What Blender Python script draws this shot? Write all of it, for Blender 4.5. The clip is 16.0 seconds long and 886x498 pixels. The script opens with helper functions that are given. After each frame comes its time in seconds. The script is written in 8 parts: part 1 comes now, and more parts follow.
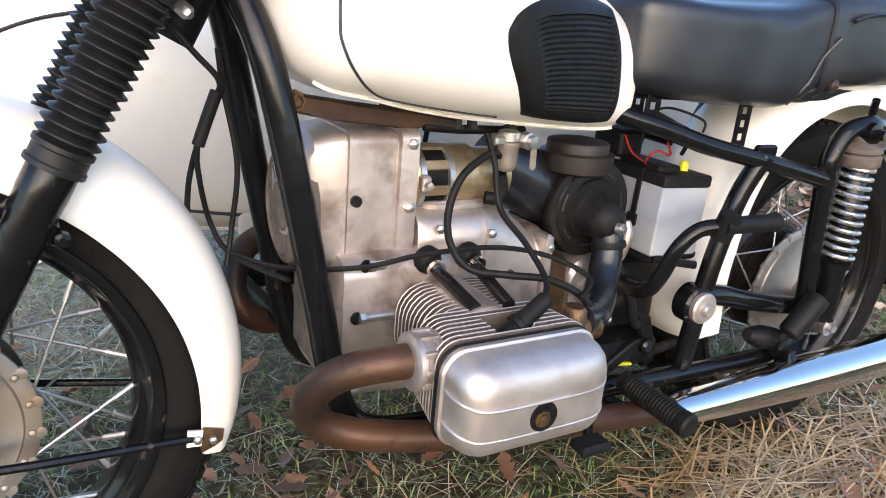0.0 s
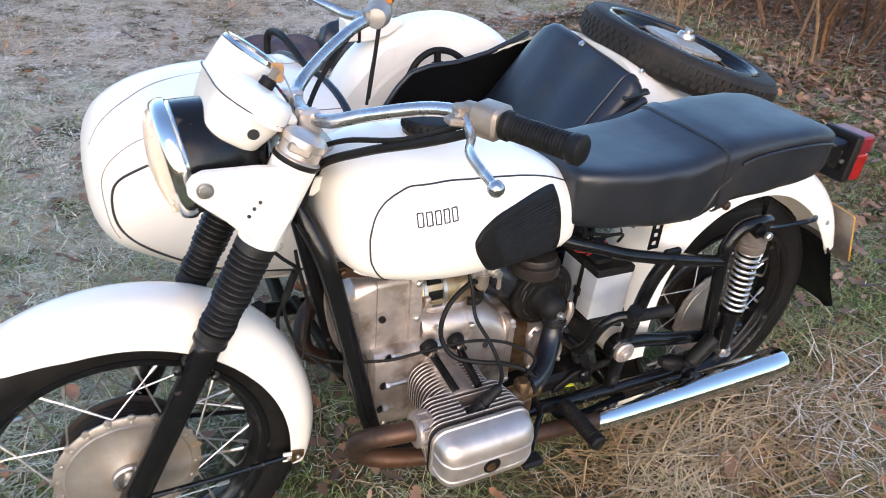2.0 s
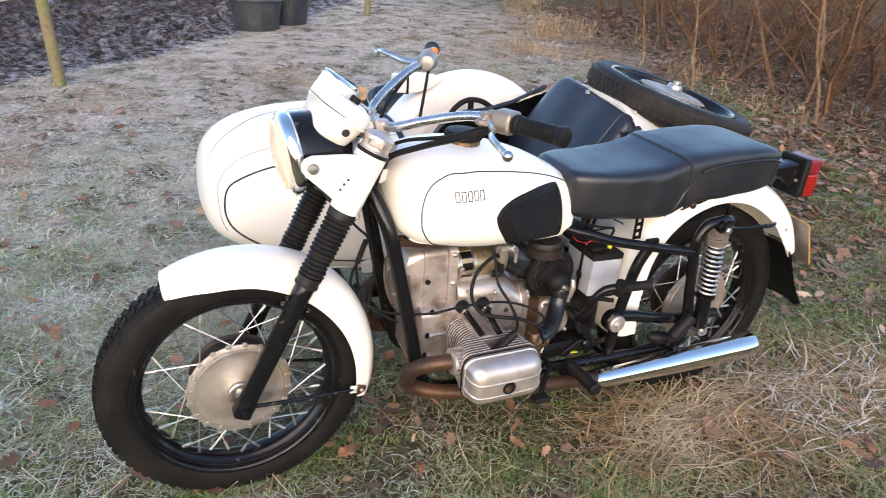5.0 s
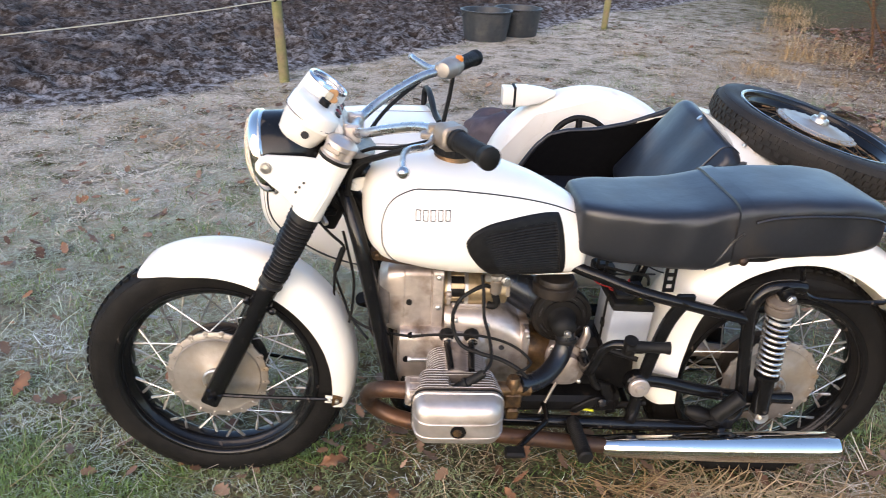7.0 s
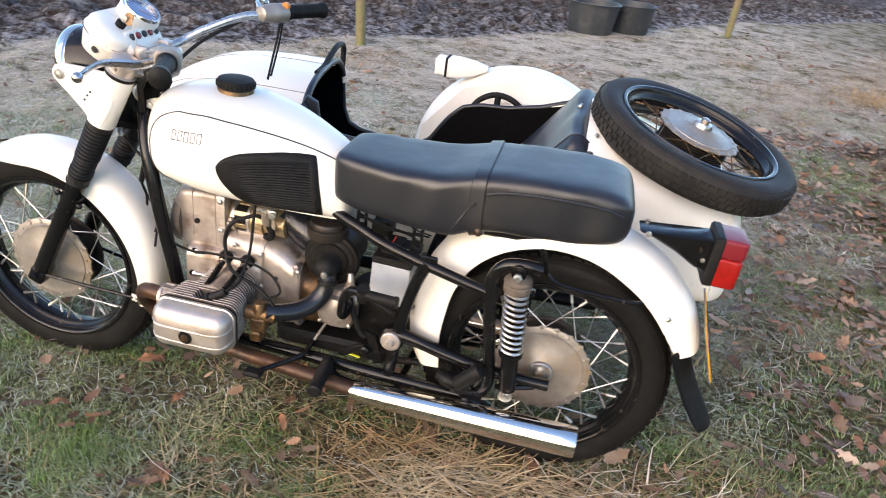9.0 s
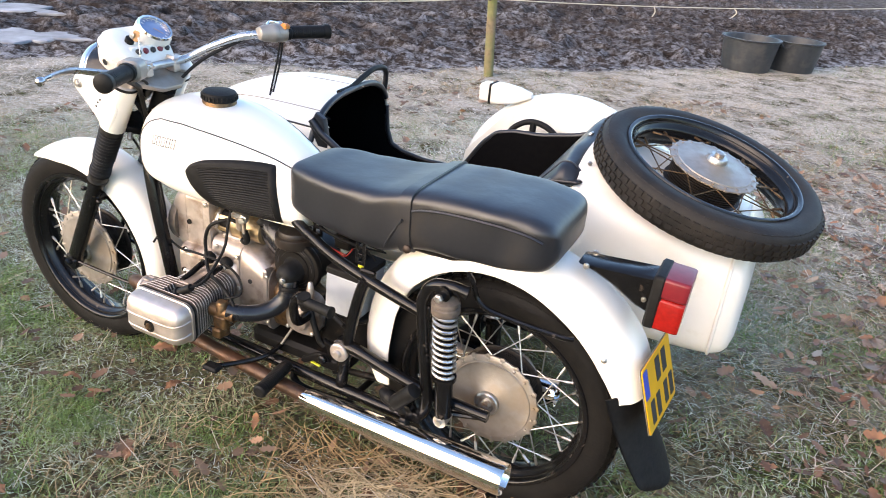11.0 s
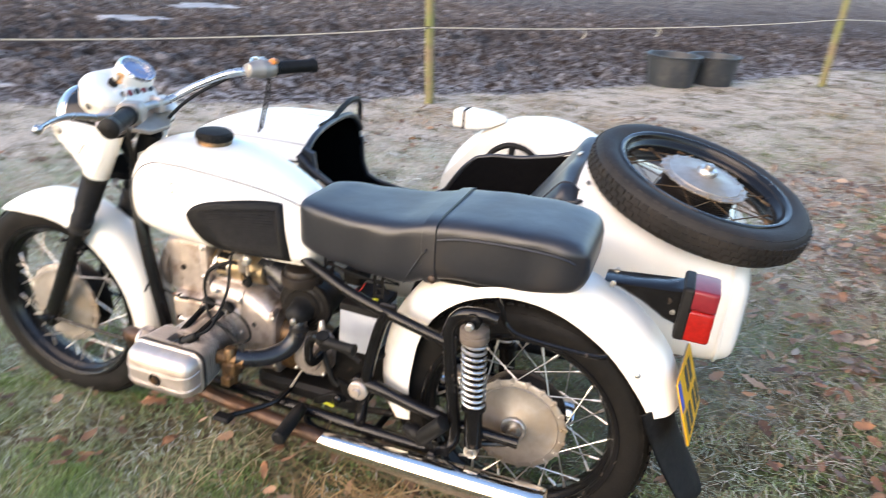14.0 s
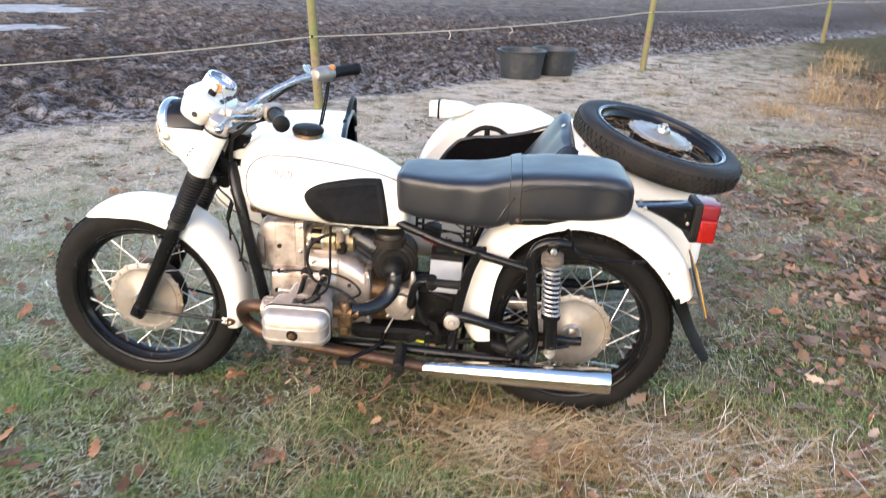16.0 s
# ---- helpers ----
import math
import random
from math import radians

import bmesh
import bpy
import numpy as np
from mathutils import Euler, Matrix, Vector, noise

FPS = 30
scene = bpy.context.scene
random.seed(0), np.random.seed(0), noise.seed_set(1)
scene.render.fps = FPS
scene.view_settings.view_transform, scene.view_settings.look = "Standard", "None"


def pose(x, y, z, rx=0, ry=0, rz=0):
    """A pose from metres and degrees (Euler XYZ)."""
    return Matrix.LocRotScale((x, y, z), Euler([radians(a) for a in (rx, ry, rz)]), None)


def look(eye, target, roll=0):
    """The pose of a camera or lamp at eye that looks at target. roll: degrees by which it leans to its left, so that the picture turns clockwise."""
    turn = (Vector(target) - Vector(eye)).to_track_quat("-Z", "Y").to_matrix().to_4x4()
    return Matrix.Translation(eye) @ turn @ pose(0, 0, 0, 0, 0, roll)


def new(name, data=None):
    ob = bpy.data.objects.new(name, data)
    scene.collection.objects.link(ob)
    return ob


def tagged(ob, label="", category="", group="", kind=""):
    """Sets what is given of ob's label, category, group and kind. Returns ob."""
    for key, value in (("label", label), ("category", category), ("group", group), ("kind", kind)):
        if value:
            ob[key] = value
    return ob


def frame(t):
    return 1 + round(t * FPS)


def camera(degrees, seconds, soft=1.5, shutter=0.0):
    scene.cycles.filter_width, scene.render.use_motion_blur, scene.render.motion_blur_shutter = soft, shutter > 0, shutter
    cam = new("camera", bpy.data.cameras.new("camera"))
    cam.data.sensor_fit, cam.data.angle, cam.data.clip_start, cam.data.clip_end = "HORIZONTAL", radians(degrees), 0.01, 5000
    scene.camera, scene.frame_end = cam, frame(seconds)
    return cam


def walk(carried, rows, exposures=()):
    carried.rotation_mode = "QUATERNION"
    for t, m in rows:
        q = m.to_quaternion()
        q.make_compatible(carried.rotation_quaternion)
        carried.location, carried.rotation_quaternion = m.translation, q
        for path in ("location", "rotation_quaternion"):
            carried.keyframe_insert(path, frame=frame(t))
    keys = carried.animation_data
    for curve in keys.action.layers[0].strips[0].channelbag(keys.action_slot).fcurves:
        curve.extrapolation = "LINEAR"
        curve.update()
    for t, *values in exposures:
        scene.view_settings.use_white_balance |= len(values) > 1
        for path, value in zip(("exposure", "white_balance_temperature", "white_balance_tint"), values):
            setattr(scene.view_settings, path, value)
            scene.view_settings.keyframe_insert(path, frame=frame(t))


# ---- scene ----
cam = camera(63.5, 16.0, soft=0.9, shutter=0.5)
PATH = [
    (0, (0.158, -0.886, 0.824), (1.120, 0.765, 0.182), 5.06),
    (0.5, (0.162, -0.888, 0.830), (1.107, 0.763, 0.161), 4.98),
    (1, (0.151, -0.911, 1.024), (0.999, 0.649, 0.070), 3.19),
    (1.5, (0.106, -1.015, 1.345), (0.838, 0.533, 0.280), 3.75),
    (2, (0.050, -1.134, 1.447), (0.872, 0.390, 0.413), 4.86),
    (2.5, (-0.097, -1.265, 1.455), (0.742, 0.285, 0.474), 4.94),
    (3, (-0.172, -1.353, 1.488), (0.688, 0.198, 0.530), 5.73),
    (3.5, (-0.164, -1.483, 1.491), (0.688, 0.114, 0.603), 5.76),
    (4, (-0.166, -1.572, 1.491), (0.655, 0.057, 0.631), 4.99),
    (4.5, (-0.186, -1.611, 1.487), (0.628, 0.020, 0.625), 4.56),
    (5, (-0.181, -1.617, 1.484), (0.588, 0.037, 0.621), 3.82),
    (7.5, (0.696, -1.653, 1.474), (0.710, 0.161, 0.613), 1.86),
    (8, (0.882, -1.738, 1.498), (0.887, 0.072, 0.625), 1.27),
    (8.5, (1.172, -1.726, 1.489), (1.058, 0.060, 0.578), 4.58),
    (11, (1.989, -1.498, 1.504), (1.240, 0.145, 0.624), 5.33),
    (11.5, (1.994, -1.525, 1.510), (1.198, 0.086, 0.613), 4.77),
    (12, (2.002, -1.544, 1.514), (1.180, 0.056, 0.621), 4.11),
    (12.5, (2.002, -1.543, 1.510), (1.188, 0.061, 0.617), 4.41),
    (13, (1.988, -1.543, 1.510), (1.208, 0.079, 0.617), 5.58),
    (13.5, (1.937, -1.547, 1.494), (1.118, 0.057, 0.603), 6.21),
    (14, (1.781, -1.570, 1.486), (1.195, 0.177, 0.687), 3.86),
    (14.5, (1.604, -1.648, 1.488), (1.273, 0.189, 0.746), 4.65),
    (15, (1.504, -1.870, 1.496), (1.236, -0.015, 0.774), 2.50),
    (15.5, (1.359, -2.074, 1.499), (1.147, -0.201, 0.810), 2.66),
    (16, (1.211, -2.232, 1.502), (1.074, -0.379, 0.740), 2.42),
]
EXPOSURES = [(0, 2.13, 7600, 16), (1, 2.11, 7650, 16), (2, 2.0, 7700, 16), (5, 2.08, 8150, 17), (7.5, 2.0, 8250, 17), (8.5, 2.06, 8450, 17), (11, 2.40, 8750, 17), (16, 2.44, 8700, 16)]
walk(cam, [(t, look(eye, target, roll)) for t, eye, target, roll in PATH], EXPOSURES)

# ---- world, sun and exposure ----
world = bpy.data.worlds.new("world")
scene.world = world
world.use_nodes = True
wn = world.node_tree
wn.nodes.clear()
sky = wn.nodes.new("ShaderNodeTexSky")
sky.sky_type, sky.sun_disc = "NISHITA", False
SUN_UP, SUN_TURN = 17.0, 205.0       # degrees: elevation, compass turn from +y
sky.sun_elevation, sky.sun_rotation = radians(SUN_UP), radians(SUN_TURN)
sky.air_density, sky.dust_density, sky.ozone_density = 1.0, 0.5, 5.0
bg = wn.nodes.new("ShaderNodeBackground")
bg.inputs["Strength"].default_value = 0.15
wo = wn.nodes.new("ShaderNodeOutputWorld")
wn.links.new(sky.outputs[0], bg.inputs[0])
wn.links.new(bg.outputs[0], wo.inputs[0])
sun_data = bpy.data.lights.new("sun", "SUN")
sun_data.energy, sun_data.angle, sun_data.color = 1.1, radians(75), (1.0, 0.80, 0.60)
sun = new("sun", sun_data)
sd = Vector((math.sin(radians(SUN_TURN)) * math.cos(radians(SUN_UP)), math.cos(radians(SUN_TURN)) * math.cos(radians(SUN_UP)), math.sin(radians(SUN_UP))))
sun.matrix_world = look(sd * 50, (0, 0, 0))


# ---- materials ----
def pbr(name, c1, c2=None, rough=0.5, metal=0.0, scale=30.0, bump=0.0, bump_scale=200.0, stain=None, stain_scale=4.0, stain_cut=(0.5, 0.7),
        coat=0.0, rough_to=None, island=0.0, by_object=0.0, specular=0.5):
    """A surface with a fine mottle from c1 to c2, broad stains, relief, and a change of tone from piece to piece."""
    m = bpy.data.materials.new(name)
    m.use_nodes = True
    n, l = m.node_tree.nodes, m.node_tree.links
    b = n["Principled BSDF"]
    co = n.new("ShaderNodeTexCoord")
    def noise_node(s, detail=5.0):
        q = n.new("ShaderNodeTexNoise")
        q.inputs["Scale"].default_value, q.inputs["Detail"].default_value = s, detail
        l.new(co.outputs["Object"], q.inputs["Vector"])
        return q
    def mix(fac, a, bb):
        q = n.new("ShaderNodeMix")
        q.data_type = "RGBA"
        for sock, val in ((q.inputs[0], fac), (q.inputs[6], a), (q.inputs[7], bb)):
            if isinstance(val, (tuple, list)):
                sock.default_value = (*val, 1)
            elif isinstance(val, float):
                sock.default_value = val
            else:
                l.new(val, sock)
        return q.outputs[2]
    def remap(val, lo, hi, a=0.0, z=1.0):
        q = n.new("ShaderNodeMapRange")
        q.inputs[1].default_value, q.inputs[2].default_value, q.inputs[3].default_value, q.inputs[4].default_value = lo, hi, a, z
        l.new(val, q.inputs[0])
        return q.outputs[0]
    fine = noise_node(scale)
    col = mix(remap(fine.outputs[0], 0.3, 0.7), c1, c2 or c1)
    broad = noise_node(stain_scale, 6.0)
    if stain:
        col = mix(remap(broad.outputs[0], *stain_cut), col, stain)
    if island or by_object:
        src = n.new("ShaderNodeNewGeometry").outputs["Random Per Island"] if island else n.new("ShaderNodeObjectInfo").outputs["Random"]
        hsv = n.new("ShaderNodeHueSaturation")
        l.new(remap(src, 0.0, 1.0, 1.0 - (island or by_object), 1.0 + (island or by_object)), hsv.inputs["Value"])
        l.new(col, hsv.inputs["Color"])
        col = hsv.outputs[0]
    l.new(col, b.inputs["Base Color"])
    l.new(remap(broad.outputs[0], 0.35, 0.7, rough, rough_to if rough_to is not None else min(1.0, rough * 1.35)), b.inputs["Roughness"])
    b.inputs["Metallic"].default_value = metal
    b.inputs["Coat Weight"].default_value = coat
    b.inputs["Coat Roughness"].default_value = 0.08
    b.inputs["Specular IOR Level"].default_value = specular
    if bump:
        bn = noise_node(bump_scale, 3.0)
        bp = n.new("ShaderNodeBump")
        bp.inputs["Strength"].default_value, bp.inputs["Distance"].default_value = 1.0, bump
        l.new(bn.outputs[0], bp.inputs["Height"])
        l.new(bp.outputs[0], b.inputs["Normal"])
    return m


PAINT = pbr("cream_paint", (0.80, 0.755, 0.678), (0.76, 0.714, 0.626), 0.28, scale=8, bump=0.0004, bump_scale=25, stain=(0.62, 0.55, 0.42), stain_scale=7, stain_cut=(0.66, 0.8), coat=0.25)
BLACK = pbr("black_enamel", (0.004, 0.004, 0.0045), (0.008, 0.008, 0.0085), 0.14, scale=40, bump=0.0004, bump_scale=60, stain=(0.05, 0.038, 0.03), stain_scale=30, stain_cut=(0.66, 0.72), rough_to=0.28, specular=0.29)
STOVE = pbr("satin_black_steel", (0.004, 0.004, 0.0045), (0.009, 0.0085, 0.008), 0.4, scale=50, bump=0.0005, bump_scale=90, stain=(0.04, 0.03, 0.022), stain_scale=24, stain_cut=(0.62, 0.75), specular=0.15)
FILTER = pbr("dull_black_filter_shell", (0.005, 0.0046, 0.0044), (0.0088, 0.0076, 0.0068), 0.36, scale=30, bump=0.0003, bump_scale=120, stain=(0.026, 0.020, 0.016), stain_scale=14, stain_cut=(0.58, 0.75), rough_to=0.5, specular=0.22)
TRUNK = pbr("glossy_black_hose", (0.007, 0.0085, 0.012), (0.011, 0.0125, 0.016), 0.22, scale=30, bump=0.0004, bump_scale=50, rough_to=0.34, specular=0.5)
BROWNED = pbr("browned_black_steel", (0.040, 0.030, 0.024), (0.020, 0.0165, 0.014), 0.42, 0.4, scale=30, bump=0.0003, bump_scale=120, stain=(0.012, 0.0105, 0.010), stain_scale=16)
TYRE = pbr("tyre_rubber", (0.0055, 0.0053, 0.0053), (0.0095, 0.0086, 0.0078), 0.52, scale=35, bump=0.0008, bump_scale=150, stain=(0.020, 0.0172, 0.0145), stain_scale=7, stain_cut=(0.5, 0.78), rough_to=0.75, specular=0.13)
DUSTY = pbr("dusty_tyre_rubber", (0.012, 0.0108, 0.0098), (0.021, 0.018, 0.0155), 0.55, scale=25, bump=0.0008, bump_scale=150, stain=(0.034, 0.028, 0.023), stain_scale=6, stain_cut=(0.45, 0.75), rough_to=0.75, specular=0.22)
RUBBER = pbr("black_rubber", (0.006, 0.006, 0.006), (0.012, 0.0115, 0.011), 0.48, scale=60, bump=0.0005, bump_scale=120, rough_to=0.65, specular=0.16)
GAITER = pbr("worn_gaiter_rubber", (0.009, 0.009, 0.009), (0.017, 0.016, 0.015), 0.38, scale=60, bump=0.0005, bump_scale=120, rough_to=0.55, specular=0.27)
VINYL = pbr("black_vinyl", (0.008, 0.0095, 0.0128), (0.0115, 0.0130, 0.0170), 0.37, scale=90, bump=0.0008, bump_scale=22, stain=(0.022, 0.019, 0.018), stain_scale=9, stain_cut=(0.52, 0.72), rough_to=0.46, specular=0.6)
ALU = pbr("cast_aluminium", (0.61, 0.535, 0.485), (0.40, 0.34, 0.30), 0.36, 0.80, scale=22, bump=0.00022, bump_scale=240, stain=(0.17, 0.12, 0.088), stain_scale=14, stain_cut=(0.52, 0.72), rough_to=0.58)
POLISH = pbr("polished_aluminium", (0.66, 0.585, 0.535), (0.535, 0.47, 0.425), 0.40, 0.86, scale=26, bump=0.0003, bump_scale=110, stain=(0.36, 0.30, 0.25), stain_scale=11, stain_cut=(0.52, 0.78), rough_to=0.52)
DULL = pbr("dull_hub_aluminium", (0.37, 0.335, 0.30), (0.28, 0.245, 0.215), 0.45, 0.7, scale=30, bump=0.0005, bump_scale=200, stain=(0.30, 0.22, 0.14), stain_scale=10, stain_cut=(0.5, 0.75), rough_to=0.6)
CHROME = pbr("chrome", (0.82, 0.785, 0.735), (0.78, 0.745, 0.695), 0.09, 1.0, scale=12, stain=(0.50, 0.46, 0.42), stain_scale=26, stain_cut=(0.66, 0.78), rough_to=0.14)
STEEL = pbr("zinc_steel", (0.55, 0.54, 0.52), (0.42, 0.40, 0.37), 0.3, 0.9, scale=60, bump=0.0004, bump_scale=200, stain=(0.30, 0.2, 0.12), stain_scale=40, stain_cut=(0.58, 0.75))
RUST = pbr("rusty_pipe", (0.105, 0.048, 0.025), (0.026, 0.020, 0.017), 0.38, 0.5, scale=9, bump=0.0004, bump_scale=160, stain=(0.030, 0.022, 0.019), stain_scale=60, stain_cut=(0.60, 0.72), rough_to=0.6)
BRONZE = pbr("oily_bronze_casting", (0.22, 0.125, 0.058), (0.10, 0.058, 0.030), 0.38, 0.75, scale=60, bump=0.0008, bump_scale=220, stain=(0.07, 0.045, 0.03), stain_scale=30, stain_cut=(0.5, 0.7))
DYNAMO = pbr("golden_grey_alloy", (0.50, 0.385, 0.24), (0.36, 0.265, 0.155), 0.36, 0.8, scale=30, bump=0.0003, bump_scale=180, stain=(0.17, 0.115, 0.065), stain_scale=22, stain_cut=(0.52, 0.7))
LENS = pbr("headlamp_glass", (0.92, 0.86, 0.77), None, 0.08)
LENS.node_tree.nodes["Principled BSDF"].inputs["Transmission Weight"].default_value = 0.7
DIAL = pbr("dial_glass", (0.10, 0.16, 0.30), (0.14, 0.20, 0.34), 0.08, scale=30, coat=0.8)
RED = pbr("red_lens", (0.30, 0.010, 0.008), (0.23, 0.008, 0.006), 0.22, scale=120, bump=0.0006, bump_scale=500, coat=0.1, specular=0.35)
# Pinkish red for warning lamps; on the tail lens it paints the sky's sheen.
PINK = pbr("pink_and_sky_sheen_lens", (0.19, 0.014, 0.020), (0.15, 0.010, 0.015), 0.30, scale=60, coat=0.1, specular=0.4)
AMBER = pbr("amber_plastic", (0.62, 0.2, 0.04), (0.5, 0.15, 0.03), 0.3, scale=60)
YELLOW = pbr("yellow_plate", (0.85, 0.40, 0.010), (0.78, 0.355, 0.008), 0.35, scale=30, stain=(0.6, 0.36, 0.05), stain_scale=14, stain_cut=(0.62, 0.8))
BLUE = pbr("blue_band", (0.02, 0.07, 0.42), None, 0.35)
INK = pbr("dark_ink", (0.02, 0.02, 0.022), None, 0.5)
CLEAR = pbr("milky_battery_plastic", (0.35, 0.37, 0.395), (0.28, 0.30, 0.325), 0.3, scale=14, stain=(0.45, 0.45, 0.44), stain_scale=9, stain_cut=(0.55, 0.75))
REDWIRE = pbr("red_insulation", (0.42, 0.02, 0.015), None, 0.45)
LIME = pbr("yellow_plastic", (0.62, 0.60, 0.03), None, 0.4)
LEATHER = pbr("tan_leather_tag", (0.42, 0.22, 0.09), (0.32, 0.16, 0.06), 0.55, scale=90)
BARS = pbr("dulled_chrome_tube", (0.56, 0.56, 0.56), (0.45, 0.44, 0.43), 0.2, 0.95, scale=30, bump=0.0002, bump_scale=90, stain=(0.33, 0.29, 0.25), stain_scale=20, stain_cut=(0.58, 0.75), rough_to=0.36)
SPRING = pbr("pale_spring_steel", (0.58, 0.58, 0.57), (0.46, 0.45, 0.43), 0.24, 0.8, scale=50)
POST = pbr("weathered_post_wood", (0.21, 0.155, 0.085), (0.12, 0.09, 0.052), 0.8, scale=22, bump=0.004, bump_scale=60, stain=(0.15, 0.17, 0.055), stain_scale=3, stain_cut=(0.4, 0.62))
ROPE = pbr("pale_fence_tape", (0.50, 0.46, 0.36), (0.42, 0.38, 0.29), 0.7, scale=90)
TUB = pbr("black_tub_plastic", (0.014, 0.018, 0.022), (0.024, 0.028, 0.032), 0.48, scale=20, stain=(0.06, 0.055, 0.05), stain_scale=5, stain_cut=(0.5, 0.75))
TWIG = pbr("bare_twig_bark", (0.15, 0.072, 0.030), (0.042, 0.023, 0.013), 0.85, scale=40, island=0.5)
SAPLING = pbr("sapling_bark", (0.23, 0.135, 0.072), (0.13, 0.072, 0.037), 0.8, scale=25, bump=0.001, bump_scale=60)
GREEN = pbr("green_grass", (0.155, 0.245, 0.055), (0.075, 0.14, 0.032), 0.6, scale=3, stain=(0.25, 0.30, 0.14), stain_scale=2.5, stain_cut=(0.45, 0.65), island=0.45)
FROSTY = pbr("frosted_grass", (0.52, 0.55, 0.45), (0.27, 0.335, 0.195), 0.65, scale=4, stain=(0.64, 0.67, 0.63), stain_scale=3, stain_cut=(0.5, 0.72), island=0.45)
STRAW = pbr("dry_straw", (0.43, 0.275, 0.125), (0.25, 0.15, 0.068), 0.65, scale=5, stain=(0.52, 0.41, 0.26), stain_scale=2.2, stain_cut=(0.48, 0.72), island=0.5)
PALE_STRAW = pbr("rimed_straw", (0.62, 0.50, 0.36), (0.44, 0.335, 0.22), 0.7, scale=3, stain=(0.68, 0.60, 0.50), stain_scale=1.5, stain_cut=(0.4, 0.65), island=0.35)
# Sooty casting tone; on the fin faces it also paints the shaded gaps.
DIRT_AND_SHADE = pbr("sooty_cast_and_gap_shade", (0.17, 0.135, 0.11), (0.09, 0.07, 0.055), 0.65, 0.3, scale=40, bump=0.0006, bump_scale=200)
LITTER = pbr("damp_leaf_litter", (0.22, 0.09, 0.04), (0.085, 0.04, 0.023), 0.65, scale=25, stain=(0.30, 0.19, 0.13), stain_scale=3, stain_cut=(0.5, 0.75), island=0.5)
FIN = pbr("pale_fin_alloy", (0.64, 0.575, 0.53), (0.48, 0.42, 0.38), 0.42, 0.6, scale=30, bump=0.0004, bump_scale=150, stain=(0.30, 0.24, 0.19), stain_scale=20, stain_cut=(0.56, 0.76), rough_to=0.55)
RIMED = pbr("rimed_matted_turf", (0.70, 0.595, 0.46), (0.50, 0.40, 0.28), 0.75, scale=2.5, stain=(0.74, 0.68, 0.61), stain_scale=1.8, stain_cut=(0.42, 0.66), island=0.5)
LEAF = pbr("oak_leaf_litter", (0.235, 0.10, 0.045), (0.10, 0.050, 0.027), 0.6, scale=25, stain=(0.27, 0.17, 0.11), stain_scale=3, stain_cut=(0.45, 0.7), island=0.6)
GREYLEAF = pbr("weathered_oak_leaf", (0.23, 0.13, 0.078), (0.11, 0.060, 0.036), 0.6, scale=25, stain=(0.33, 0.24, 0.17), stain_scale=5, stain_cut=(0.45, 0.7), island=0.6)
LINING = pbr("matt_black_lining", (0.004, 0.004, 0.0045), (0.006, 0.006, 0.006), 0.95, scale=60, bump=0.0004, bump_scale=200, rough_to=1.0, specular=0.03)
CLOTH = pbr("faded_purple_grey_cloth", (0.055, 0.042, 0.055), (0.035, 0.028, 0.038), 0.7, scale=18, bump=0.002, bump_scale=40, stain=(0.09, 0.075, 0.085), stain_scale=6)
ICE = pbr("frozen_puddle", (0.34, 0.335, 0.335), (0.20, 0.195, 0.195), 0.5, scale=5, stain=(0.42, 0.42, 0.43), stain_scale=3, rough_to=0.7, specular=0.12)


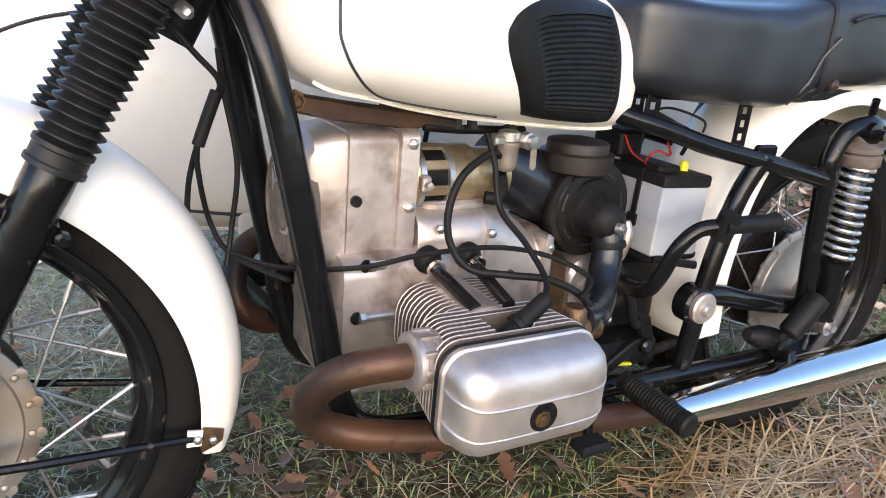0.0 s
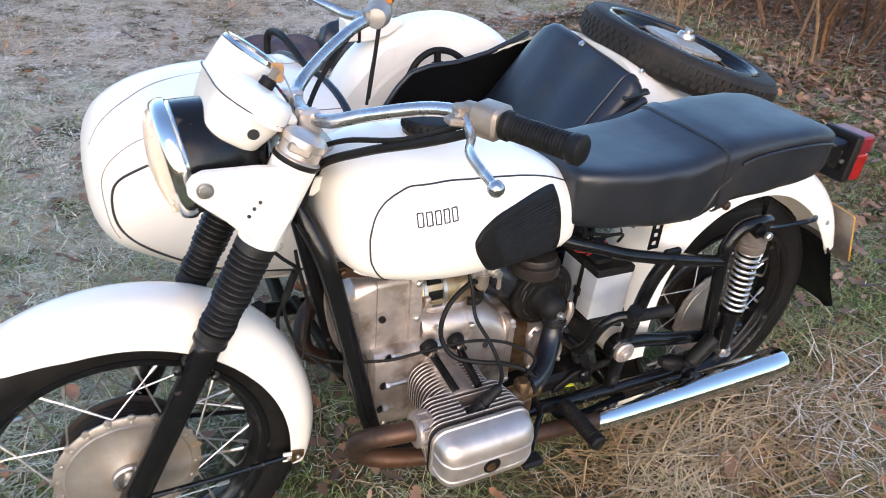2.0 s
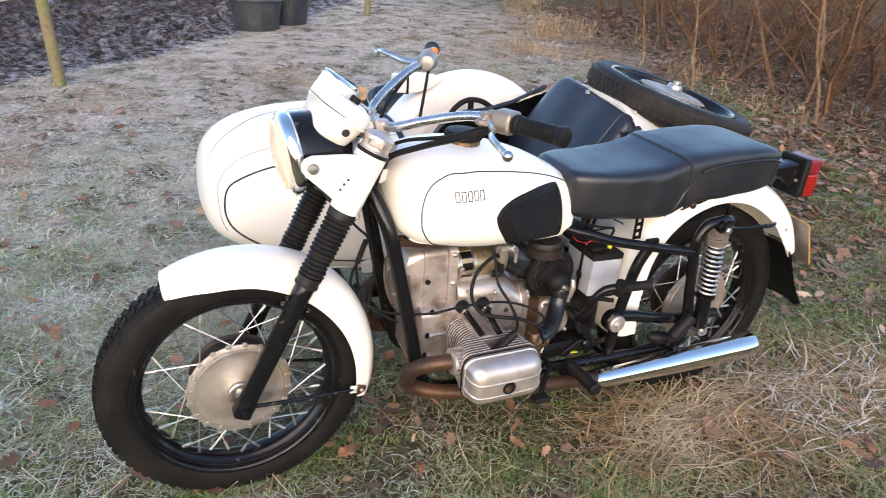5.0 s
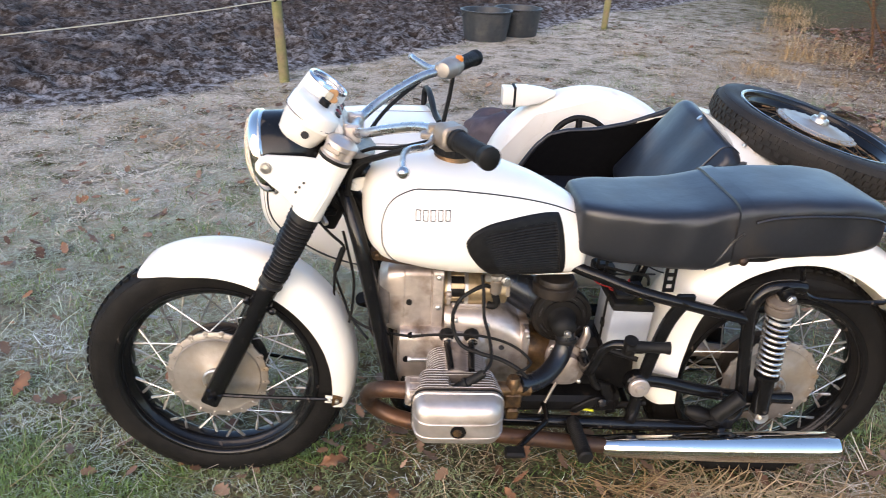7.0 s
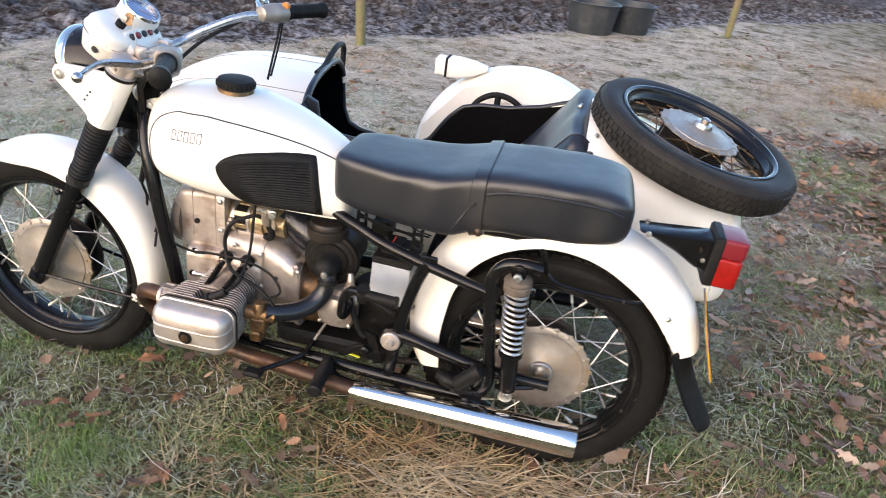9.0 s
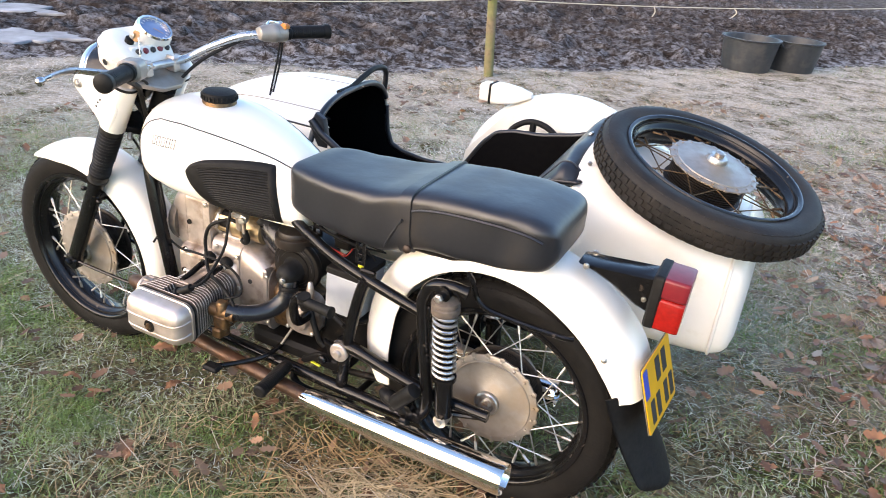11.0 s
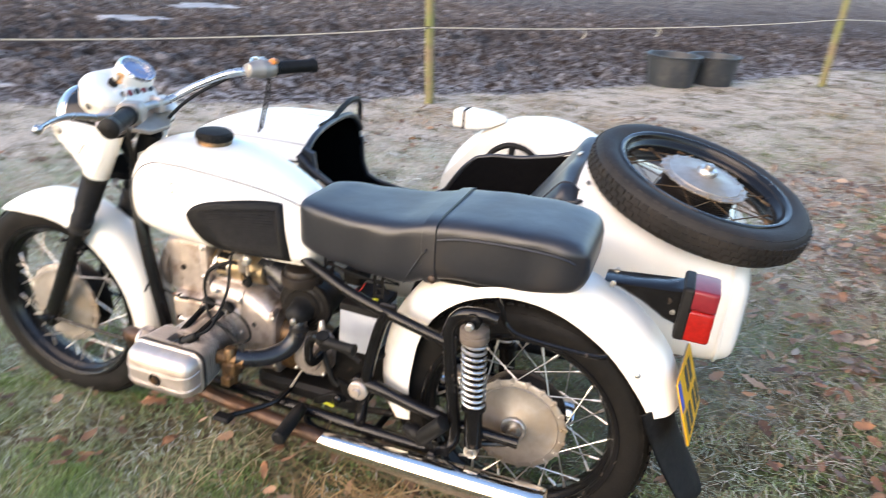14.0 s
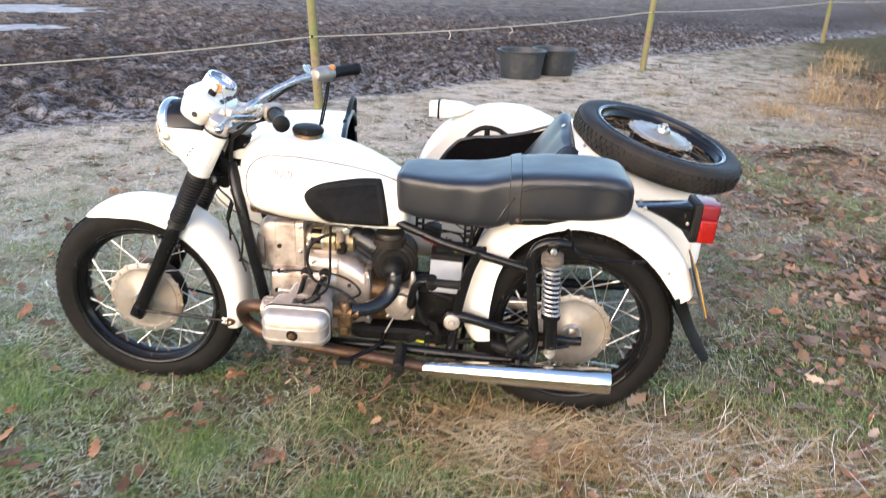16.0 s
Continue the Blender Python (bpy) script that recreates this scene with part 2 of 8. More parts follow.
# ---- shape builder ----
class Geo:
    """Vertices and faces of one mesh, gathered from simple forms."""

    def __init__(self):
        self.v, self.f = [], []

    def add(self, verts, faces):
        k = len(self.v)
        self.v += [tuple(p) for p in verts]
        self.f += [tuple(i + k for i in q) for q in faces]
        return self

    def rings(self, rings, cap=True, closed=False, open_ring=False):
        n, m = len(rings[0]), len(rings)
        faces = []
        for i in range(m if closed else m - 1):
            a, b = i * n, (i + 1) % m * n
            for j in range(n - 1 if open_ring else n):
                j2 = (j + 1) % n
                faces.append((a + j, a + j2, b + j2, b + j))
        if cap and not closed:
            faces += [tuple(range(n - 1, -1, -1)), tuple(range((m - 1) * n, m * n))]
        return self.add([p for r in rings for p in r], faces)

    def tube(self, pts, r, seg=10, smooth=6, closed=False, flat=1.0):
        """A round bar along pts; r is one radius or one for each point; smooth: steps between points."""
        P = [Vector(p) for p in pts]
        R = list(r) if isinstance(r, (list, tuple)) else [r] * len(P)
        if smooth and len(P) > 2:
            Q, S = [], []
            n = len(P)
            for i in range(n if closed else n - 1):
                p0, p1, p2, p3 = (P[(i - 1) % n], P[i], P[(i + 1) % n], P[(i + 2) % n]) if closed else (P[max(i - 1, 0)], P[i], P[i + 1], P[min(i + 2, n - 1)])
                for k in range(smooth):
                    t = k / smooth
                    Q.append(0.5 * (2 * p1 + (p2 - p0) * t + (2 * p0 - 5 * p1 + 4 * p2 - p3) * t * t + (3 * p1 - p0 - 3 * p2 + p3) * t ** 3))
                    S.append(R[i] + (R[(i + 1) % n] - R[i]) * t)
            if not closed:
                Q.append(P[-1]), S.append(R[-1])
            P, R = Q, S
        rings, up = [], None
        for i, p in enumerate(P):
            d = (P[(i + 1) % len(P)] - P[i - 1]) if closed else (P[min(i + 1, len(P) - 1)] - P[max(i - 1, 0)])
            d.normalize()
            if up is None:
                up = d.cross(Vector((0.31, 0.17, 0.93)) if abs(d.z) < 0.9 else Vector((1, 0.1, 0))).normalized()
            up = (up - d * up.dot(d)).normalized()
            w = d.cross(up)
            rings.append([p + up * math.cos(2 * math.pi * j / seg) * R[i] + w * math.sin(2 * math.pi * j / seg) * R[i] * flat for j in range(seg)])
        return self.rings(rings, closed=closed)

    def lathe(self, prof, m=Matrix(), seg=32, closed=False):
        """A turned form: prof is (radius, along) pairs about the local z axis of m."""
        rings = [[m @ Vector((r * math.cos(2 * math.pi * j / seg), r * math.sin(2 * math.pi * j / seg), a)) for j in range(seg)] for r, a in prof]
        return self.rings(rings, closed=closed)

    def slab(self, outline, depth, m=Matrix(), bevel=0.002):
        """A plate: a flat outline (x, y) with thickness depth along local z, its edges eased."""
        n = len(outline)
        area = sum(outline[i][0] * outline[(i + 1) % n][1] - outline[(i + 1) % n][0] * outline[i][1] for i in range(n))
        O = [Vector(p) for p in (outline if area > 0 else outline[::-1])]
        inset = []
        for i in range(n):
            a, b = (O[i] - O[i - 1]).normalized(), (O[(i + 1) % n] - O[i]).normalized()
            nrm = Vector((-(a.y + b.y), a.x + b.x))
            nrm = nrm.normalized() if nrm.length > 1e-6 else Vector((-a.y, a.x))
            inset.append(O[i] + nrm * bevel)
        rings = [[m @ Vector((p.x, p.y, z)) for p in ring] for ring, z in ((inset, -depth / 2), (O, -depth / 2 + bevel), (O, depth / 2 - bevel), (inset, depth / 2))]
        return self.rings(rings)

    def box(self, c, s, m=Matrix(), bevel=0.003, corner=None):
        """A box at c of size s with eased edges."""
        corner = min(s[0], s[1]) * 0.2 if corner is None else corner
        return self.slab(rounded(s[0], s[1], corner), s[2], m @ Matrix.Translation(c), min(bevel, s[2] * 0.4))

    def mirror(self):
        """The same form on the other side of the machine (y to -y)."""
        g = Geo()
        return g.add([(x, -y, z) for x, y, z in self.v], [q[::-1] for q in self.f])


def rounded(w, h, r, k=4):
    """A rectangle with round corners, about the origin."""
    r = max(min(r, w / 2 - 1e-4, h / 2 - 1e-4), 1e-4)
    out = []
    for cx, cy, a0 in ((w / 2 - r, h / 2 - r, 0), (-w / 2 + r, h / 2 - r, 90), (-w / 2 + r, -h / 2 + r, 180), (w / 2 - r, -h / 2 + r, 270)):
        out += [(cx + r * math.cos(radians(a0 + 90 * i / k)), cy + r * math.sin(radians(a0 + 90 * i / k))) for i in range(k + 1)]
    return out


def axis(p, d, up=(0, 0, 1)):
    """A frame at p whose z axis points along d."""
    z = Vector(d).normalized()
    x = Vector(up).cross(z)
    x = x.normalized() if x.length > 1e-4 else Vector((1, 0, 0))
    y = z.cross(x)
    m = Matrix((x, y, z)).transposed().to_4x4()
    m.translation = Vector(p)
    return m


def smooth_at(x, xs, ys):
    """A smooth curve without overshoot through (xs, ys), read at x."""
    h = [b - a for a, b in zip(xs, xs[1:])]
    d = [(b - a) / k for a, b, k in zip(ys, ys[1:], h)]
    m = [d[0]] + [2 * p * q / (p + q) if p * q > 0 else 0.0 for p, q in zip(d, d[1:])] + [d[-1]]
    i = max(0, min(len(h) - 1, sum(1 for q in xs if q <= x) - 1))
    t = max(0.0, min(1.0, (x - xs[i]) / h[i]))
    return ys[i] * (1 + 2 * t) * (1 - t) ** 2 + h[i] * m[i] * t * (1 - t) ** 2 + ys[i + 1] * t * t * (3 - 2 * t) + h[i] * m[i + 1] * t * t * (t - 1)


SIDE = Matrix(((1, 0, 0, 0), (0, 0, -1, 0), (0, 1, 0, 0), (0, 0, 0, 1)))      # plan (x, y) to upright (x, z); depth along -y


def mesh_of(name, geo, material, sharp=38):
    me = bpy.data.meshes.new(name)
    me.from_pydata(geo.v, [], geo.f)
    me.polygons.foreach_set("use_smooth", [True] * len(me.polygons))
    me.set_sharp_from_angle(angle=radians(sharp))
    me.materials.append(material)
    return me


def part(name, geo, material, parent, label="", sharp=38):
    """One mesh object under a thing or under a part."""
    ob = new(name, geo if isinstance(geo, bpy.types.Mesh) else mesh_of(name, geo, material, sharp))
    ob.parent = parent
    return tagged(ob, label)


def thing(name, label, category, group="", kind=""):
    return tagged(new(name), label, category, group, kind)


def both(name, geo, material, parent, label=""):
    """A part and its twin on the far side."""
    return part(name, geo, material, parent, label), part(name, geo.mirror(), material, parent, label)


# ---- wheels, shared by the machine, the sidecar and the spare ----


def tyre_geo():
    prof = [(0.248, -0.036), (0.262, -0.045), (0.285, -0.0515), (0.305, -0.052), (0.322, -0.047), (0.333, -0.037), (0.339, -0.02), (0.3405, 0.0),
            (0.339, 0.02), (0.333, 0.037), (0.322, 0.047), (0.305, 0.052), (0.285, 0.0515), (0.262, 0.045), (0.248, 0.036), (0.252, 0.0)]
    g = Geo().lathe(prof, axis((0, 0, 0), (0, 1, 0)), 96, closed=True)
    for i in range(76):                                     # tread blocks, staggered
        for row, (y0, y1, r) in enumerate(((-0.046, -0.032, 0.333), (-0.027, -0.012, 0.3415), (-0.007, 0.007, 0.343), (0.012, 0.027, 0.3415), (0.032, 0.046, 0.333))):
            a0 = 2 * math.pi * (i + (0.5 if row % 2 else 0)) / 76
            a1 = a0 + 2 * math.pi * 0.62 / 76
            tilt = (0.012, 0.004, 0.0, -0.004, -0.012)[row]
            vs = []
            for rr in (r - 0.008, r + 0.0014):
                for a, y in ((a0, y0), (a1, y0), (a1, y1), (a0, y1)):
                    q = rr - (abs(y) - 0.02) * 0.35 * (abs(y) > 0.028)
                    vs.append((q * math.cos(a + tilt), y, q * math.sin(a + tilt)))
            g.add(vs, [(4, 5, 6, 7), (0, 1, 5, 4), (1, 2, 6, 5), (2, 3, 7, 6), (3, 0, 4, 7)])
    return g


def rim_geo():
    half = [(0.2325, 0.010), (0.234, 0.018), (0.240, 0.024), (0.246, 0.030), (0.2495, 0.037), (0.2515, 0.0455), (0.2545, 0.0495), (0.2605, 0.0515), (0.2655, 0.0505), (0.2675, 0.047), (0.266, 0.0435), (0.259, 0.040), (0.250, 0.034), (0.246, 0.026), (0.244, 0.0)]
    prof = half + [(r, -a) for r, a in half[-2::-1]]
    return Geo().lathe(prof, axis((0, 0, 0), (0, 1, 0)), 96, closed=True)


def hub_geo():
    m = axis((0, 0, 0), (0, -1, 0))
    g = Geo().lathe([(0.0, 0.058), (0.034, 0.058), (0.038, 0.055), (0.085, 0.050), (0.104, 0.046), (0.112, 0.047), (0.114, 0.044), (0.1285, 0.043), (0.1315, 0.041), (0.1315, 0.037), (0.118, 0.035), (0.0, 0.034)], m, 72)
    for i in range(20):                                     # lugs and spoke seats round the flange
        a = 2 * math.pi * (i + 0.5) / 20
        q = m @ Matrix.Translation((0.1215 * math.cos(a), 0.1215 * math.sin(a), 0))
        g.lathe([(0.0045, 0.0405), (0.0045, 0.0455), (0.002, 0.047)], q, 8)
        g.lathe([(0.008, 0.0375), (0.008, 0.0425), (0.006, 0.0432)], m @ Matrix.Translation((0.1285 * math.cos(a), 0.1285 * math.sin(a), 0)), 10)
    return g


def drum_geo():
    bands = [q for k in range(7) for q in ((0.105, 0.0248 - k * 0.0075), (0.1125, 0.024 - k * 0.0075), (0.1125, 0.022 - k * 0.0075), (0.105, 0.0212 - k * 0.0075))]     # cooling bands
    return Geo().lathe([(0.0, 0.035), (0.112, 0.035), (0.106, 0.030)] + bands + [(0.106, -0.028), (0.113, -0.030), (0.119, -0.032), (0.119, -0.036), (0.10, -0.038), (0.05, -0.045), (0.0, -0.047)], axis((0, 0, 0), (0, -1, 0)), 72)


def boss_geo():
    m = axis((0, 0, 0), (0, -1, 0))
    g = Geo().lathe([(0.034, 0.052), (0.034, 0.068), (0.031, 0.071), (0.024, 0.071), (0.022, 0.066), (0.014, 0.066), (0.014, 0.084), (0.0, 0.086)], m, 36)
    return g.lathe([(0.013, -0.08), (0.013, 0.06)], m, 20)


def spoke_geo(side, lean):
    a = radians(lean)
    p = Vector((0.121 * math.cos(a), 0.039 * side, 0.121 * math.sin(a)))
    q = Vector((0.2345, 0.008 * side, 0))
    d = (q - p).normalized()
    g = Geo().tube([p, q - d * 0.022], 0.0019, 6, 0)
    return g.tube([q - d * 0.028, q + d * 0.004], 0.0040, 8, 0)


WHEEL_MESH = dict(tyre=mesh_of("tyre", tyre_geo(), TYRE), rim=mesh_of("rim", rim_geo(), BLACK), hub=mesh_of("hub", hub_geo(), DULL), drum=mesh_of("drum", drum_geo(), BROWNED), dusty_tyre=mesh_of("tyre", tyre_geo(), DUSTY),
                  brown_spokes=[mesh_of("spoke", spoke_geo(s, l), BRONZE) for s in (-1, 1) for l in (-32, 32)], boss=mesh_of("boss", boss_geo(), STEEL),
                  spokes=[mesh_of("spoke", spoke_geo(s, l), STEEL) for s in (-1, 1) for l in (-32, 32)])


def wheel(name, parent, m, label="", axle=True, worn=False):
    """A wire-spoked wheel, axle along local y, its covered hub side at -y."""
    w = part(name, WHEEL_MESH["rim"], None, parent, label)
    w.matrix_local = m
    part("tyre", WHEEL_MESH["dusty_tyre" if worn else "tyre"], None, w, "dusty treaded black rubber tyre" if worn else "treaded black rubber tyre")
    part("hub", WHEEL_MESH["hub"], None, w, "dull aluminium hub cover with riveted flange")
    part("brake_drum", WHEEL_MESH["drum"], None, w, "browned finned brake drum")
    if axle:
        part("axle_boss", WHEEL_MESH["boss"], None, w)
    for i in range(36):
        s = part("spoke", WHEEL_MESH["brown_spokes" if worn else "spokes"][i % 4], None, w)
        s.matrix_local = Matrix.Rotation(2 * math.pi * i / 36 + (0.02 if i % 2 else -0.02), 4, "Y")
    return w


# ---- the motorcycle: front to the left (-x), its near side at -y ----
bike = thing("motorcycle", "cream white shaft-drive motorcycle with flat-twin engine, parked on frosty grass", "motorcycle")
FA, RA = Vector((0.0, 0, 0.335)), Vector((1.5, 0, 0.335))
wheel("front_wheel", bike, Matrix.Translation(FA), "wire-spoked front wheel with black rim")
wheel("rear_wheel", bike, Matrix.Translation(RA), "wire-spoked rear wheel with black rim")


def fender_geo(c, rows, w, p=2.6, n=19, thick=0.0025):
    """An arched mudguard over an axle at c: rows of (degrees, edge radius, crown radius)."""
    rings = []
    for inner in (0, 1):
        for a, ri, ro in rows if not inner else rows[::-1]:
            ca, sa = math.cos(radians(a)), math.sin(radians(a))
            ring = []
            for j in range(n):
                u = -1 + 2 * j / (n - 1)
                u = math.copysign(abs(u) ** 0.72, u)
                ww, lift = w - thick * inner, ri + (ro - ri) * (1 - abs(u) ** p) ** (1 / p) - thick * inner
                ring.append((c.x + ca * lift, c.y + u * ww, c.z + sa * lift))
            rings.append(ring)
    return Geo().rings(rings, cap=False, closed=True, open_ring=True)


def spread(keys, n):
    """Even steps through keyed rows (smoothed)."""
    out, xs = [], [k[0] for k in keys]
    for i in range(n):
        a = xs[0] + (xs[-1] - xs[0]) * i / (n - 1)
        order = xs if xs[0] < xs[-1] else xs[::-1]
        vals = keys if xs[0] < xs[-1] else keys[::-1]
        out.append((a, *(smooth_at(a, order, [v[k] for v in vals]) for k in range(1, len(keys[0])))))
    return out


front_rows = spread([(117, 0.343, 0.354), (114, 0.335, 0.360), (108, 0.325, 0.366), (98, 0.312, 0.372), (80, 0.307, 0.379), (60, 0.302, 0.386), (40, 0.300, 0.384), (20, 0.302, 0.375), (0, 0.306, 0.366), (-10, 0.310, 0.360), (-14, 0.316, 0.354)], 60)
front_fender = part("front_fender", fender_geo(FA, front_rows, 0.074), PAINT, bike, "cream front mudguard with a rusty lower corner")
rear_rows = spread([(193, 0.275, 0.345), (186, 0.272, 0.362), (175, 0.277, 0.375), (160, 0.288, 0.392), (142, 0.318, 0.412), (126, 0.345, 0.425), (110, 0.358, 0.43), (95, 0.362, 0.432), (80, 0.359, 0.434), (58, 0.348, 0.435), (38, 0.345, 0.434), (25, 0.352, 0.424), (21, 0.358, 0.419)], 80)
RC = Vector((1.49, 0, 0.36))
rear_fender = part("rear_fender", fender_geo(RC, rear_rows, 0.095), PAINT, bike, "cream rear mudguard over the wheel")
for s in (-1, 1):
    part("fender_bolt", Geo().lathe([(0.006, 0), (0.006, 0.003), (0.003, 0.005)], axis((1.812, s * 0.088, 0.512), (0.3, s, 0.2)), 8), STEEL, rear_fender)
    part("fender_bolt", Geo().lathe([(0.007, 0), (0.007, 0.003), (0.003, 0.005)], axis((1.775, s * 0.093, 0.595), (0.2, s, 0.2)), 8), STEEL, rear_fender)
# stay and clip at the foot of the front mudguard
stay = Geo().tube([(0.0, -0.108, 0.322), (0.13, -0.096, 0.306), (0.285, -0.077, 0.288), (0.302, -0.075, 0.286)], 0.0055, 8)
for s, g in ((-1, stay), (1, stay.mirror())):
    part("stay", g, BLACK, front_fender, "black stay rod")
    part("clip", Geo().slab([(0.303, 0.263), (0.300, 0.277), (0.306, 0.299), (0.331, 0.291), (0.329, 0.276), (0.318, 0.269)], 0.005, Matrix.Translation((0, s * 0.0745, 0)) @ SIDE, 0.001), BRONZE, front_fender, "rusty stay clip")
    part("clip_plate", Geo().slab([(0.284, 0.277), (0.302, 0.275), (0.305, 0.297), (0.286, 0.300)], 0.005, Matrix.Translation((0, s * 0.0772, 0)) @ SIDE, 0.001), PAINT, front_fender, "small white clip plate")
    for x, z in ((0.297, 0.287), (0.316, 0.283)):
        part("bolt", Geo().lathe([(0.0055, 0), (0.0055, 0.006), (0.002, 0.008)], axis((x, s * 0.079, z), (0, s, 0)), 6), STEEL, front_fender)

# ---- fork, lamp, instruments, bars ----
FD = Vector((0.339, 0, 0.670)).normalized()
F0 = Vector((0.002, 0, 0.318))


def fork_at(s, y, fwd=0.0):
    return F0 + FD * s + Vector((-FD.z, 0, FD.x)) * fwd + Vector((0, y, 0))


for y in (-0.097, 0.097):
    s = math.copysign(1, y)
    m = axis(fork_at(0, y), FD, (0, 1, 0))
    leg = part("fork_leg", Geo().lathe([(0.0, -0.028), (0.02, -0.026), (0.0245, -0.015), (0.0245, 0.33), (0.0252, 0.335), (0.0252, 0.37), (0.02, 0.38), (0.017, 0.5), (0.017, 0.6)], m, 24), BLACK, bike, "chipped black fork slider")
    prof = []
    prof += [(0.0265, 0.362), (0.0305, 0.363), (0.0305, 0.368), (0.0285, 0.370), (0.0285, 0.382), (0.0305, 0.384), (0.0305, 0.389)]
    for i in range(14):
        a = 0.391 + i * 0.01165
        big = 0.0322 + 0.0022 * i / 13 - (0.002 if 1 < i < 5 else 0.0)
        prof += [(big - 0.0082, a), (big - 0.0022, a + 0.0036), (big, a + 0.0056), (big - 0.0006, a + 0.0072), (big - 0.0050, a + 0.0096)]
    prof += [(0.029, 0.5545), (0.0342, 0.556), (0.0342, 0.575), (0.031, 0.60)]
    part("gaiter", Geo().lathe(prof, m, 28), GAITER, leg, "ribbed black rubber gaiter")
    part("axle_clamp", Geo().box((0, 0, -0.004), (0.046, 0.046, 0.05), m, 0.006).lathe([(0.012, 0), (0.012, 0.02), (0.009, 0.024)], axis(fork_at(0.0, y + s * 0.012), (0, s, 0)), 6), BLACK, leg)
    part("shroud", Geo().lathe([(0.031, 0.572), (0.0355, 0.573), (0.0358, 0.60), (0.0365, 0.66), (0.0375, 0.72), (0.0365, 0.725)], m, 28), PAINT, leg, "cream fork shroud")
    part("cap_ring", Geo().lathe([(0.0382, 0.7215), (0.0396, 0.724), (0.0396, 0.729), (0.0384, 0.731)], m, 28), RUBBER, leg, "black ring under the fork cap")
    part("fork_cap", Geo().lathe([(0.0385, 0.722), (0.0385, 0.732), (0.0345, 0.735), (0.0345, 0.752), (0.037, 0.755), (0.037, 0.766), (0.03, 0.772), (0.018, 0.776), (0.0, 0.777)], m, 28), POLISH, leg, "polished fork cap")
    ear = [(0.345, 0.962), (0.262, 0.972), (0.182, 0.974), (0.167, 0.968), (0.157, 0.955), (0.157, 0.940), (0.166, 0.928), (0.208, 0.888), (0.232, 0.862), (0.2445, 0.8455), (0.2485, 0.841), (0.274, 0.8235), (0.2795, 0.8225), (0.283, 0.827), (0.318, 0.885)]
    part("lamp_ear", Geo().slab(ear, 0.02, Matrix.Translation((0, y + s * 0.022, 0)) @ SIDE, 0.004), PAINT, leg, "cream headlamp ear")
    part("ear_bolt", Geo().lathe([(0.013, 0), (0.013, 0.004), (0.010, 0.004), (0.009, 0.008), (0.0, 0.009)], axis((0.181, y + s * 0.032, 0.948), (0, s, 0)), 20), STEEL, leg)
    for dx, dz in ((0.252, 0.905), (0.243, 0.893), (0.262, 0.915)):
        part("rivet", Geo().lathe([(0.0035, 0), (0.003, 0.002), (0, 0.0025)], axis((dx, y + s * 0.0318, dz), (0, s, 0)), 8), INK, leg)
    part("fender_clamp", Geo().box((0, 0, 0), (0.056, 0.046, 0.026), axis(fork_at(0.30, y - s * 0.012), FD, (0, 1, 0)), 0.004).lathe([(0.008, 0), (0.008, 0.01), (0.004, 0.013)], axis(fork_at(0.30, y + s * 0.004, 0.034), (0, s, 0)), 8)
         .lathe([(0.008, 0), (0.008, 0.01), (0.004, 0.013)], axis(fork_at(0.30, y + s * 0.004, -0.034), (0, s, 0)), 8), BLACK, leg)
yoke = part("lower_yoke", Geo().slab([(-0.095, -0.028), (0.095, -0.028), (0.105, 0.0), (0.085, 0.024), (0.03, 0.066), (-0.03, 0.066), (-0.085, 0.024), (-0.105, 0.0)], 0.022,
                                       Matrix.Translation(fork_at(0.577, 0)) @ Matrix.Rotation(radians(26.8), 4, "Y") @ Matrix.Rotation(radians(-90), 4, "Z"), 0.005), STOVE, bike, "black lower fork yoke")
for sy in (-1, 1):
    part("yoke_bolt", Geo().lathe([(0.008, 0), (0.008, 0.022), (0.005, 0.026), (0, 0.026)], axis(fork_at(0.567, sy * 0.062, -0.035), (0.5, sy * 0.6, -0.5)), 6), STEEL, yoke, "bright yoke bolt")
part("steering_head", Geo().tube([fork_at(0.53, 0, -0.055), fork_at(0.73, 0, -0.055)], 0.029, 20, 0), STOVE, bike, "black steering head tube")
part("upper_yoke", Geo().slab([(-0.125, -0.03), (0.125, -0.03), (0.135, 0.0), (0.11, 0.03), (0.035, 0.08), (-0.035, 0.08), (-0.11, 0.03), (-0.135, 0.0)], 0.016,
                              Matrix.Translation(fork_at(0.750, 0)) @ Matrix.Rotation(radians(26.8), 4, "Y") @ Matrix.Rotation(radians(-90), 4, "Z"), 0.003), DULL, bike, "polished upper fork yoke")

LM = axis((0.159, 0, 0.947), (-0.988, 0, -0.14))
lamp = part("headlamp", Geo().lathe([(0.0, -0.150), (0.02, -0.149), (0.055, -0.135), (0.078, -0.105), (0.089, -0.065), (0.0935, -0.02), (0.094, 0.0), (0.09, 0.0)], LM, 48), BLACK, bike, "black headlamp bowl with chrome ring")
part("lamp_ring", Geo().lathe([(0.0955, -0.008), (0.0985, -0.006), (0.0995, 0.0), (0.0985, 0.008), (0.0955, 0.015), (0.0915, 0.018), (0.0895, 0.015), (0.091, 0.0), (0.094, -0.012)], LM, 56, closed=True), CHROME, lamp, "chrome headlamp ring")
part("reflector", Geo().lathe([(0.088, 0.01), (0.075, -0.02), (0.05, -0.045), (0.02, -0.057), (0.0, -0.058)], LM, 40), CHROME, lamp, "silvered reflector")
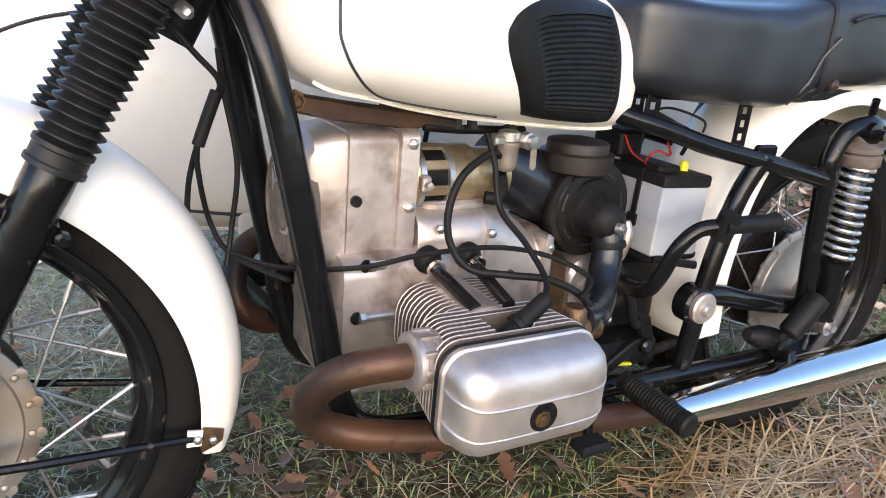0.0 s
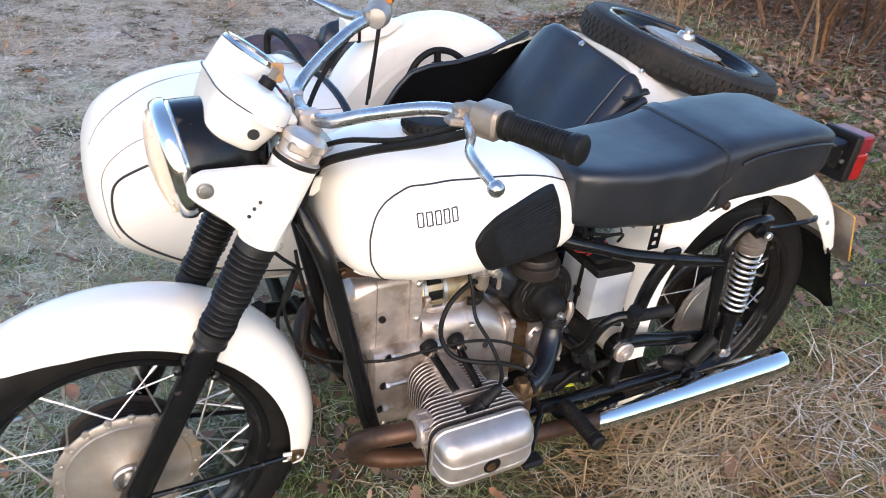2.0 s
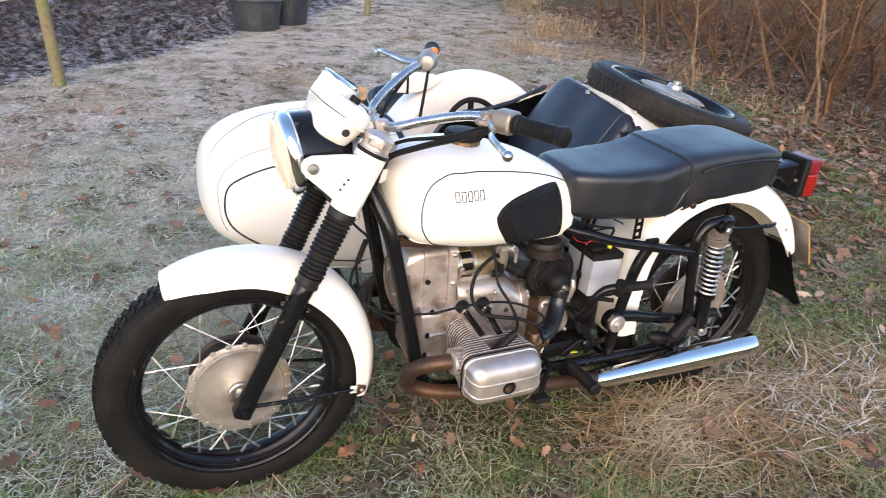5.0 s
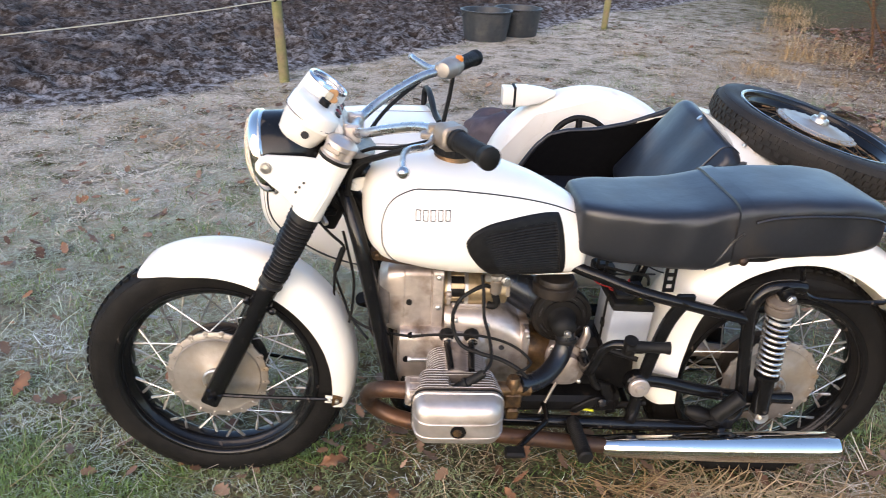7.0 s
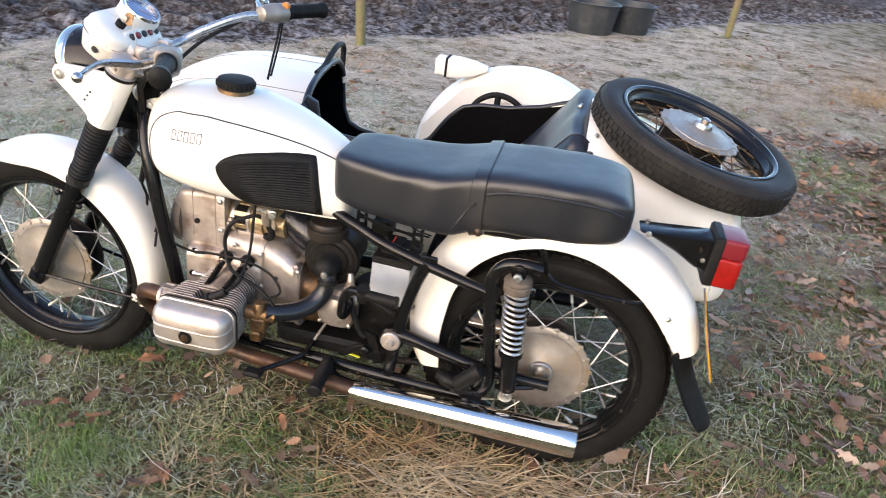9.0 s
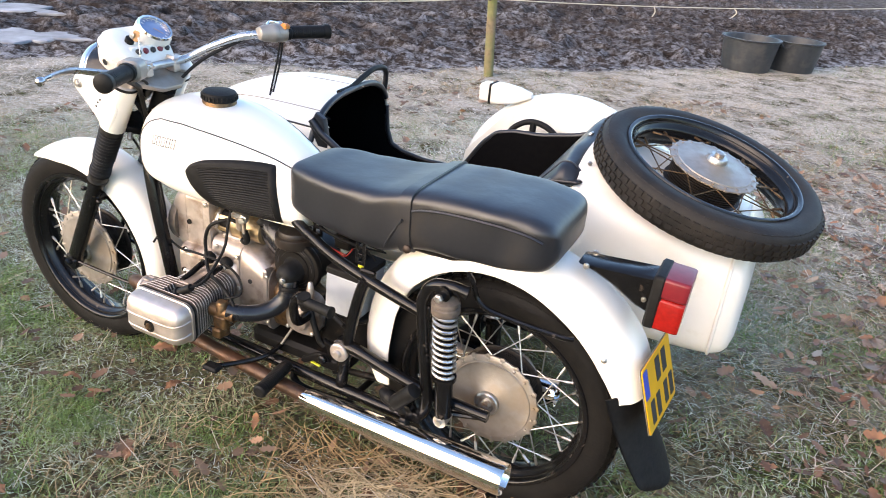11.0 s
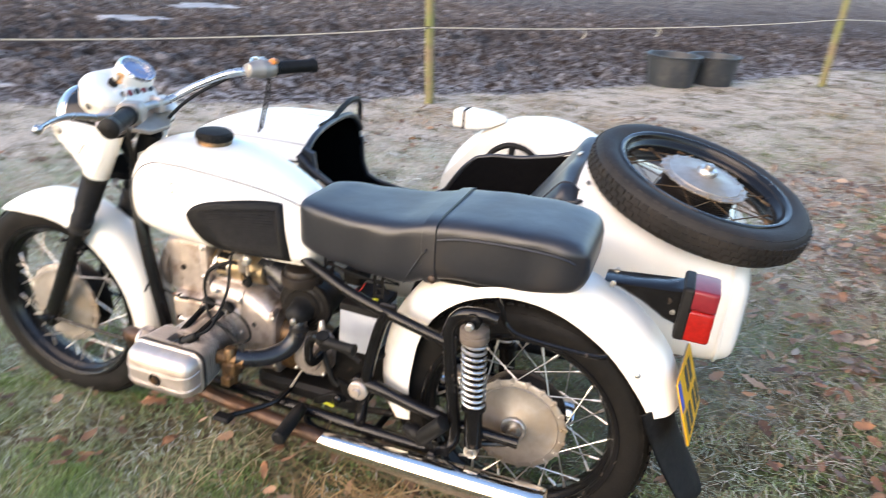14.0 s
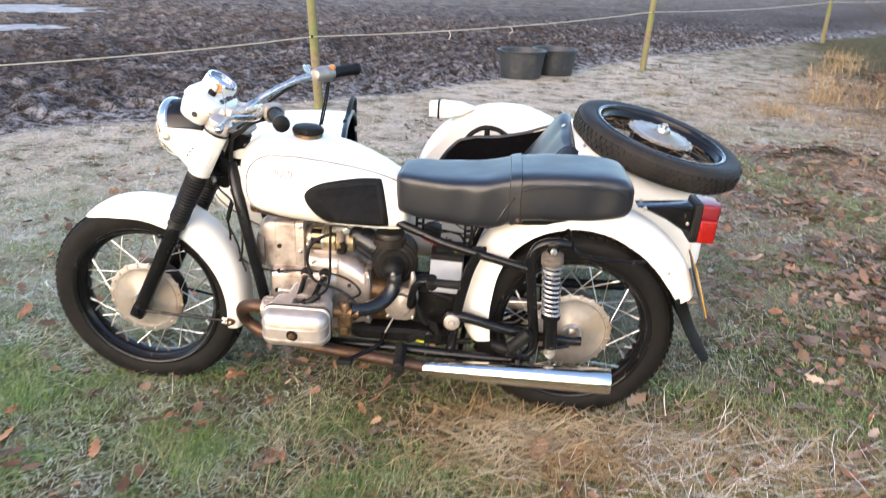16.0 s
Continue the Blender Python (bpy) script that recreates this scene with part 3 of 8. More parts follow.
lens = Geo().lathe([(0.0905, 0.014), (0.081, 0.027), (0.055, 0.036), (0.03, 0.041), (0.0, 0.043), (0.0, 0.039), (0.03, 0.037), (0.055, 0.032), (0.08, 0.023)], LM, 40)
ribs = []
for i in range(-6, 7):
    x, h = i * 0.012, math.sqrt(max(0.082 ** 2 - (i * 0.012) ** 2, 0))
    ribs.append(Geo().tube([LM @ Vector((x, -h, 0.026)), LM @ Vector((x, 0, 0.0415 - abs(i) * 0.0018)), LM @ Vector((x, h, 0.026))], 0.0022, 6, 6))
part("lens", lens, LENS, lamp, "ribbed headlamp glass").visible_shadow = False
for g in ribs:
    part("lens_rib", g, LENS, lamp).visible_shadow = False
part("rim_screw", Geo().lathe([(0.006, 0), (0.006, 0.008), (0.003, 0.01)], axis(LM @ Vector((0.0, -0.101, 0.0)), LM.to_3x3() @ Vector((0, -1, 0))), 8), STEEL, lamp)

# instrument housing: two fused pots leaning back, ignition lock in one, speedometer in the other
IM = Matrix.Translation((0.268, 0, 1.040)) @ Matrix.Rotation(radians(35), 4, "Y") @ Matrix.Scale(0.9, 4)
NEARPOT, FARPOT = IM @ Matrix.Translation((0.004, -0.058, 0)), IM @ Matrix.Translation((-0.006, 0.060, 0))


def block(sx, sy, r, z, dx=0.0, dy=0.0):
    return [IM @ Vector((x + dx, y + dy, z)) for x, y in rounded(sx, sy, r, 6)]


cluster = part("instrument_housing", Geo().rings([block(0.085, 0.15, 0.03, -0.07, 0.0), block(0.105, 0.19, 0.045, -0.056), block(0.122, 0.22, 0.055, -0.02), block(0.132, 0.236, 0.06, 0.004), block(0.137, 0.241, 0.062, 0.006),
                                                  block(0.137, 0.241, 0.062, 0.011), block(0.132, 0.236, 0.06, 0.013), block(0.128, 0.23, 0.058, 0.03), block(0.115, 0.21, 0.05, 0.04)]), PAINT, bike, "cream instrument housing with speedometer and ignition lock", 45)
part("seam", Geo().tube(block(0.1385, 0.2425, 0.0625, 0.0085), 0.0013, 6, 0, closed=True), INK, cluster)
dome = part("ignition_dome", Geo().lathe([(0.066, 0.0), (0.0655, 0.026), (0.063, 0.036), (0.056, 0.043), (0.03, 0.047), (0.0, 0.048)], NEARPOT, 40), PAINT, cluster, "cream domed ignition lock cover")
part("ignition_lock", Geo().lathe([(0.014, 0.03), (0.014, 0.062), (0.011, 0.064), (0.0, 0.064)], NEARPOT @ Matrix.Translation((0.006, 0.012, 0.0)), 20), RUBBER, dome, "black ignition lock")
part("key", Geo().slab(rounded(0.016, 0.022, 0.006), 0.002, NEARPOT @ Matrix.Translation((0.006, 0.012, 0.074)) @ Matrix.Rotation(radians(90), 4, "X"), 0.0005), STEEL, dome)
part("key_tag", Geo().slab(rounded(0.024, 0.034, 0.007), 0.004, NEARPOT @ Matrix.Translation((0.014, 0.02, 0.078)) @ Matrix.Rotation(radians(70), 4, "X") @ Matrix.Rotation(radians(25), 4, "Z"), 0.001), LEATHER, dome, "tan leather key tag")
part("key_cord", Geo().tube([NEARPOT @ Vector(q) for q in ((0.022, 0.02, 0.082), (0.045, 0.012, 0.066), (0.07, 0.004, 0.045), (0.085, 0.004, 0.01))], 0.0014, 5), STEEL, dome)
part("side_hole", Geo().lathe([(0.0095, 0), (0.009, 0.0015), (0.0, 0.002)], axis(IM @ Vector((0.012, -0.1105, -0.024)), IM.to_3x3() @ Vector((0, -1, -0.22))), 16), INK, cluster)
SM = FARPOT
speedo = part("speedometer", Geo().lathe([(0.060, 0.0), (0.0595, 0.03), (0.058, 0.066), (0.055, 0.074), (0.050, 0.074), (0.049, 0.068)], SM, 40), PAINT, cluster, "round speedometer with blue-grey dial")
part("dial", Geo().lathe([(0.0495, 0.067), (0.0495, 0.069), (0.0, 0.070)], SM, 40), DIAL, speedo)
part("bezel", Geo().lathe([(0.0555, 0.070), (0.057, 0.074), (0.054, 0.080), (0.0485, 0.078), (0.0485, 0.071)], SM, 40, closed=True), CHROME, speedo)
part("needle", Geo().box((0.012, 0.0, 0.0715), (0.034, 0.002, 0.0012), SM @ Matrix.Rotation(radians(35), 4, "Z"), 0.0004), LEATHER, speedo)
for i in range(13):
    a = radians(-130 + i * 260 / 12)
    part("dial_mark", Geo().box((0, 0.040, 0.0714), (0.0018, 0.008, 0.001), SM @ Matrix.Rotation(a, 4, "Z"), 0.0003), PAINT, speedo)
PANEL = Matrix.Translation((0.325, 0.012, 1.030)) @ Matrix.Rotation(radians(62), 4, "Y")
part("lamp_panel", Geo().box((0, 0, 0), (0.062, 0.150, 0.022), PANEL, 0.006, 0.012), PAINT, cluster)
for i in range(5):
    lm = PANEL @ Matrix.Translation((-0.012, -0.050 + i * 0.026, 0.011))
    part("warning_lamp", Geo().lathe([(0.0088, -0.004), (0.0088, 0.003), (0.007, 0.0055), (0.0, 0.0065)], lm, 16), (INK, PINK, INK, PINK, INK)[i], cluster, "small round warning lamp")
part("wiring", Geo().tube([(0.26, -0.02, 0.985), (0.29, -0.03, 0.93), (0.3, -0.02, 0.88), (0.33, -0.03, 0.83)], 0.008, 8)
     .tube([(0.25, -0.05, 0.99), (0.30, -0.065, 0.94), (0.33, -0.05, 0.88)], 0.005, 8).tube([(0.25, 0.03, 0.985), (0.31, 0.04, 0.93), (0.34, 0.03, 0.86)], 0.006, 8)
     .tube([(0.23, -0.04, 0.96), (0.27, -0.06, 0.92), (0.32, -0.055, 0.90)], 0.003, 6), RUBBER, lamp, "black wiring behind the lamp")
part("red_wire", Geo().tube([(0.24, -0.03, 0.97), (0.275, -0.05, 0.945), (0.28, -0.045, 0.90)], 0.0028, 6), REDWIRE, lamp)

bar = part("handlebar", Geo().tube([(0.585, -0.30, 1.075), (0.572, -0.275, 1.077), (0.515, -0.20, 1.070), (0.44, -0.13, 1.042), (0.385, -0.08, 1.018), (0.368, 0.0, 1.012), (0.385, 0.08, 1.020), (0.44, 0.125, 1.056),
                                    (0.52, 0.175, 1.094), (0.585, 0.222, 1.105), (0.612, 0.262, 1.108)], 0.0115, 14, 8), BARS, bike, "dulled chrome tubular handlebar")
for y in (-0.05, 0.05):
    part("bar_clamp", Geo().box((0.366, y, 1.008), (0.036, 0.024, 0.044), Matrix(), 0.005).lathe([(0.007, 0.02), (0.007, 0.032), (0.0, 0.033)], axis((0.352, y, 1.0), (0, 0, 1)), 6), POLISH, bar, "polished bar clamp")


def grip_set(p0, p1, ball, hold, switch):
    """A rubber grip from p0 to p1 with its clamp and lever."""
    p0, p1 = Vector(p0), Vector(p1)
    d = (p1 - p0).normalized()
    m = axis(p0, d)
    L = (p1 - p0).length
    prof = [(0.0125, 0.0), (0.0225, 0.001), (0.0225, 0.010), (0.0195, 0.013)]
    for i in range(16):
        a = 0.016 + i * (L - 0.04) / 16
        prof += [(0.0198, a), (0.0198, a + (L - 0.04) / 22), (0.0189, a + (L - 0.04) / 20)]
    prof += [(0.0195, L - 0.02), (0.0225, L - 0.016), (0.0225, L - 0.003), (0.019, L), (0.0, L + 0.001)]
    grip = part("grip", Geo().lathe(prof, m, 22), RUBBER, bar, "ribbed black rubber grip")
    if switch:                                              # long twist-grip barrel with the lamp switch
        h = Geo().lathe([(0.0125, -0.086), (0.019, -0.083), (0.0235, -0.070), (0.0255, -0.048), (0.027, -0.046), (0.027, -0.030), (0.0255, -0.028), (0.0265, -0.004), (0.022, 0.0)], m, 26)
    else:
        h = Geo().box((0, 0, -0.026), (0.056, 0.050, 0.048), m, 0.005, 0.016).lathe([(0.0125, -0.075), (0.018, -0.072), (0.019, -0.05)], m, 20)
    h.box((0, 0, 0), (0.03, 0.026, 0.022), Matrix.Translation(p0 - d * 0.065 + Vector((-0.012, 0, 0.004))), 0.004)
    housing = part("lever_housing", h, DULL, bar, "cast aluminium lever housing")
    a, b, e = Vector(hold), (Vector(hold) + Vector(ball)) / 2 + Vector((-0.02, 0, 0.012)), Vector(ball)
    part("lever", Geo().tube([p0 - d * 0.06 + Vector((-0.015, 0, 0)), a, b, e], [0.0072, 0.0066, 0.0054, 0.0046], 10, 6, flat=1.5)
         .lathe([(0.0, -0.0115), (0.0065, -0.0095), (0.0105, -0.0045), (0.0115, 0), (0.0105, 0.0045), (0.0065, 0.0095), (0.0, 0.0115)], axis(e, (0, 0, 1)), 16), BARS, bar, "silver ball-end lever")
    pm = axis(p0 - d * 0.058 + Vector((-0.012, 0, -0.006)), (0, 0, 1), d)
    perch = part("lever_perch", Geo().slab([(-0.03, -0.022), (0.026, -0.022), (0.034, -0.004), (0.012, 0.026), (-0.014, 0.030), (-0.036, 0.006)], 0.012, pm, 0.003), DULL, housing, "cast lever perch")
    for qx, qy in ((-0.016, 0.012), (0.014, -0.006)):
        part("perch_bolt", Geo().lathe([(0.006, 0.004), (0.006, 0.011), (0.003, 0.013), (0, 0.013)], pm @ Matrix.Translation((qx, qy, 0)), 8), STEEL, housing)
    if switch:
        part("switch", Geo().box((0, 0, 0), (0.022, 0.022, 0.02), Matrix.Translation(p0 - d * 0.014 + Vector((0.014, 0, 0.020))), 0.006), AMBER, housing, "orange control switch")


grip_set((0.585, -0.30, 1.075), (0.640, -0.418, 1.076), (0.484, -0.454, 1.060), (0.53, -0.30, 1.062), False)
grip_set((0.610, 0.262, 1.108), (0.674, 0.392, 1.107), (0.496, 0.378, 1.104), (0.54, 0.262, 1.10), True)
for pts, rad in (([(0.545, -0.27, 1.055), (0.49, -0.23, 1.03), (0.43, -0.14, 0.985), (0.37, -0.08, 0.94), (0.35, -0.05, 0.86)], 0.0075), ([(0.55, -0.25, 1.06), (0.47, -0.2, 1.025), (0.41, -0.1, 0.99), (0.36, -0.04, 0.95)], 0.0045),
                 ([(0.602, 0.245, 1.08), (0.594, 0.241, 1.03), (0.584, 0.236, 0.98), (0.573, 0.229, 0.92)], 0.0034), ([(0.607, 0.25, 1.08), (0.598, 0.247, 1.02), (0.580, 0.235, 0.93)], 0.003), ([(0.52, 0.18, 1.085), (0.44, 0.11, 1.03), (0.39, 0.06, 0.97), (0.36, 0.03, 0.90)], 0.005)):
    part("cable", Geo().tube(pts, rad, 8), RUBBER, bar, "black control cable")

# ---- fuel tank ----
TANK = [(0.384, 0.03, 0.815, 0.868), (0.389, 0.07, 0.785, 0.893), (0.40, 0.105, 0.756, 0.912), (0.42, 0.14, 0.734, 0.929), (0.45, 0.168, 0.719, 0.942), (0.49, 0.186, 0.713, 0.951), (0.55, 0.192, 0.701, 0.956), (0.62, 0.186, 0.691, 0.951),
        (0.70, 0.168, 0.683, 0.936), (0.78, 0.142, 0.675, 0.911), (0.84, 0.120, 0.670, 0.884), (0.89, 0.103, 0.668, 0.856), (0.915, 0.094, 0.670, 0.838), (0.928, 0.082, 0.678, 0.822), (0.934, 0.06, 0.694, 0.80)]
TX = [q[0] for q in TANK]


def tank_dims(x):
    return [smooth_at(x, TX, [q[k] for q in TANK]) for k in (1, 2, 3)]


def tank_y(x, z, out=0.0):
    """The tank's near side at (x, z), out metres proud of it."""
    w, zb, zt = tank_dims(x)
    zm = zb + (zt - zb) * 0.42
    h = (zt - zm) if z > zm else (zm - zb)
    u = min(abs((z - zm) / h), 0.999)
    p = 2.3 if z > zm else 3.2
    return -(w * (1 - u ** p) ** (1 / p)) - out


rings = []
for x in np.concatenate([np.linspace(0.384, 0.42, 13), np.linspace(0.43, 0.89, 40), np.linspace(0.895, 0.934, 12)]):
    w, zb, zt = tank_dims(x)
    zm = zb + (zt - zb) * 0.42
    ring = []
    for j in range(64):
        a = 2 * math.pi * j / 64
        p = 2.3 if math.sin(a) > 0 else 3.2
        c, s = math.cos(a), math.sin(a)
        h = (zt - zm) if s > 0 else (zm - zb)
        ring.append((x, math.copysign(abs(c) ** (2 / p), c) * w, zm + math.copysign(abs(s) ** (2 / p), s) * h))
    rings.append(ring)
tank = part("fuel_tank", Geo().rings(rings), PAINT, bike, "cream fuel tank with black pinstripe and rubber knee pads", 50)
both("seam_flange", Geo().tube([(x, tank_y(x, tank_dims(x)[1] + 0.007, 0.0), tank_dims(x)[1] + 0.005) for x in np.linspace(0.43, 0.91, 46)], 0.0026, 6, 0), PAINT, tank)
stripe_pts = [(0.905, 0.829), (0.86, 0.850), (0.80, 0.872), (0.72, 0.893), (0.64, 0.907), (0.57, 0.914), (0.52, 0.914), (0.487, 0.906), (0.46, 0.889), (0.443, 0.862), (0.436, 0.825), (0.437, 0.793), (0.445, 0.768), (0.458, 0.749), (0.475, 0.734), (0.50, 0.722), (0.53, 0.716),
              (0.582, 0.709), (0.632, 0.703), (0.66, 0.700)]
steps = [i / 8 for i in range(8 * (len(stripe_pts) - 1) + 1)]
even = list(range(len(stripe_pts)))
stripe = []
for t in steps:
    x, z = (smooth_at(t, even, [p[q] for p in stripe_pts]) for q in (0, 1))
    stripe.append((x, tank_y(x, z, 0.0004), z))
both("pinstripe", Geo().tube(stripe, 0.0017, 6, 0), INK, tank, "black pinstripe")


def knee_pad(sgn):
    us, tops = (0, 0.12, 0.3, 0.65, 1), ((0.614, 0.796), (0.638, 0.828), (0.69, 0.846), (0.785, 0.853), (0.857, 0.852))
    bl, br = Vector((0.684, 0.700)), Vector((0.884, 0.680))
    n, m, g, rows = 44, 96, Geo(), []
    for i in range(n + 1):
        row = []
        for j in range(m + 1):
            u, v = i / n, j / m
            # squircle the square so that the corners come out round
            a, b = 2 * u - 1, 2 * v - 1
            k = 1 - 0.085 * (abs(a * b)) ** 3
            a, b = a * k, b * k
            u2, v2 = (a + 1) / 2, (b + 1) / 2
            lo, hi = bl.lerp(br, u2), Vector([smooth_at(u2, us, [c[q] for c in tops]) for q in (0, 1)])
            p = lo.lerp(hi, v2)
            e = min(u, v, 1 - u, 1 - v)
            out = 0.010 * min(1.0, e / 0.05) ** 0.5 - 0.003
            if min(u / 1.7, v / 1.1, 1 - u, (1 - v) / 1.2) > 0.11:
                out += -0.0028 + 0.0011 * math.sin(j * math.pi / 2)
            row.append((p.x, sgn * -tank_y(p.x, p.y, out), p.y))
        rows.append(row)
    return g.rings(rows, cap=False, open_ring=True)


part("knee_pad", knee_pad(-1), RUBBER, tank, "ribbed black rubber knee pad", 30)
part("knee_pad", knee_pad(1), RUBBER, tank, "ribbed black rubber knee pad", 30)
for sgn in (-1, 1):
    for i in range(5):                                      # maker's name as plain upright outlines
        x0 = 0.512 + i * 0.0165
        for xa, za, xb, zb_ in ((0, 0, 0, 0.022), (0.010, 0, 0.010, 0.022), (0, 0, 0.010, 0), (0, 0.022, 0.010, 0.022)):
            part("badge_bar", Geo().tube([(x0 + xa, sgn * -tank_y(x0 + xa, 0.855 + za, 0.0004), 0.855 + za), (x0 + xb, sgn * -tank_y(x0 + xb, 0.855 + zb_, 0.0004), 0.855 + zb_)], 0.0013, 5, 0), INK, tank)
cap_m = axis((0.598, -0.016, 0.948), (0.05, 0, 1))
part("filler_neck", Geo().lathe([(0.046, -0.01), (0.046, 0.008), (0.043, 0.012), (0.03, 0.012)], cap_m, 32), BRONZE, tank, "rusty filler neck")
cap = Geo().lathe([(0.044, 0.010), (0.0475, 0.013), (0.0475, 0.028), (0.044, 0.033), (0.02, 0.036), (0.0, 0.036)], cap_m, 40)
for i in range(28):
    a = 2 * math.pi * i / 28
    cap.box((0.0475 * math.cos(a), 0.0475 * math.sin(a), 0.0205), (0.004, 0.004, 0.013), cap_m, 0.001)
part("filler_cap", cap, RUBBER, tank, "knurled black filler cap")
for s in (-1, 1):
    part("tank_lug", Geo().slab([(0.35, 0.866), (0.375, 0.862), (0.40, 0.88), (0.40, 0.9), (0.372, 0.895), (0.352, 0.886)], 0.008, Matrix.Translation((0, s * 0.03, 0)) @ SIDE, 0.002)
         .lathe([(0.007, 0), (0.007, 0.004), (0.0, 0.005)], axis((0.364, s * 0.035, 0.878), (0, s, 0)), 10), PAINT, tank)
tap = part("petcock", Geo().lathe([(0.009, 0.030), (0.009, 0.044), (0.0155, 0.046), (0.0155, 0.058), (0.010, 0.06)], axis((0.715, -0.082, 0.615), (0, 0, 1)), 20).box((0.712, -0.082, 0.662), (0.05, 0.02, 0.016), Matrix(), 0.004)
           .lathe([(0.012, 0), (0.012, 0.012), (0.009, 0.013), (0.009, 0.022), (0.0, 0.023)], axis((0.735, -0.088, 0.662), (0.2, -1, 0)), 8), STEEL, tank, "fuel tap under the tank")
part("tap_bowl", Geo().lathe([(0.0, 0.002), (0.008, 0.003), (0.013, 0.008), (0.0145, 0.015), (0.0145, 0.036), (0.016, 0.038), (0.016, 0.044), (0.010, 0.046)], axis((0.715, -0.082, 0.615), (0, 0, 1)), 24), DULL, tap, "grey fuel tap bowl")
part("tap_lever", Geo().slab([(-0.004, 0.006), (0.005, 0.006), (0.006, -0.022), (0.002, -0.026), (-0.004, -0.022)], 0.004, Matrix.Translation((0.742, -0.104, 0.648)) @ SIDE, 0.001), DULL, tap)

# ---- seat ----
SEAT = [(0.893, 0.06, 0.755, 0.842), (0.898, 0.088, 0.742, 0.856), (0.91, 0.105, 0.735, 0.866), (0.95, 0.122, 0.727, 0.868), (1.02, 0.136, 0.720, 0.866), (1.10, 0.145, 0.714, 0.868), (1.18, 0.15, 0.711, 0.874), (1.22, 0.151, 0.716, 0.882), (1.26, 0.151, 0.733, 0.892),
        (1.31, 0.151, 0.744, 0.900), (1.40, 0.151, 0.750, 0.906), (1.50, 0.149, 0.756, 0.908), (1.56, 0.145, 0.762, 0.905), (1.60, 0.138, 0.772, 0.896), (1.622, 0.125, 0.786, 0.882), (1.632, 0.10, 0.805, 0.862)]
SX = [q[0] for q in SEAT]


def seat_dims(x):
    return [smooth_at(x, SX, [q[k] for q in SEAT]) for k in (1, 2, 3)]


def seat_section(x, n=64):
    w, zb, zt = seat_dims(x)
    ring = []
    for j in range(n):
        a = 2 * math.pi * j / n
        c, s = math.cos(a), math.sin(a)
        p = 6.4 if s > 0 else 5.6
        zm, h = (zb + zt) / 2, (zt - zb) / 2
        sag = 0.0012 * math.sin(x * 37) * math.sin(a * 3 + x * 9) + 0.0007 * math.sin(x * 61 + a * 5)
        bulge = 1.0 + 0.045 * max(0, s) - 0.02 * max(0, -s)
        ring.append((x, math.copysign(abs(c) ** (2 / p), c) * w * bulge + sag * (abs(c) > 0.5), zm + math.copysign(abs(s) ** (2 / p), s) * h + sag * 0.4))
    return ring


seat = part("dual_seat", Geo().rings([seat_section(x) for x in np.concatenate([np.linspace(0.893, 0.93, 7), np.linspace(0.945, 1.57, 46), np.linspace(1.58, 1.632, 9)])]), VINYL, bike, "creased black vinyl dual seat with a strap and piping", 60)
def seat_side(x, k, out=0.002):
    """Near-side point of the seat at height share k."""
    w, zb, zt = seat_dims(x)
    u = abs(2 * k - 1)
    p = 6.4 if k > 0.5 else 5.6
    return (x, -(w * (1.045 if k > 0.5 else 0.985) * (1 - min(u, 0.999) ** p) ** (1 / p)) - out, zb + (zt - zb) * k)


pg = Geo().tube([seat_side(x, k) for x, k in ((1.292, 0.74), (1.33, 0.78), (1.40, 0.8), (1.50, 0.79), (1.57, 0.76), (1.605, 0.7))], 0.0035, 6, 5)
both("piping", pg, VINYL, seat)
pg = Geo().tube([seat_side(x, k) for x, k in ((1.268, 0.60), (1.248, 0.45), (1.225, 0.25), (1.205, 0.06))], 0.0032, 6, 4)
both("piping", pg, VINYL, seat)
strap_ring = []
for x in (1.252, 1.254, 1.286, 1.288):
    o = 0.0006 if x in (1.252, 1.288) else 0.005
    w, zb, zt = seat_dims(x)
    zm, h = (zb + zt) / 2, (zt - zb) / 2
    row = []
    for j in range(25):
        a = radians(-48 + 276 * j / 24)
        c, s = math.cos(a), math.sin(a)
        p = 6.4 if s > 0 else 5.6
        row.append((x + (0.012 if s < 0 else 0.0) * abs(s) + 0.0 * j, math.copysign(abs(c) ** (2 / p), c) * (w * (1.0 + 0.045 * max(0, s)) + o), zm + math.copysign(abs(s) ** (2 / p), s) * (h + o)))
    strap_ring.append(row)
strap = part("strap", Geo().rings(strap_ring, cap=False, open_ring=True), VINYL, seat, "black grab strap over the seat")
for s in (-1, 1):
    part("rivet", Geo().lathe([(0.011, 0), (0.010, 0.006), (0.004, 0.009), (0, 0.0095)], axis((1.284, s * 0.153, 0.757), (0, s, 0)), 14), RUST, strap, "rusty strap rivet")
part("seat_base", Geo().box((1.22, 0, 0.735), (0.55, 0.18, 0.03), Matrix(), 0.006, 0.05), STOVE, seat)

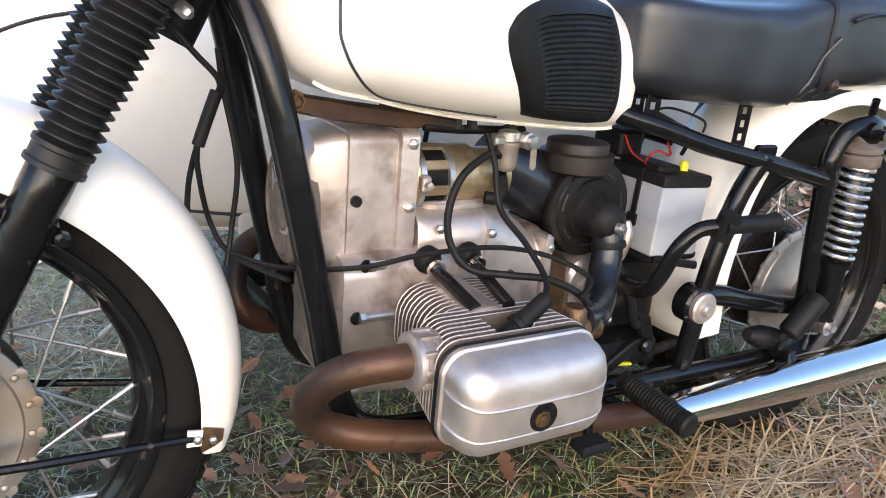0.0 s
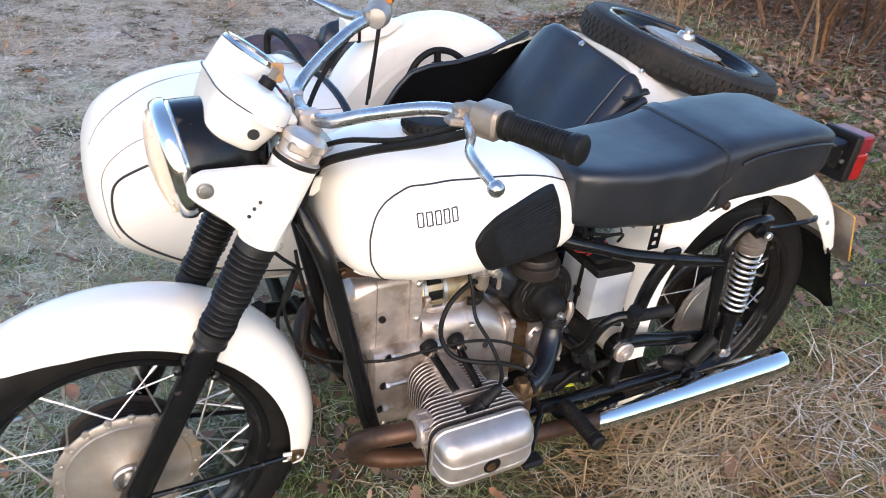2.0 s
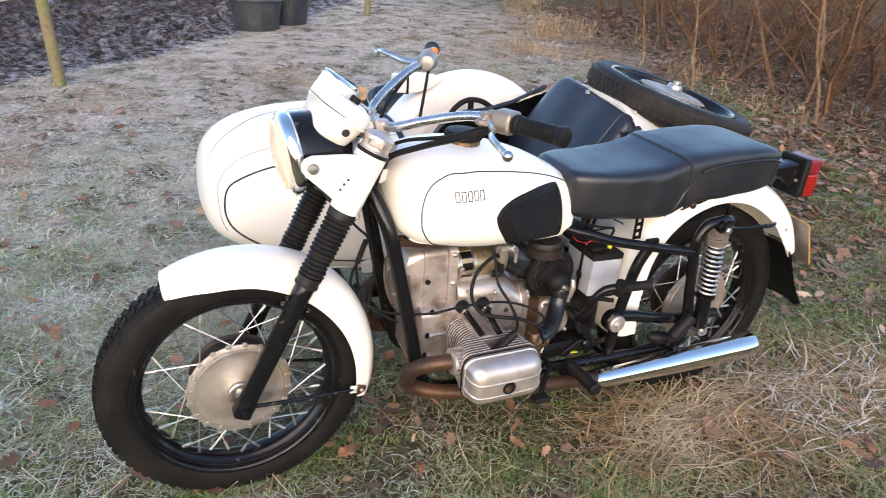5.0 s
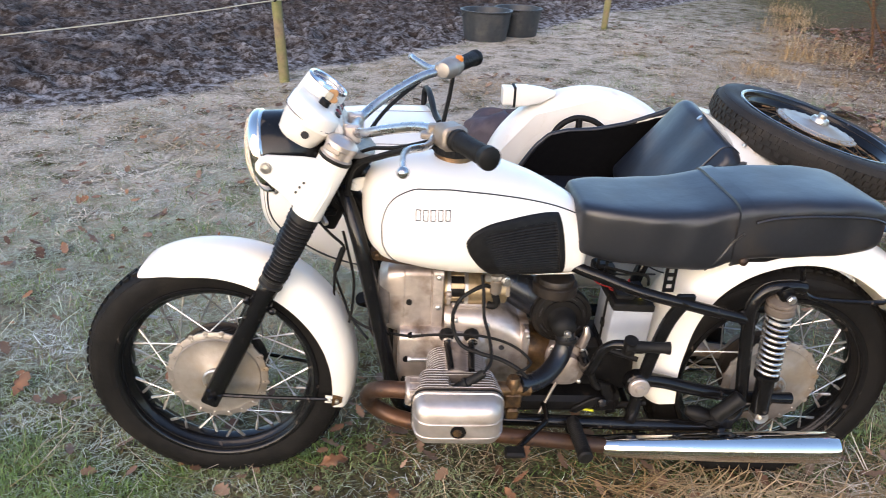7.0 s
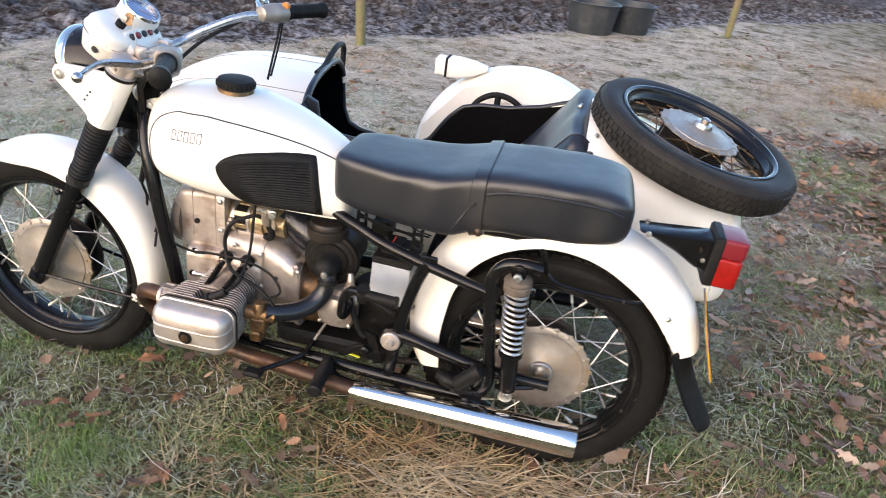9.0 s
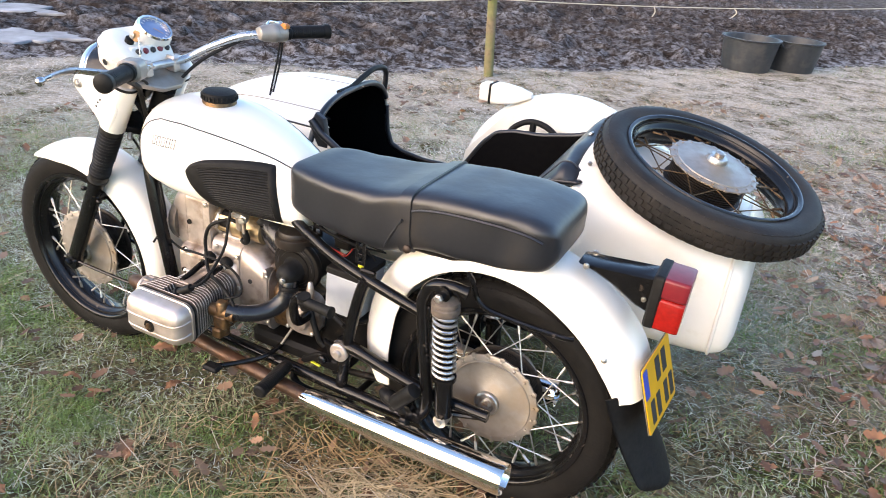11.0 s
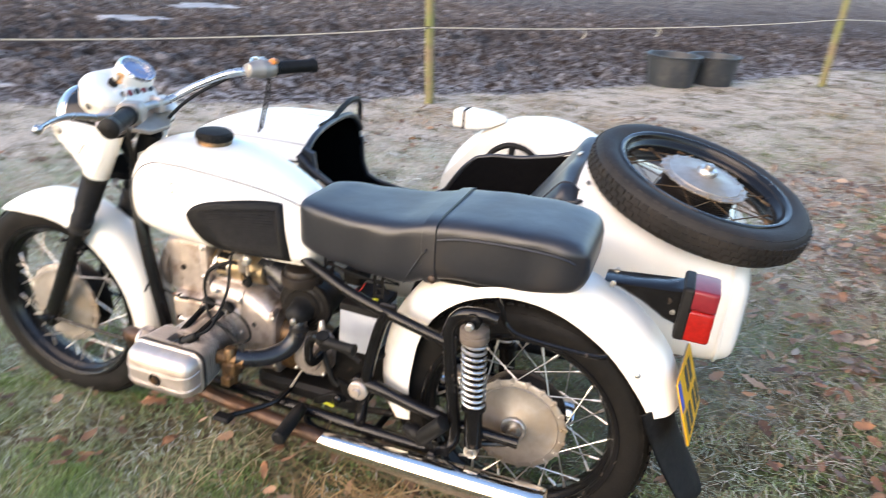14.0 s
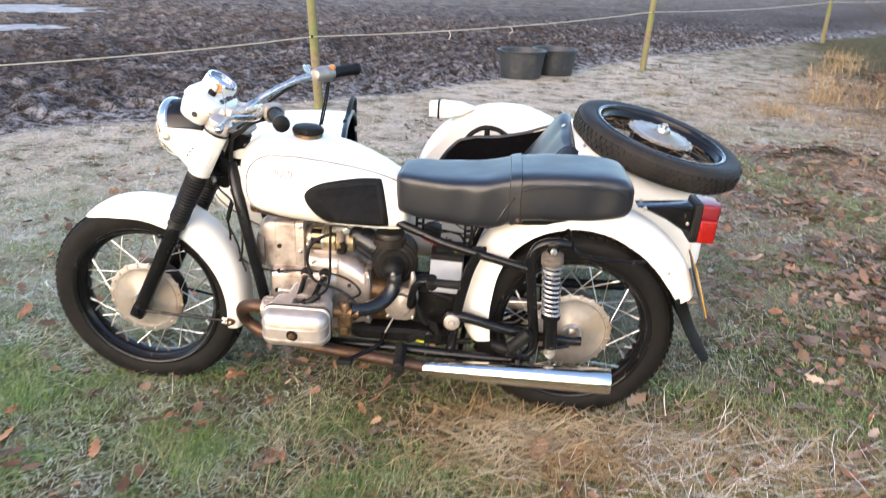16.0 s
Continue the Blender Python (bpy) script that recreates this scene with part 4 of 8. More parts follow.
# ---- frame ----
fr = part("frame", Geo().tube([fork_at(0.70, 0, -0.055), (0.45, 0, 0.86), (0.62, 0, 0.80), (0.85, 0, 0.745), (0.98, 0, 0.72)], 0.021, 14), BLACK, bike, "black tubular double-cradle frame")
down = Geo().tube([(0.335, -0.022, 0.865), (0.362, -0.062, 0.81), (0.384, -0.088, 0.74), (0.414, -0.100, 0.60), (0.443, -0.103, 0.46), (0.462, -0.104, 0.365), (0.488, -0.107, 0.295), (0.54, -0.112, 0.266), (0.66, -0.12, 0.264), (0.764, -0.128, 0.268),
                   (0.921, -0.13, 0.264), (1.077, -0.13, 0.258), (1.234, -0.13, 0.253), (1.312, -0.133, 0.256)], [0.019] * 6 + [0.017] * 8, 16, 6)
both("cradle_tube", down, BLACK, fr)
up_rail = Geo().tube([(0.72, -0.03, 0.745), (0.84, -0.055, 0.719), (0.92, -0.086, 0.694), (0.98, -0.106, 0.679), (1.06, -0.126, 0.656), (1.197, -0.145, 0.628), (1.335, -0.15, 0.597)], 0.0145, 14, 6)
both("seat_rail", up_rail, BLACK, fr)
rear_post = Geo().tube([(1.312, -0.133, 0.256), (1.352, -0.146, 0.29), (1.368, -0.15, 0.345), (1.352, -0.15, 0.47), (1.336, -0.15, 0.602), (1.338, -0.15, 0.645), (1.362, -0.152, 0.682), (1.41, -0.155, 0.694), (1.45, -0.15, 0.688)], 0.0165, 14, 6)
both("rear_post", rear_post, BLACK, fr)
stay2 = Geo().tube([(1.44, -0.14, 0.735), (1.452, -0.132, 0.71), (1.463, -0.128, 0.672), (1.488, -0.126, 0.650), (1.53, -0.121, 0.640), (1.60, -0.116, 0.633), (1.676, -0.112, 0.630), (1.70, -0.104, 0.630)], 0.0068, 8)
both("fender_stay", stay2, BLACK, fr)
mid = Geo().tube([(1.172, -0.142, 0.642), (1.145, -0.132, 0.575), (1.122, -0.13, 0.48), (1.107, -0.13, 0.39), (1.094, -0.13, 0.27)], 0.0165, 14, 6)
both("centre_post", mid, BLACK, fr)
for x, y, z in ((1.172, -0.142, 0.640), (1.335, -0.15, 0.602)):
    both("gusset", Geo().box((x, y, z), (0.045, 0.012, 0.04), Matrix(), 0.004), BLACK, fr)
arm = Geo().tube([(1.098, -0.13, 0.405), (1.16, -0.13, 0.396), (1.25, -0.128, 0.372), (1.36, -0.125, 0.350), (1.47, -0.115, 0.337), (1.525, -0.112, 0.334)], [0.02, 0.0185, 0.0175, 0.017, 0.015, 0.016], 14, 6)
both("swing_arm", arm, BLACK, fr)
boss = Geo().lathe([(0.034, 0.0), (0.034, 0.028), (0.030, 0.032), (0.018, 0.032)], axis((1.096, -0.112, 0.388), (0, -1, 0)), 24)
both("pivot_boss", boss, BLACK, fr)
nut = Geo().lathe([(0.027, 0.0), (0.027, 0.012), (0.024, 0.015), (0.012, 0.016), (0.012, 0.02), (0.009, 0.024), (0.0, 0.024)], axis((1.096, -0.14, 0.388), (0, -1, 0)), 28)
both("pivot_nut", nut, POLISH, fr, "bright swing-arm pivot nut")
for x0, y0, z0 in ((0.974, -0.078, 0.72), (1.133, -0.118, 0.70)):     # drilled hangers between seat and rail
    g = Geo()
    for k in (-1, 1):
        g.box((x0 + k * 0.0105, y0, z0), (0.008, 0.004, 0.095), Matrix(), 0.001)
    for k in range(5):
        g.box((x0, y0, z0 - 0.042 + k * 0.021), (0.014, 0.004, 0.010), Matrix(), 0.001)
    both("seat_bracket", g, BLACK, fr, "drilled black seat bracket")

# ---- shock absorbers ----
sp = []
for i in range(11 * 16 + 1):
    a = 2 * math.pi * i / 16
    t = i / (11 * 16)
    base = Vector((1.400 + 0.012 * t, -0.160, 0.632 - 0.178 * t))
    sp.append(base + Vector((0.0275 * math.cos(a), 0.0275 * math.sin(a), 0)))
coil = Geo().tube(sp, 0.0044, 8, 0)
body = Geo().lathe([(0.015, 0.0), (0.023, 0.004), (0.023, 0.11), (0.031, 0.112), (0.031, 0.122), (0.022, 0.125), (0.0215, 0.29), (0.016, 0.30)], axis((1.421, -0.158, 0.325), (-0.062, 0, 1)), 24)
collar = Geo().lathe([(0.016, 0.0), (0.032, 0.002), (0.035, 0.006), (0.035, 0.02), (0.031, 0.024), (0.035, 0.028), (0.034, 0.036), (0.02, 0.045), (0.015, 0.07)], axis((1.4015, -0.160, 0.622), (-0.062, 0, 1)), 28)
eye = Geo().lathe([(0.019, -0.018), (0.019, 0.018), (0.012, 0.02), (0.0, 0.02)], axis((1.398, -0.162, 0.682), (0, -1, 0)), 20).lathe([(0.010, 0.018), (0.010, 0.034), (0.006, 0.037), (0, 0.037)], axis((1.398, -0.162, 0.682), (0, -1, 0)), 6)
foot = Geo().lathe([(0.018, -0.02), (0.018, 0.02), (0.0, 0.021)], axis((1.421, -0.158, 0.318), (0, -1, 0)), 18).lathe([(0.009, 0.02), (0.009, 0.03), (0.0, 0.031)], axis((1.421, -0.158, 0.318), (0, -1, 0)), 6)
for s in (0, 1):
    gs = [g.mirror() if s else g for g in (body, coil, collar, eye, foot)]
    sh = part("shock_absorber", gs[0], BLACK, bike, "rear shock absorber with pale coil spring")
    part("spring", gs[1], SPRING, sh, "pale steel coil spring")
    part("collar", gs[2], DIRT_AND_SHADE, sh, "grey-brown spring collar")
    part("eye_bolt", Geo().lathe([(0.011, 0.0), (0.011, 0.007), (0.007, 0.010), (0, 0.010)], axis((1.398, -0.198 if not s else 0.198, 0.682), (0, -1 if not s else 1, 0)), 6), STEEL, sh, "bright shock bolt")
    part("top_eye", gs[3], BLACK, sh)
    part("bottom_eye", gs[4], STEEL, sh)
part("brake_arm", Geo().tube([(1.49, -0.085, 0.30), (1.44, -0.10, 0.296), (1.39, -0.12, 0.30)], 0.008, 8).box((1.475, -0.09, 0.318), (0.09, 0.012, 0.028), Matrix(), 0.003), BLACK, bike, "black rear brake arm")
part("final_drive", Geo().lathe([(0.03, 0.02), (0.075, 0.03), (0.09, 0.05), (0.09, 0.085), (0.06, 0.105), (0.03, 0.11), (0, 0.11)], axis((1.5, 0, 0.335), (0, 1, 0)), 32).tube([(1.42, 0.09, 0.345), (1.2, 0.09, 0.37)], 0.022, 14, 0), DULL, bike, "aluminium shaft-drive housing")

# ---- tail: lamp, plate, flap ----
tb = part("tail_bracket", Geo().slab([(1.662, 0.800), (1.80, 0.812), (1.845, 0.815), (1.845, 0.722), (1.805, 0.734), (1.755, 0.764), (1.70, 0.788)], 0.075, Matrix.Translation((0, 0.0, -0.012)) @ SIDE, 0.006), BLACK, bike, "black tail-lamp bracket")
for s in (-1, 1):
    part("bolt", Geo().lathe([(0.0075, 0), (0.0075, 0.005), (0.0, 0.006)], axis((1.683, s * 0.0375, 0.786), (0, s, 0)), 8), STEEL, tb)
    part("bolt", Geo().lathe([(0.006, 0), (0.006, 0.004), (0.0, 0.005)], axis((1.822, s * 0.0375, 0.745), (0, s, 0)), 8), STEEL, tb)
TL = Matrix.Translation((1.846, 0, 0.751)) @ Matrix.Rotation(radians(2), 4, "Y") @ Matrix.Rotation(radians(90), 4, "Y")
tl = part("tail_lamp", Geo().box((0, 0, 0), (0.132, 0.112, 0.026), TL, 0.005, 0.010), RUBBER, bike, "square red tail lamp in a black case")
# Upper piece in the pinker tone: sky reflection put into the lens colour.
for z0, h, mt in ((-0.0385, 0.050, PINK), (0.0255, 0.078, RED)):
    rr = [[TL @ Vector((x + z0, y, zz)) for x, y in rounded(h * k, 0.106 * k2, 0.008)] for k, k2, zz in ((1, 1, 0.010), (1, 0.99, 0.052), (0.985, 0.96, 0.061), (0.96, 0.9, 0.065))]
    part("lamp_lens", Geo().rings(rr), mt, tl, "red tail-lamp lens")
flap = Geo()
rows = []
for k in range(2):
    for i in range(31):
        t = i / 30 if k == 0 else 1 - i / 30
        x, z, w = 1.812 + 0.138 * t - 0.012 * math.sin(t * 3), 0.508 - 0.245 * t, 0.117 - 0.035 * (max(0, t - 0.85) / 0.15) ** 2
        row = []
        for j in range(15):
            u = -1 + 2 * j / 14
            row.append((x - 0.012 + 0.05 * (1 - u * u) * (1 - 0.25 * t) + (0.005 if k else 0) + 0.0012 * (i % 2), u * w, z + 0.012 * u * u * t))
        rows.append(row)
part("mud_flap", flap.rings(rows, cap=False, closed=True, open_ring=True), RUBBER, bike, "ribbed dirty rubber mud flap")
PM = Matrix(((0.09, 0.326, 0.94, 1.897), (0.995, -0.02, -0.09, -0.012), (0.03, -0.945, 0.325, 0.532), (0, 0, 0, 1)))      # x across, y down, z outwards
plate = part("number_plate", Geo().slab(rounded(0.20, 0.165, 0.008), 0.0025, PM, 0.0006), YELLOW, bike, "yellow number plate with dark bars")
part("plate_back", Geo().slab(rounded(0.202, 0.167, 0.008), 0.002, PM @ Matrix.Translation((0, 0, -0.0035)), 0.0005), DULL, plate, "dull metal plate backing")
part("blue_band", Geo().slab(rounded(0.028, 0.07, 0.002), 0.001, PM @ Matrix.Translation((-0.083, -0.04, 0.0018)), 0.0003), BLUE, plate, "blue band on the plate")
for cx, cy, w in ((0.0, -0.04, 0.03), (0.045, -0.04, 0.03), (-0.06, 0.04, 0.026), (-0.02, 0.04, 0.026), (0.035, 0.04, 0.026), (0.075, 0.04, 0.026)):
    part("character_bar", Geo().slab(rounded(w, 0.058, 0.002), 0.001, PM @ Matrix.Translation((cx, cy, 0.0018)), 0.0003), INK, plate)


# ---- engine, gearbox, exhaust ----
def case_ring(x, y0, y1, z0, z1, r=0.03, k=5):
    return [(x, (y0 + y1) / 2 + a, (z0 + z1) / 2 + b) for a, b in rounded(y1 - y0, z1 - z0, r, k)]


engine = part("crankcase", Geo().rings([case_ring(0.474, -0.085, 0.085, 0.315, 0.50, 0.03), case_ring(0.480, -0.092, 0.092, 0.305, 0.51, 0.03), case_ring(0.60, -0.094, 0.094, 0.298, 0.515, 0.03), case_ring(0.69, -0.094, 0.094, 0.300, 0.505, 0.03),
                                        case_ring(0.70, -0.088, 0.088, 0.306, 0.5, 0.03)]), ALU, bike, "stained cast aluminium flat-twin crankcase")
front = Geo().rings([case_ring(0.424, -0.042, 0.042, 0.53, 0.63, 0.04), case_ring(0.428, -0.054, 0.054, 0.508, 0.650, 0.05), case_ring(0.448, -0.061, 0.061, 0.49, 0.664, 0.03), case_ring(0.488, -0.0625, 0.0625, 0.484, 0.668, 0.016),
                     case_ring(0.489, -0.0605, 0.0605, 0.486, 0.666, 0.016), case_ring(0.4905, -0.0605, 0.0605, 0.486, 0.666, 0.016), case_ring(0.4915, -0.0635, 0.0635, 0.482, 0.669, 0.016), case_ring(0.555, -0.0645, 0.0645, 0.478, 0.670, 0.016),
                     case_ring(0.557, -0.0625, 0.0625, 0.48, 0.668, 0.016), case_ring(0.559, -0.0625, 0.0625, 0.48, 0.668, 0.016), case_ring(0.561, -0.069, 0.069, 0.473, 0.674, 0.016), case_ring(0.586, -0.070, 0.070, 0.472, 0.674, 0.016), case_ring(0.588, -0.064, 0.064, 0.48, 0.665, 0.016)])
part("timing_cover", front, ALU, engine, "warm grey aluminium timing cover with joint lines", 28)
part("front_plate", Geo().box((0.470, 0, 0.41), (0.014, 0.13, 0.15), Matrix(), 0.004, 0.03), DIRT_AND_SHADE, engine, "sooty front bearing plate")
disc = Geo().lathe([(0.076, -0.022), (0.078, -0.004), (0.076, 0.004), (0.066, 0.008), (0.064, 0.004), (0.034, 0.005), (0.032, 0.009), (0.014, 0.010), (0.0, 0.010)], axis((0.430, 0.0, 0.562), (-1, 0, 0)), 44)
disc = part("generator_disc", disc, DIRT_AND_SHADE, engine, "dirty grey ribbed round front cover")
for a in range(9):
    part("disc_rib", Geo().box((0.0, 0.049, 0.0045), (0.007, 0.022, 0.004), axis((0.430, 0.0, 0.562), (-1, 0, 0)) @ Matrix.Rotation(radians(a * 40), 4, "Z"), 0.001), DIRT_AND_SHADE, disc)
part("cover_bolt", Geo().lathe([(0.0075, 0), (0.0075, 0.006), (0.0045, 0.006), (0.004, 0.004), (0, 0.004)], axis((0.502, -0.0630, 0.581), (0, -1, 0)), 16), RUBBER, engine)
for x, z in ((0.575, 0.655), (0.578, 0.49), (0.50, 0.325), (0.575, 0.57)):
    part("case_bolt", Geo().lathe([(0.007, 0), (0.007, 0.007), (0.004, 0.009), (0, 0.009)], axis((x, -0.09 if z < 0.47 else -0.069, z), (0, -1, 0)), 6), STEEL, engine)
for x0, z, n in ((0.497, 0.431, 0.055), (0.507, 0.503, 0.018), (0.492, 0.368, 0.020)):     # long case studs with sunk nuts
    part("stud_pocket", Geo().lathe([(0.0, 0.0), (0.0085, 0.0), (0.009, 0.003), (0.006, 0.003)], axis((x0, -0.0935, z), (0.25, -1, 0)), 16), STOVE, engine)
    part("case_stud", Geo().tube([(x0 + 0.004, -0.0965, z), (x0 + 0.012, -0.0965, z)], 0.0085, 6, 0).tube([(x0 + 0.008, -0.0965, z), (x0 + 0.008 + n, -0.0965, z)], 0.0062, 12, 0), STEEL, engine, "bright case stud")
part("dynamo", Geo().lathe([(0.0, 0.0), (0.044, 0.0), (0.047, 0.004), (0.047, 0.014), (0.041, 0.016), (0.041, 0.056), (0.046, 0.058), (0.046, 0.10), (0.04, 0.102), (0.04, 0.16), (0.03, 0.165), (0, 0.165)], axis((0.588, -0.012, 0.598), (1, 0, 0)), 40), DYNAMO, engine, "oily golden-grey dynamo")
part("dynamo_window", Geo().lathe([(0.0405, 0.017), (0.0425, 0.018), (0.0425, 0.054), (0.0405, 0.055)], axis((0.588, -0.012, 0.598), (1, 0, 0)), 40), STOVE, engine, "dark opening round the dynamo")
for x in (0.602, 0.646):
    part("dynamo_strap", Geo().lathe([(0.046, -0.005), (0.0485, -0.004), (0.0485, 0.004), (0.046, 0.005)], axis((x, -0.012, 0.598), (1, 0, 0)), 40), STEEL, engine, "bright dynamo strap")
for a in range(8):
    part("dynamo_bar", Geo().box((0.0, 0.0, 0.0445), (0.036, 0.014, 0.005), Matrix.Translation((0.624, -0.012, 0.598)) @ Matrix.Rotation(radians(a * 45 + 14), 4, "X"), 0.001), DYNAMO, engine)
part("strap_lug", Geo().box((0.601, -0.062, 0.60), (0.014, 0.016, 0.022), Matrix(), 0.003).lathe([(0.005, 0), (0.005, 0.012), (0, 0.013)], axis((0.601, -0.068, 0.60), (0, -1, 0)), 8), ALU, engine)
part("engine_bracket", Geo().slab([(0.405, 0.716), (0.50, 0.703), (0.60, 0.692), (0.645, 0.684), (0.645, 0.671), (0.60, 0.676), (0.585, 0.670), (0.47, 0.682), (0.41, 0.694)], 0.03, Matrix.Translation((0, -0.042, 0)) @ SIDE, 0.003), RUST, engine, "rusty steel bracket under the tank")
part("support_bar", Geo().tube([(0.60, -0.05, 0.674), (0.66, -0.052, 0.670), (0.76, -0.05, 0.668)], 0.0065, 10, 2), STOVE, engine, "black bar under the tank")
for x in (0.648, 0.672, 0.735):
    part("bracket_nut", Geo().lathe([(0.011, 0), (0.011, 0.003), (0.008, 0.003), (0.008, 0.012), (0.004, 0.018), (0, 0.018)], axis((x, -0.052, 0.672), (0, 0, 1)), 6), BROWNED, engine)
part("bracket_bolt", Geo().lathe([(0.0135, 0), (0.0135, 0.003), (0.009, 0.003), (0.009, 0.011), (0.005, 0.014), (0, 0.014)], axis((0.421, -0.057, 0.706), (0, -1, 0)), 8), BRONZE, engine, "brassy bolt with washer")

gearbox = part("gearbox", Geo().rings([case_ring(0.592, -0.072, 0.072, 0.44, 0.56, 0.03), case_ring(0.60, -0.078, 0.078, 0.30, 0.562, 0.04), case_ring(0.70, -0.082, 0.082, 0.30, 0.562, 0.045), case_ring(0.755, -0.084, 0.084, 0.30, 0.545, 0.05),
                                       case_ring(0.79, -0.084, 0.084, 0.31, 0.518, 0.05), case_ring(0.80, -0.088, 0.088, 0.305, 0.52, 0.05), case_ring(0.812, -0.088, 0.088, 0.305, 0.52, 0.05), case_ring(0.814, -0.07, 0.07, 0.32, 0.50, 0.05)]), ALU, bike, "cast aluminium gearbox")
part("gearbox_tail", Geo().rings([case_ring(0.812, -0.07, 0.07, 0.315, 0.48, 0.05), case_ring(0.87, -0.072, 0.072, 0.32, 0.47, 0.05), case_ring(0.90, -0.066, 0.066, 0.33, 0.455, 0.05), case_ring(0.94, -0.055, 0.055, 0.345, 0.44, 0.04), case_ring(0.965, -0.03, 0.03, 0.37, 0.42, 0.02)]), BRONZE, gearbox, "oil-browned gearbox end housing")
part("gearbox_cap", Geo().lathe([(0.03, 0), (0.032, 0.012), (0.026, 0.018), (0, 0.02)], axis((0.90, -0.06, 0.415), (0.2, -1, 0)), 24).lathe([(0.022, 0), (0.022, 0.02), (0.015, 0.024), (0, 0.024)], axis((0.95, -0.05, 0.43), (0.2, -1, 0.1)), 20), ALU, gearbox)
part("gearbox_bolt", Geo().lathe([(0.007, 0), (0.007, 0.004), (0.003, 0.004), (0, 0.003)], axis((0.742, -0.0825, 0.463), (0, -1, 0)), 14), INK, gearbox)
part("inspection_ring", Geo().lathe([(0.022, 0), (0.024, 0.006), (0.02, 0.012), (0.016, 0.009), (0.0, 0.009)], axis((0.665, -0.082, 0.478), (0, -1, 0)), 24), ALU, gearbox)
part("gearbox_rib", Geo().box((0.802, -0.075, 0.47), (0.016, 0.036, 0.10), Matrix(), 0.005), ALU, gearbox)
part("gearbox_seam", Geo().rings([case_ring(x, -a, a, 0.302 - b, 0.556 + b, 0.045) for x, a, b in ((0.694, 0.0825, 0.0), (0.695, 0.0865, 0.004), (0.703, 0.0865, 0.004), (0.704, 0.0825, 0.0))]), ALU, gearbox, "raised joint flange")
for x, z in ((0.70, 0.53), (0.70, 0.43), (0.806, 0.50), (0.806, 0.35), (0.62, 0.54)):
    part("gearbox_bolt", Geo().lathe([(0.007, 0), (0.007, 0.006), (0.004, 0.008), (0, 0.008)], axis((x, -0.079 if x < 0.65 else -0.086, z), (0, -1, 0)), 6), STEEL, gearbox)
part("gearbox_lid", Geo().box((0.66, 0, 0.563), (0.11, 0.11, 0.014), Matrix(), 0.004), ALU, gearbox)


def fin_plate(cx, cz, w, h, r, y, t=0.0024):
    return Geo().slab([(cx + a, cz + b) for a, b in rounded(w, h, r, 5)], t, Matrix.Translation((0, y, 0)) @ SIDE, 0.0007)


def head_fin(cx, cz, w, h, r, y):
    """A head fin with a bay cut out of its top for the plug."""
    o = rounded(w, h, r, 5)
    bay = [(0.032, h / 2), (0.024, h / 2 - 0.020), (-0.016, h / 2 - 0.020), (-0.024, h / 2)]
    return Geo().slab([(cx + a, cz + b) for a, b in o[:6] + bay + o[6:]], 0.0030, Matrix.Translation((0, y, 0)) @ SIDE, 0.0007)


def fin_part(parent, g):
    """A fin with bright worn edges; its sooty faces also carry painted gap shade."""
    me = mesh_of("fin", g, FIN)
    me.materials.append(DIRT_AND_SHADE)
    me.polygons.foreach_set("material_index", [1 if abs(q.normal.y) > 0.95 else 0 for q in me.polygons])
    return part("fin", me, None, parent)


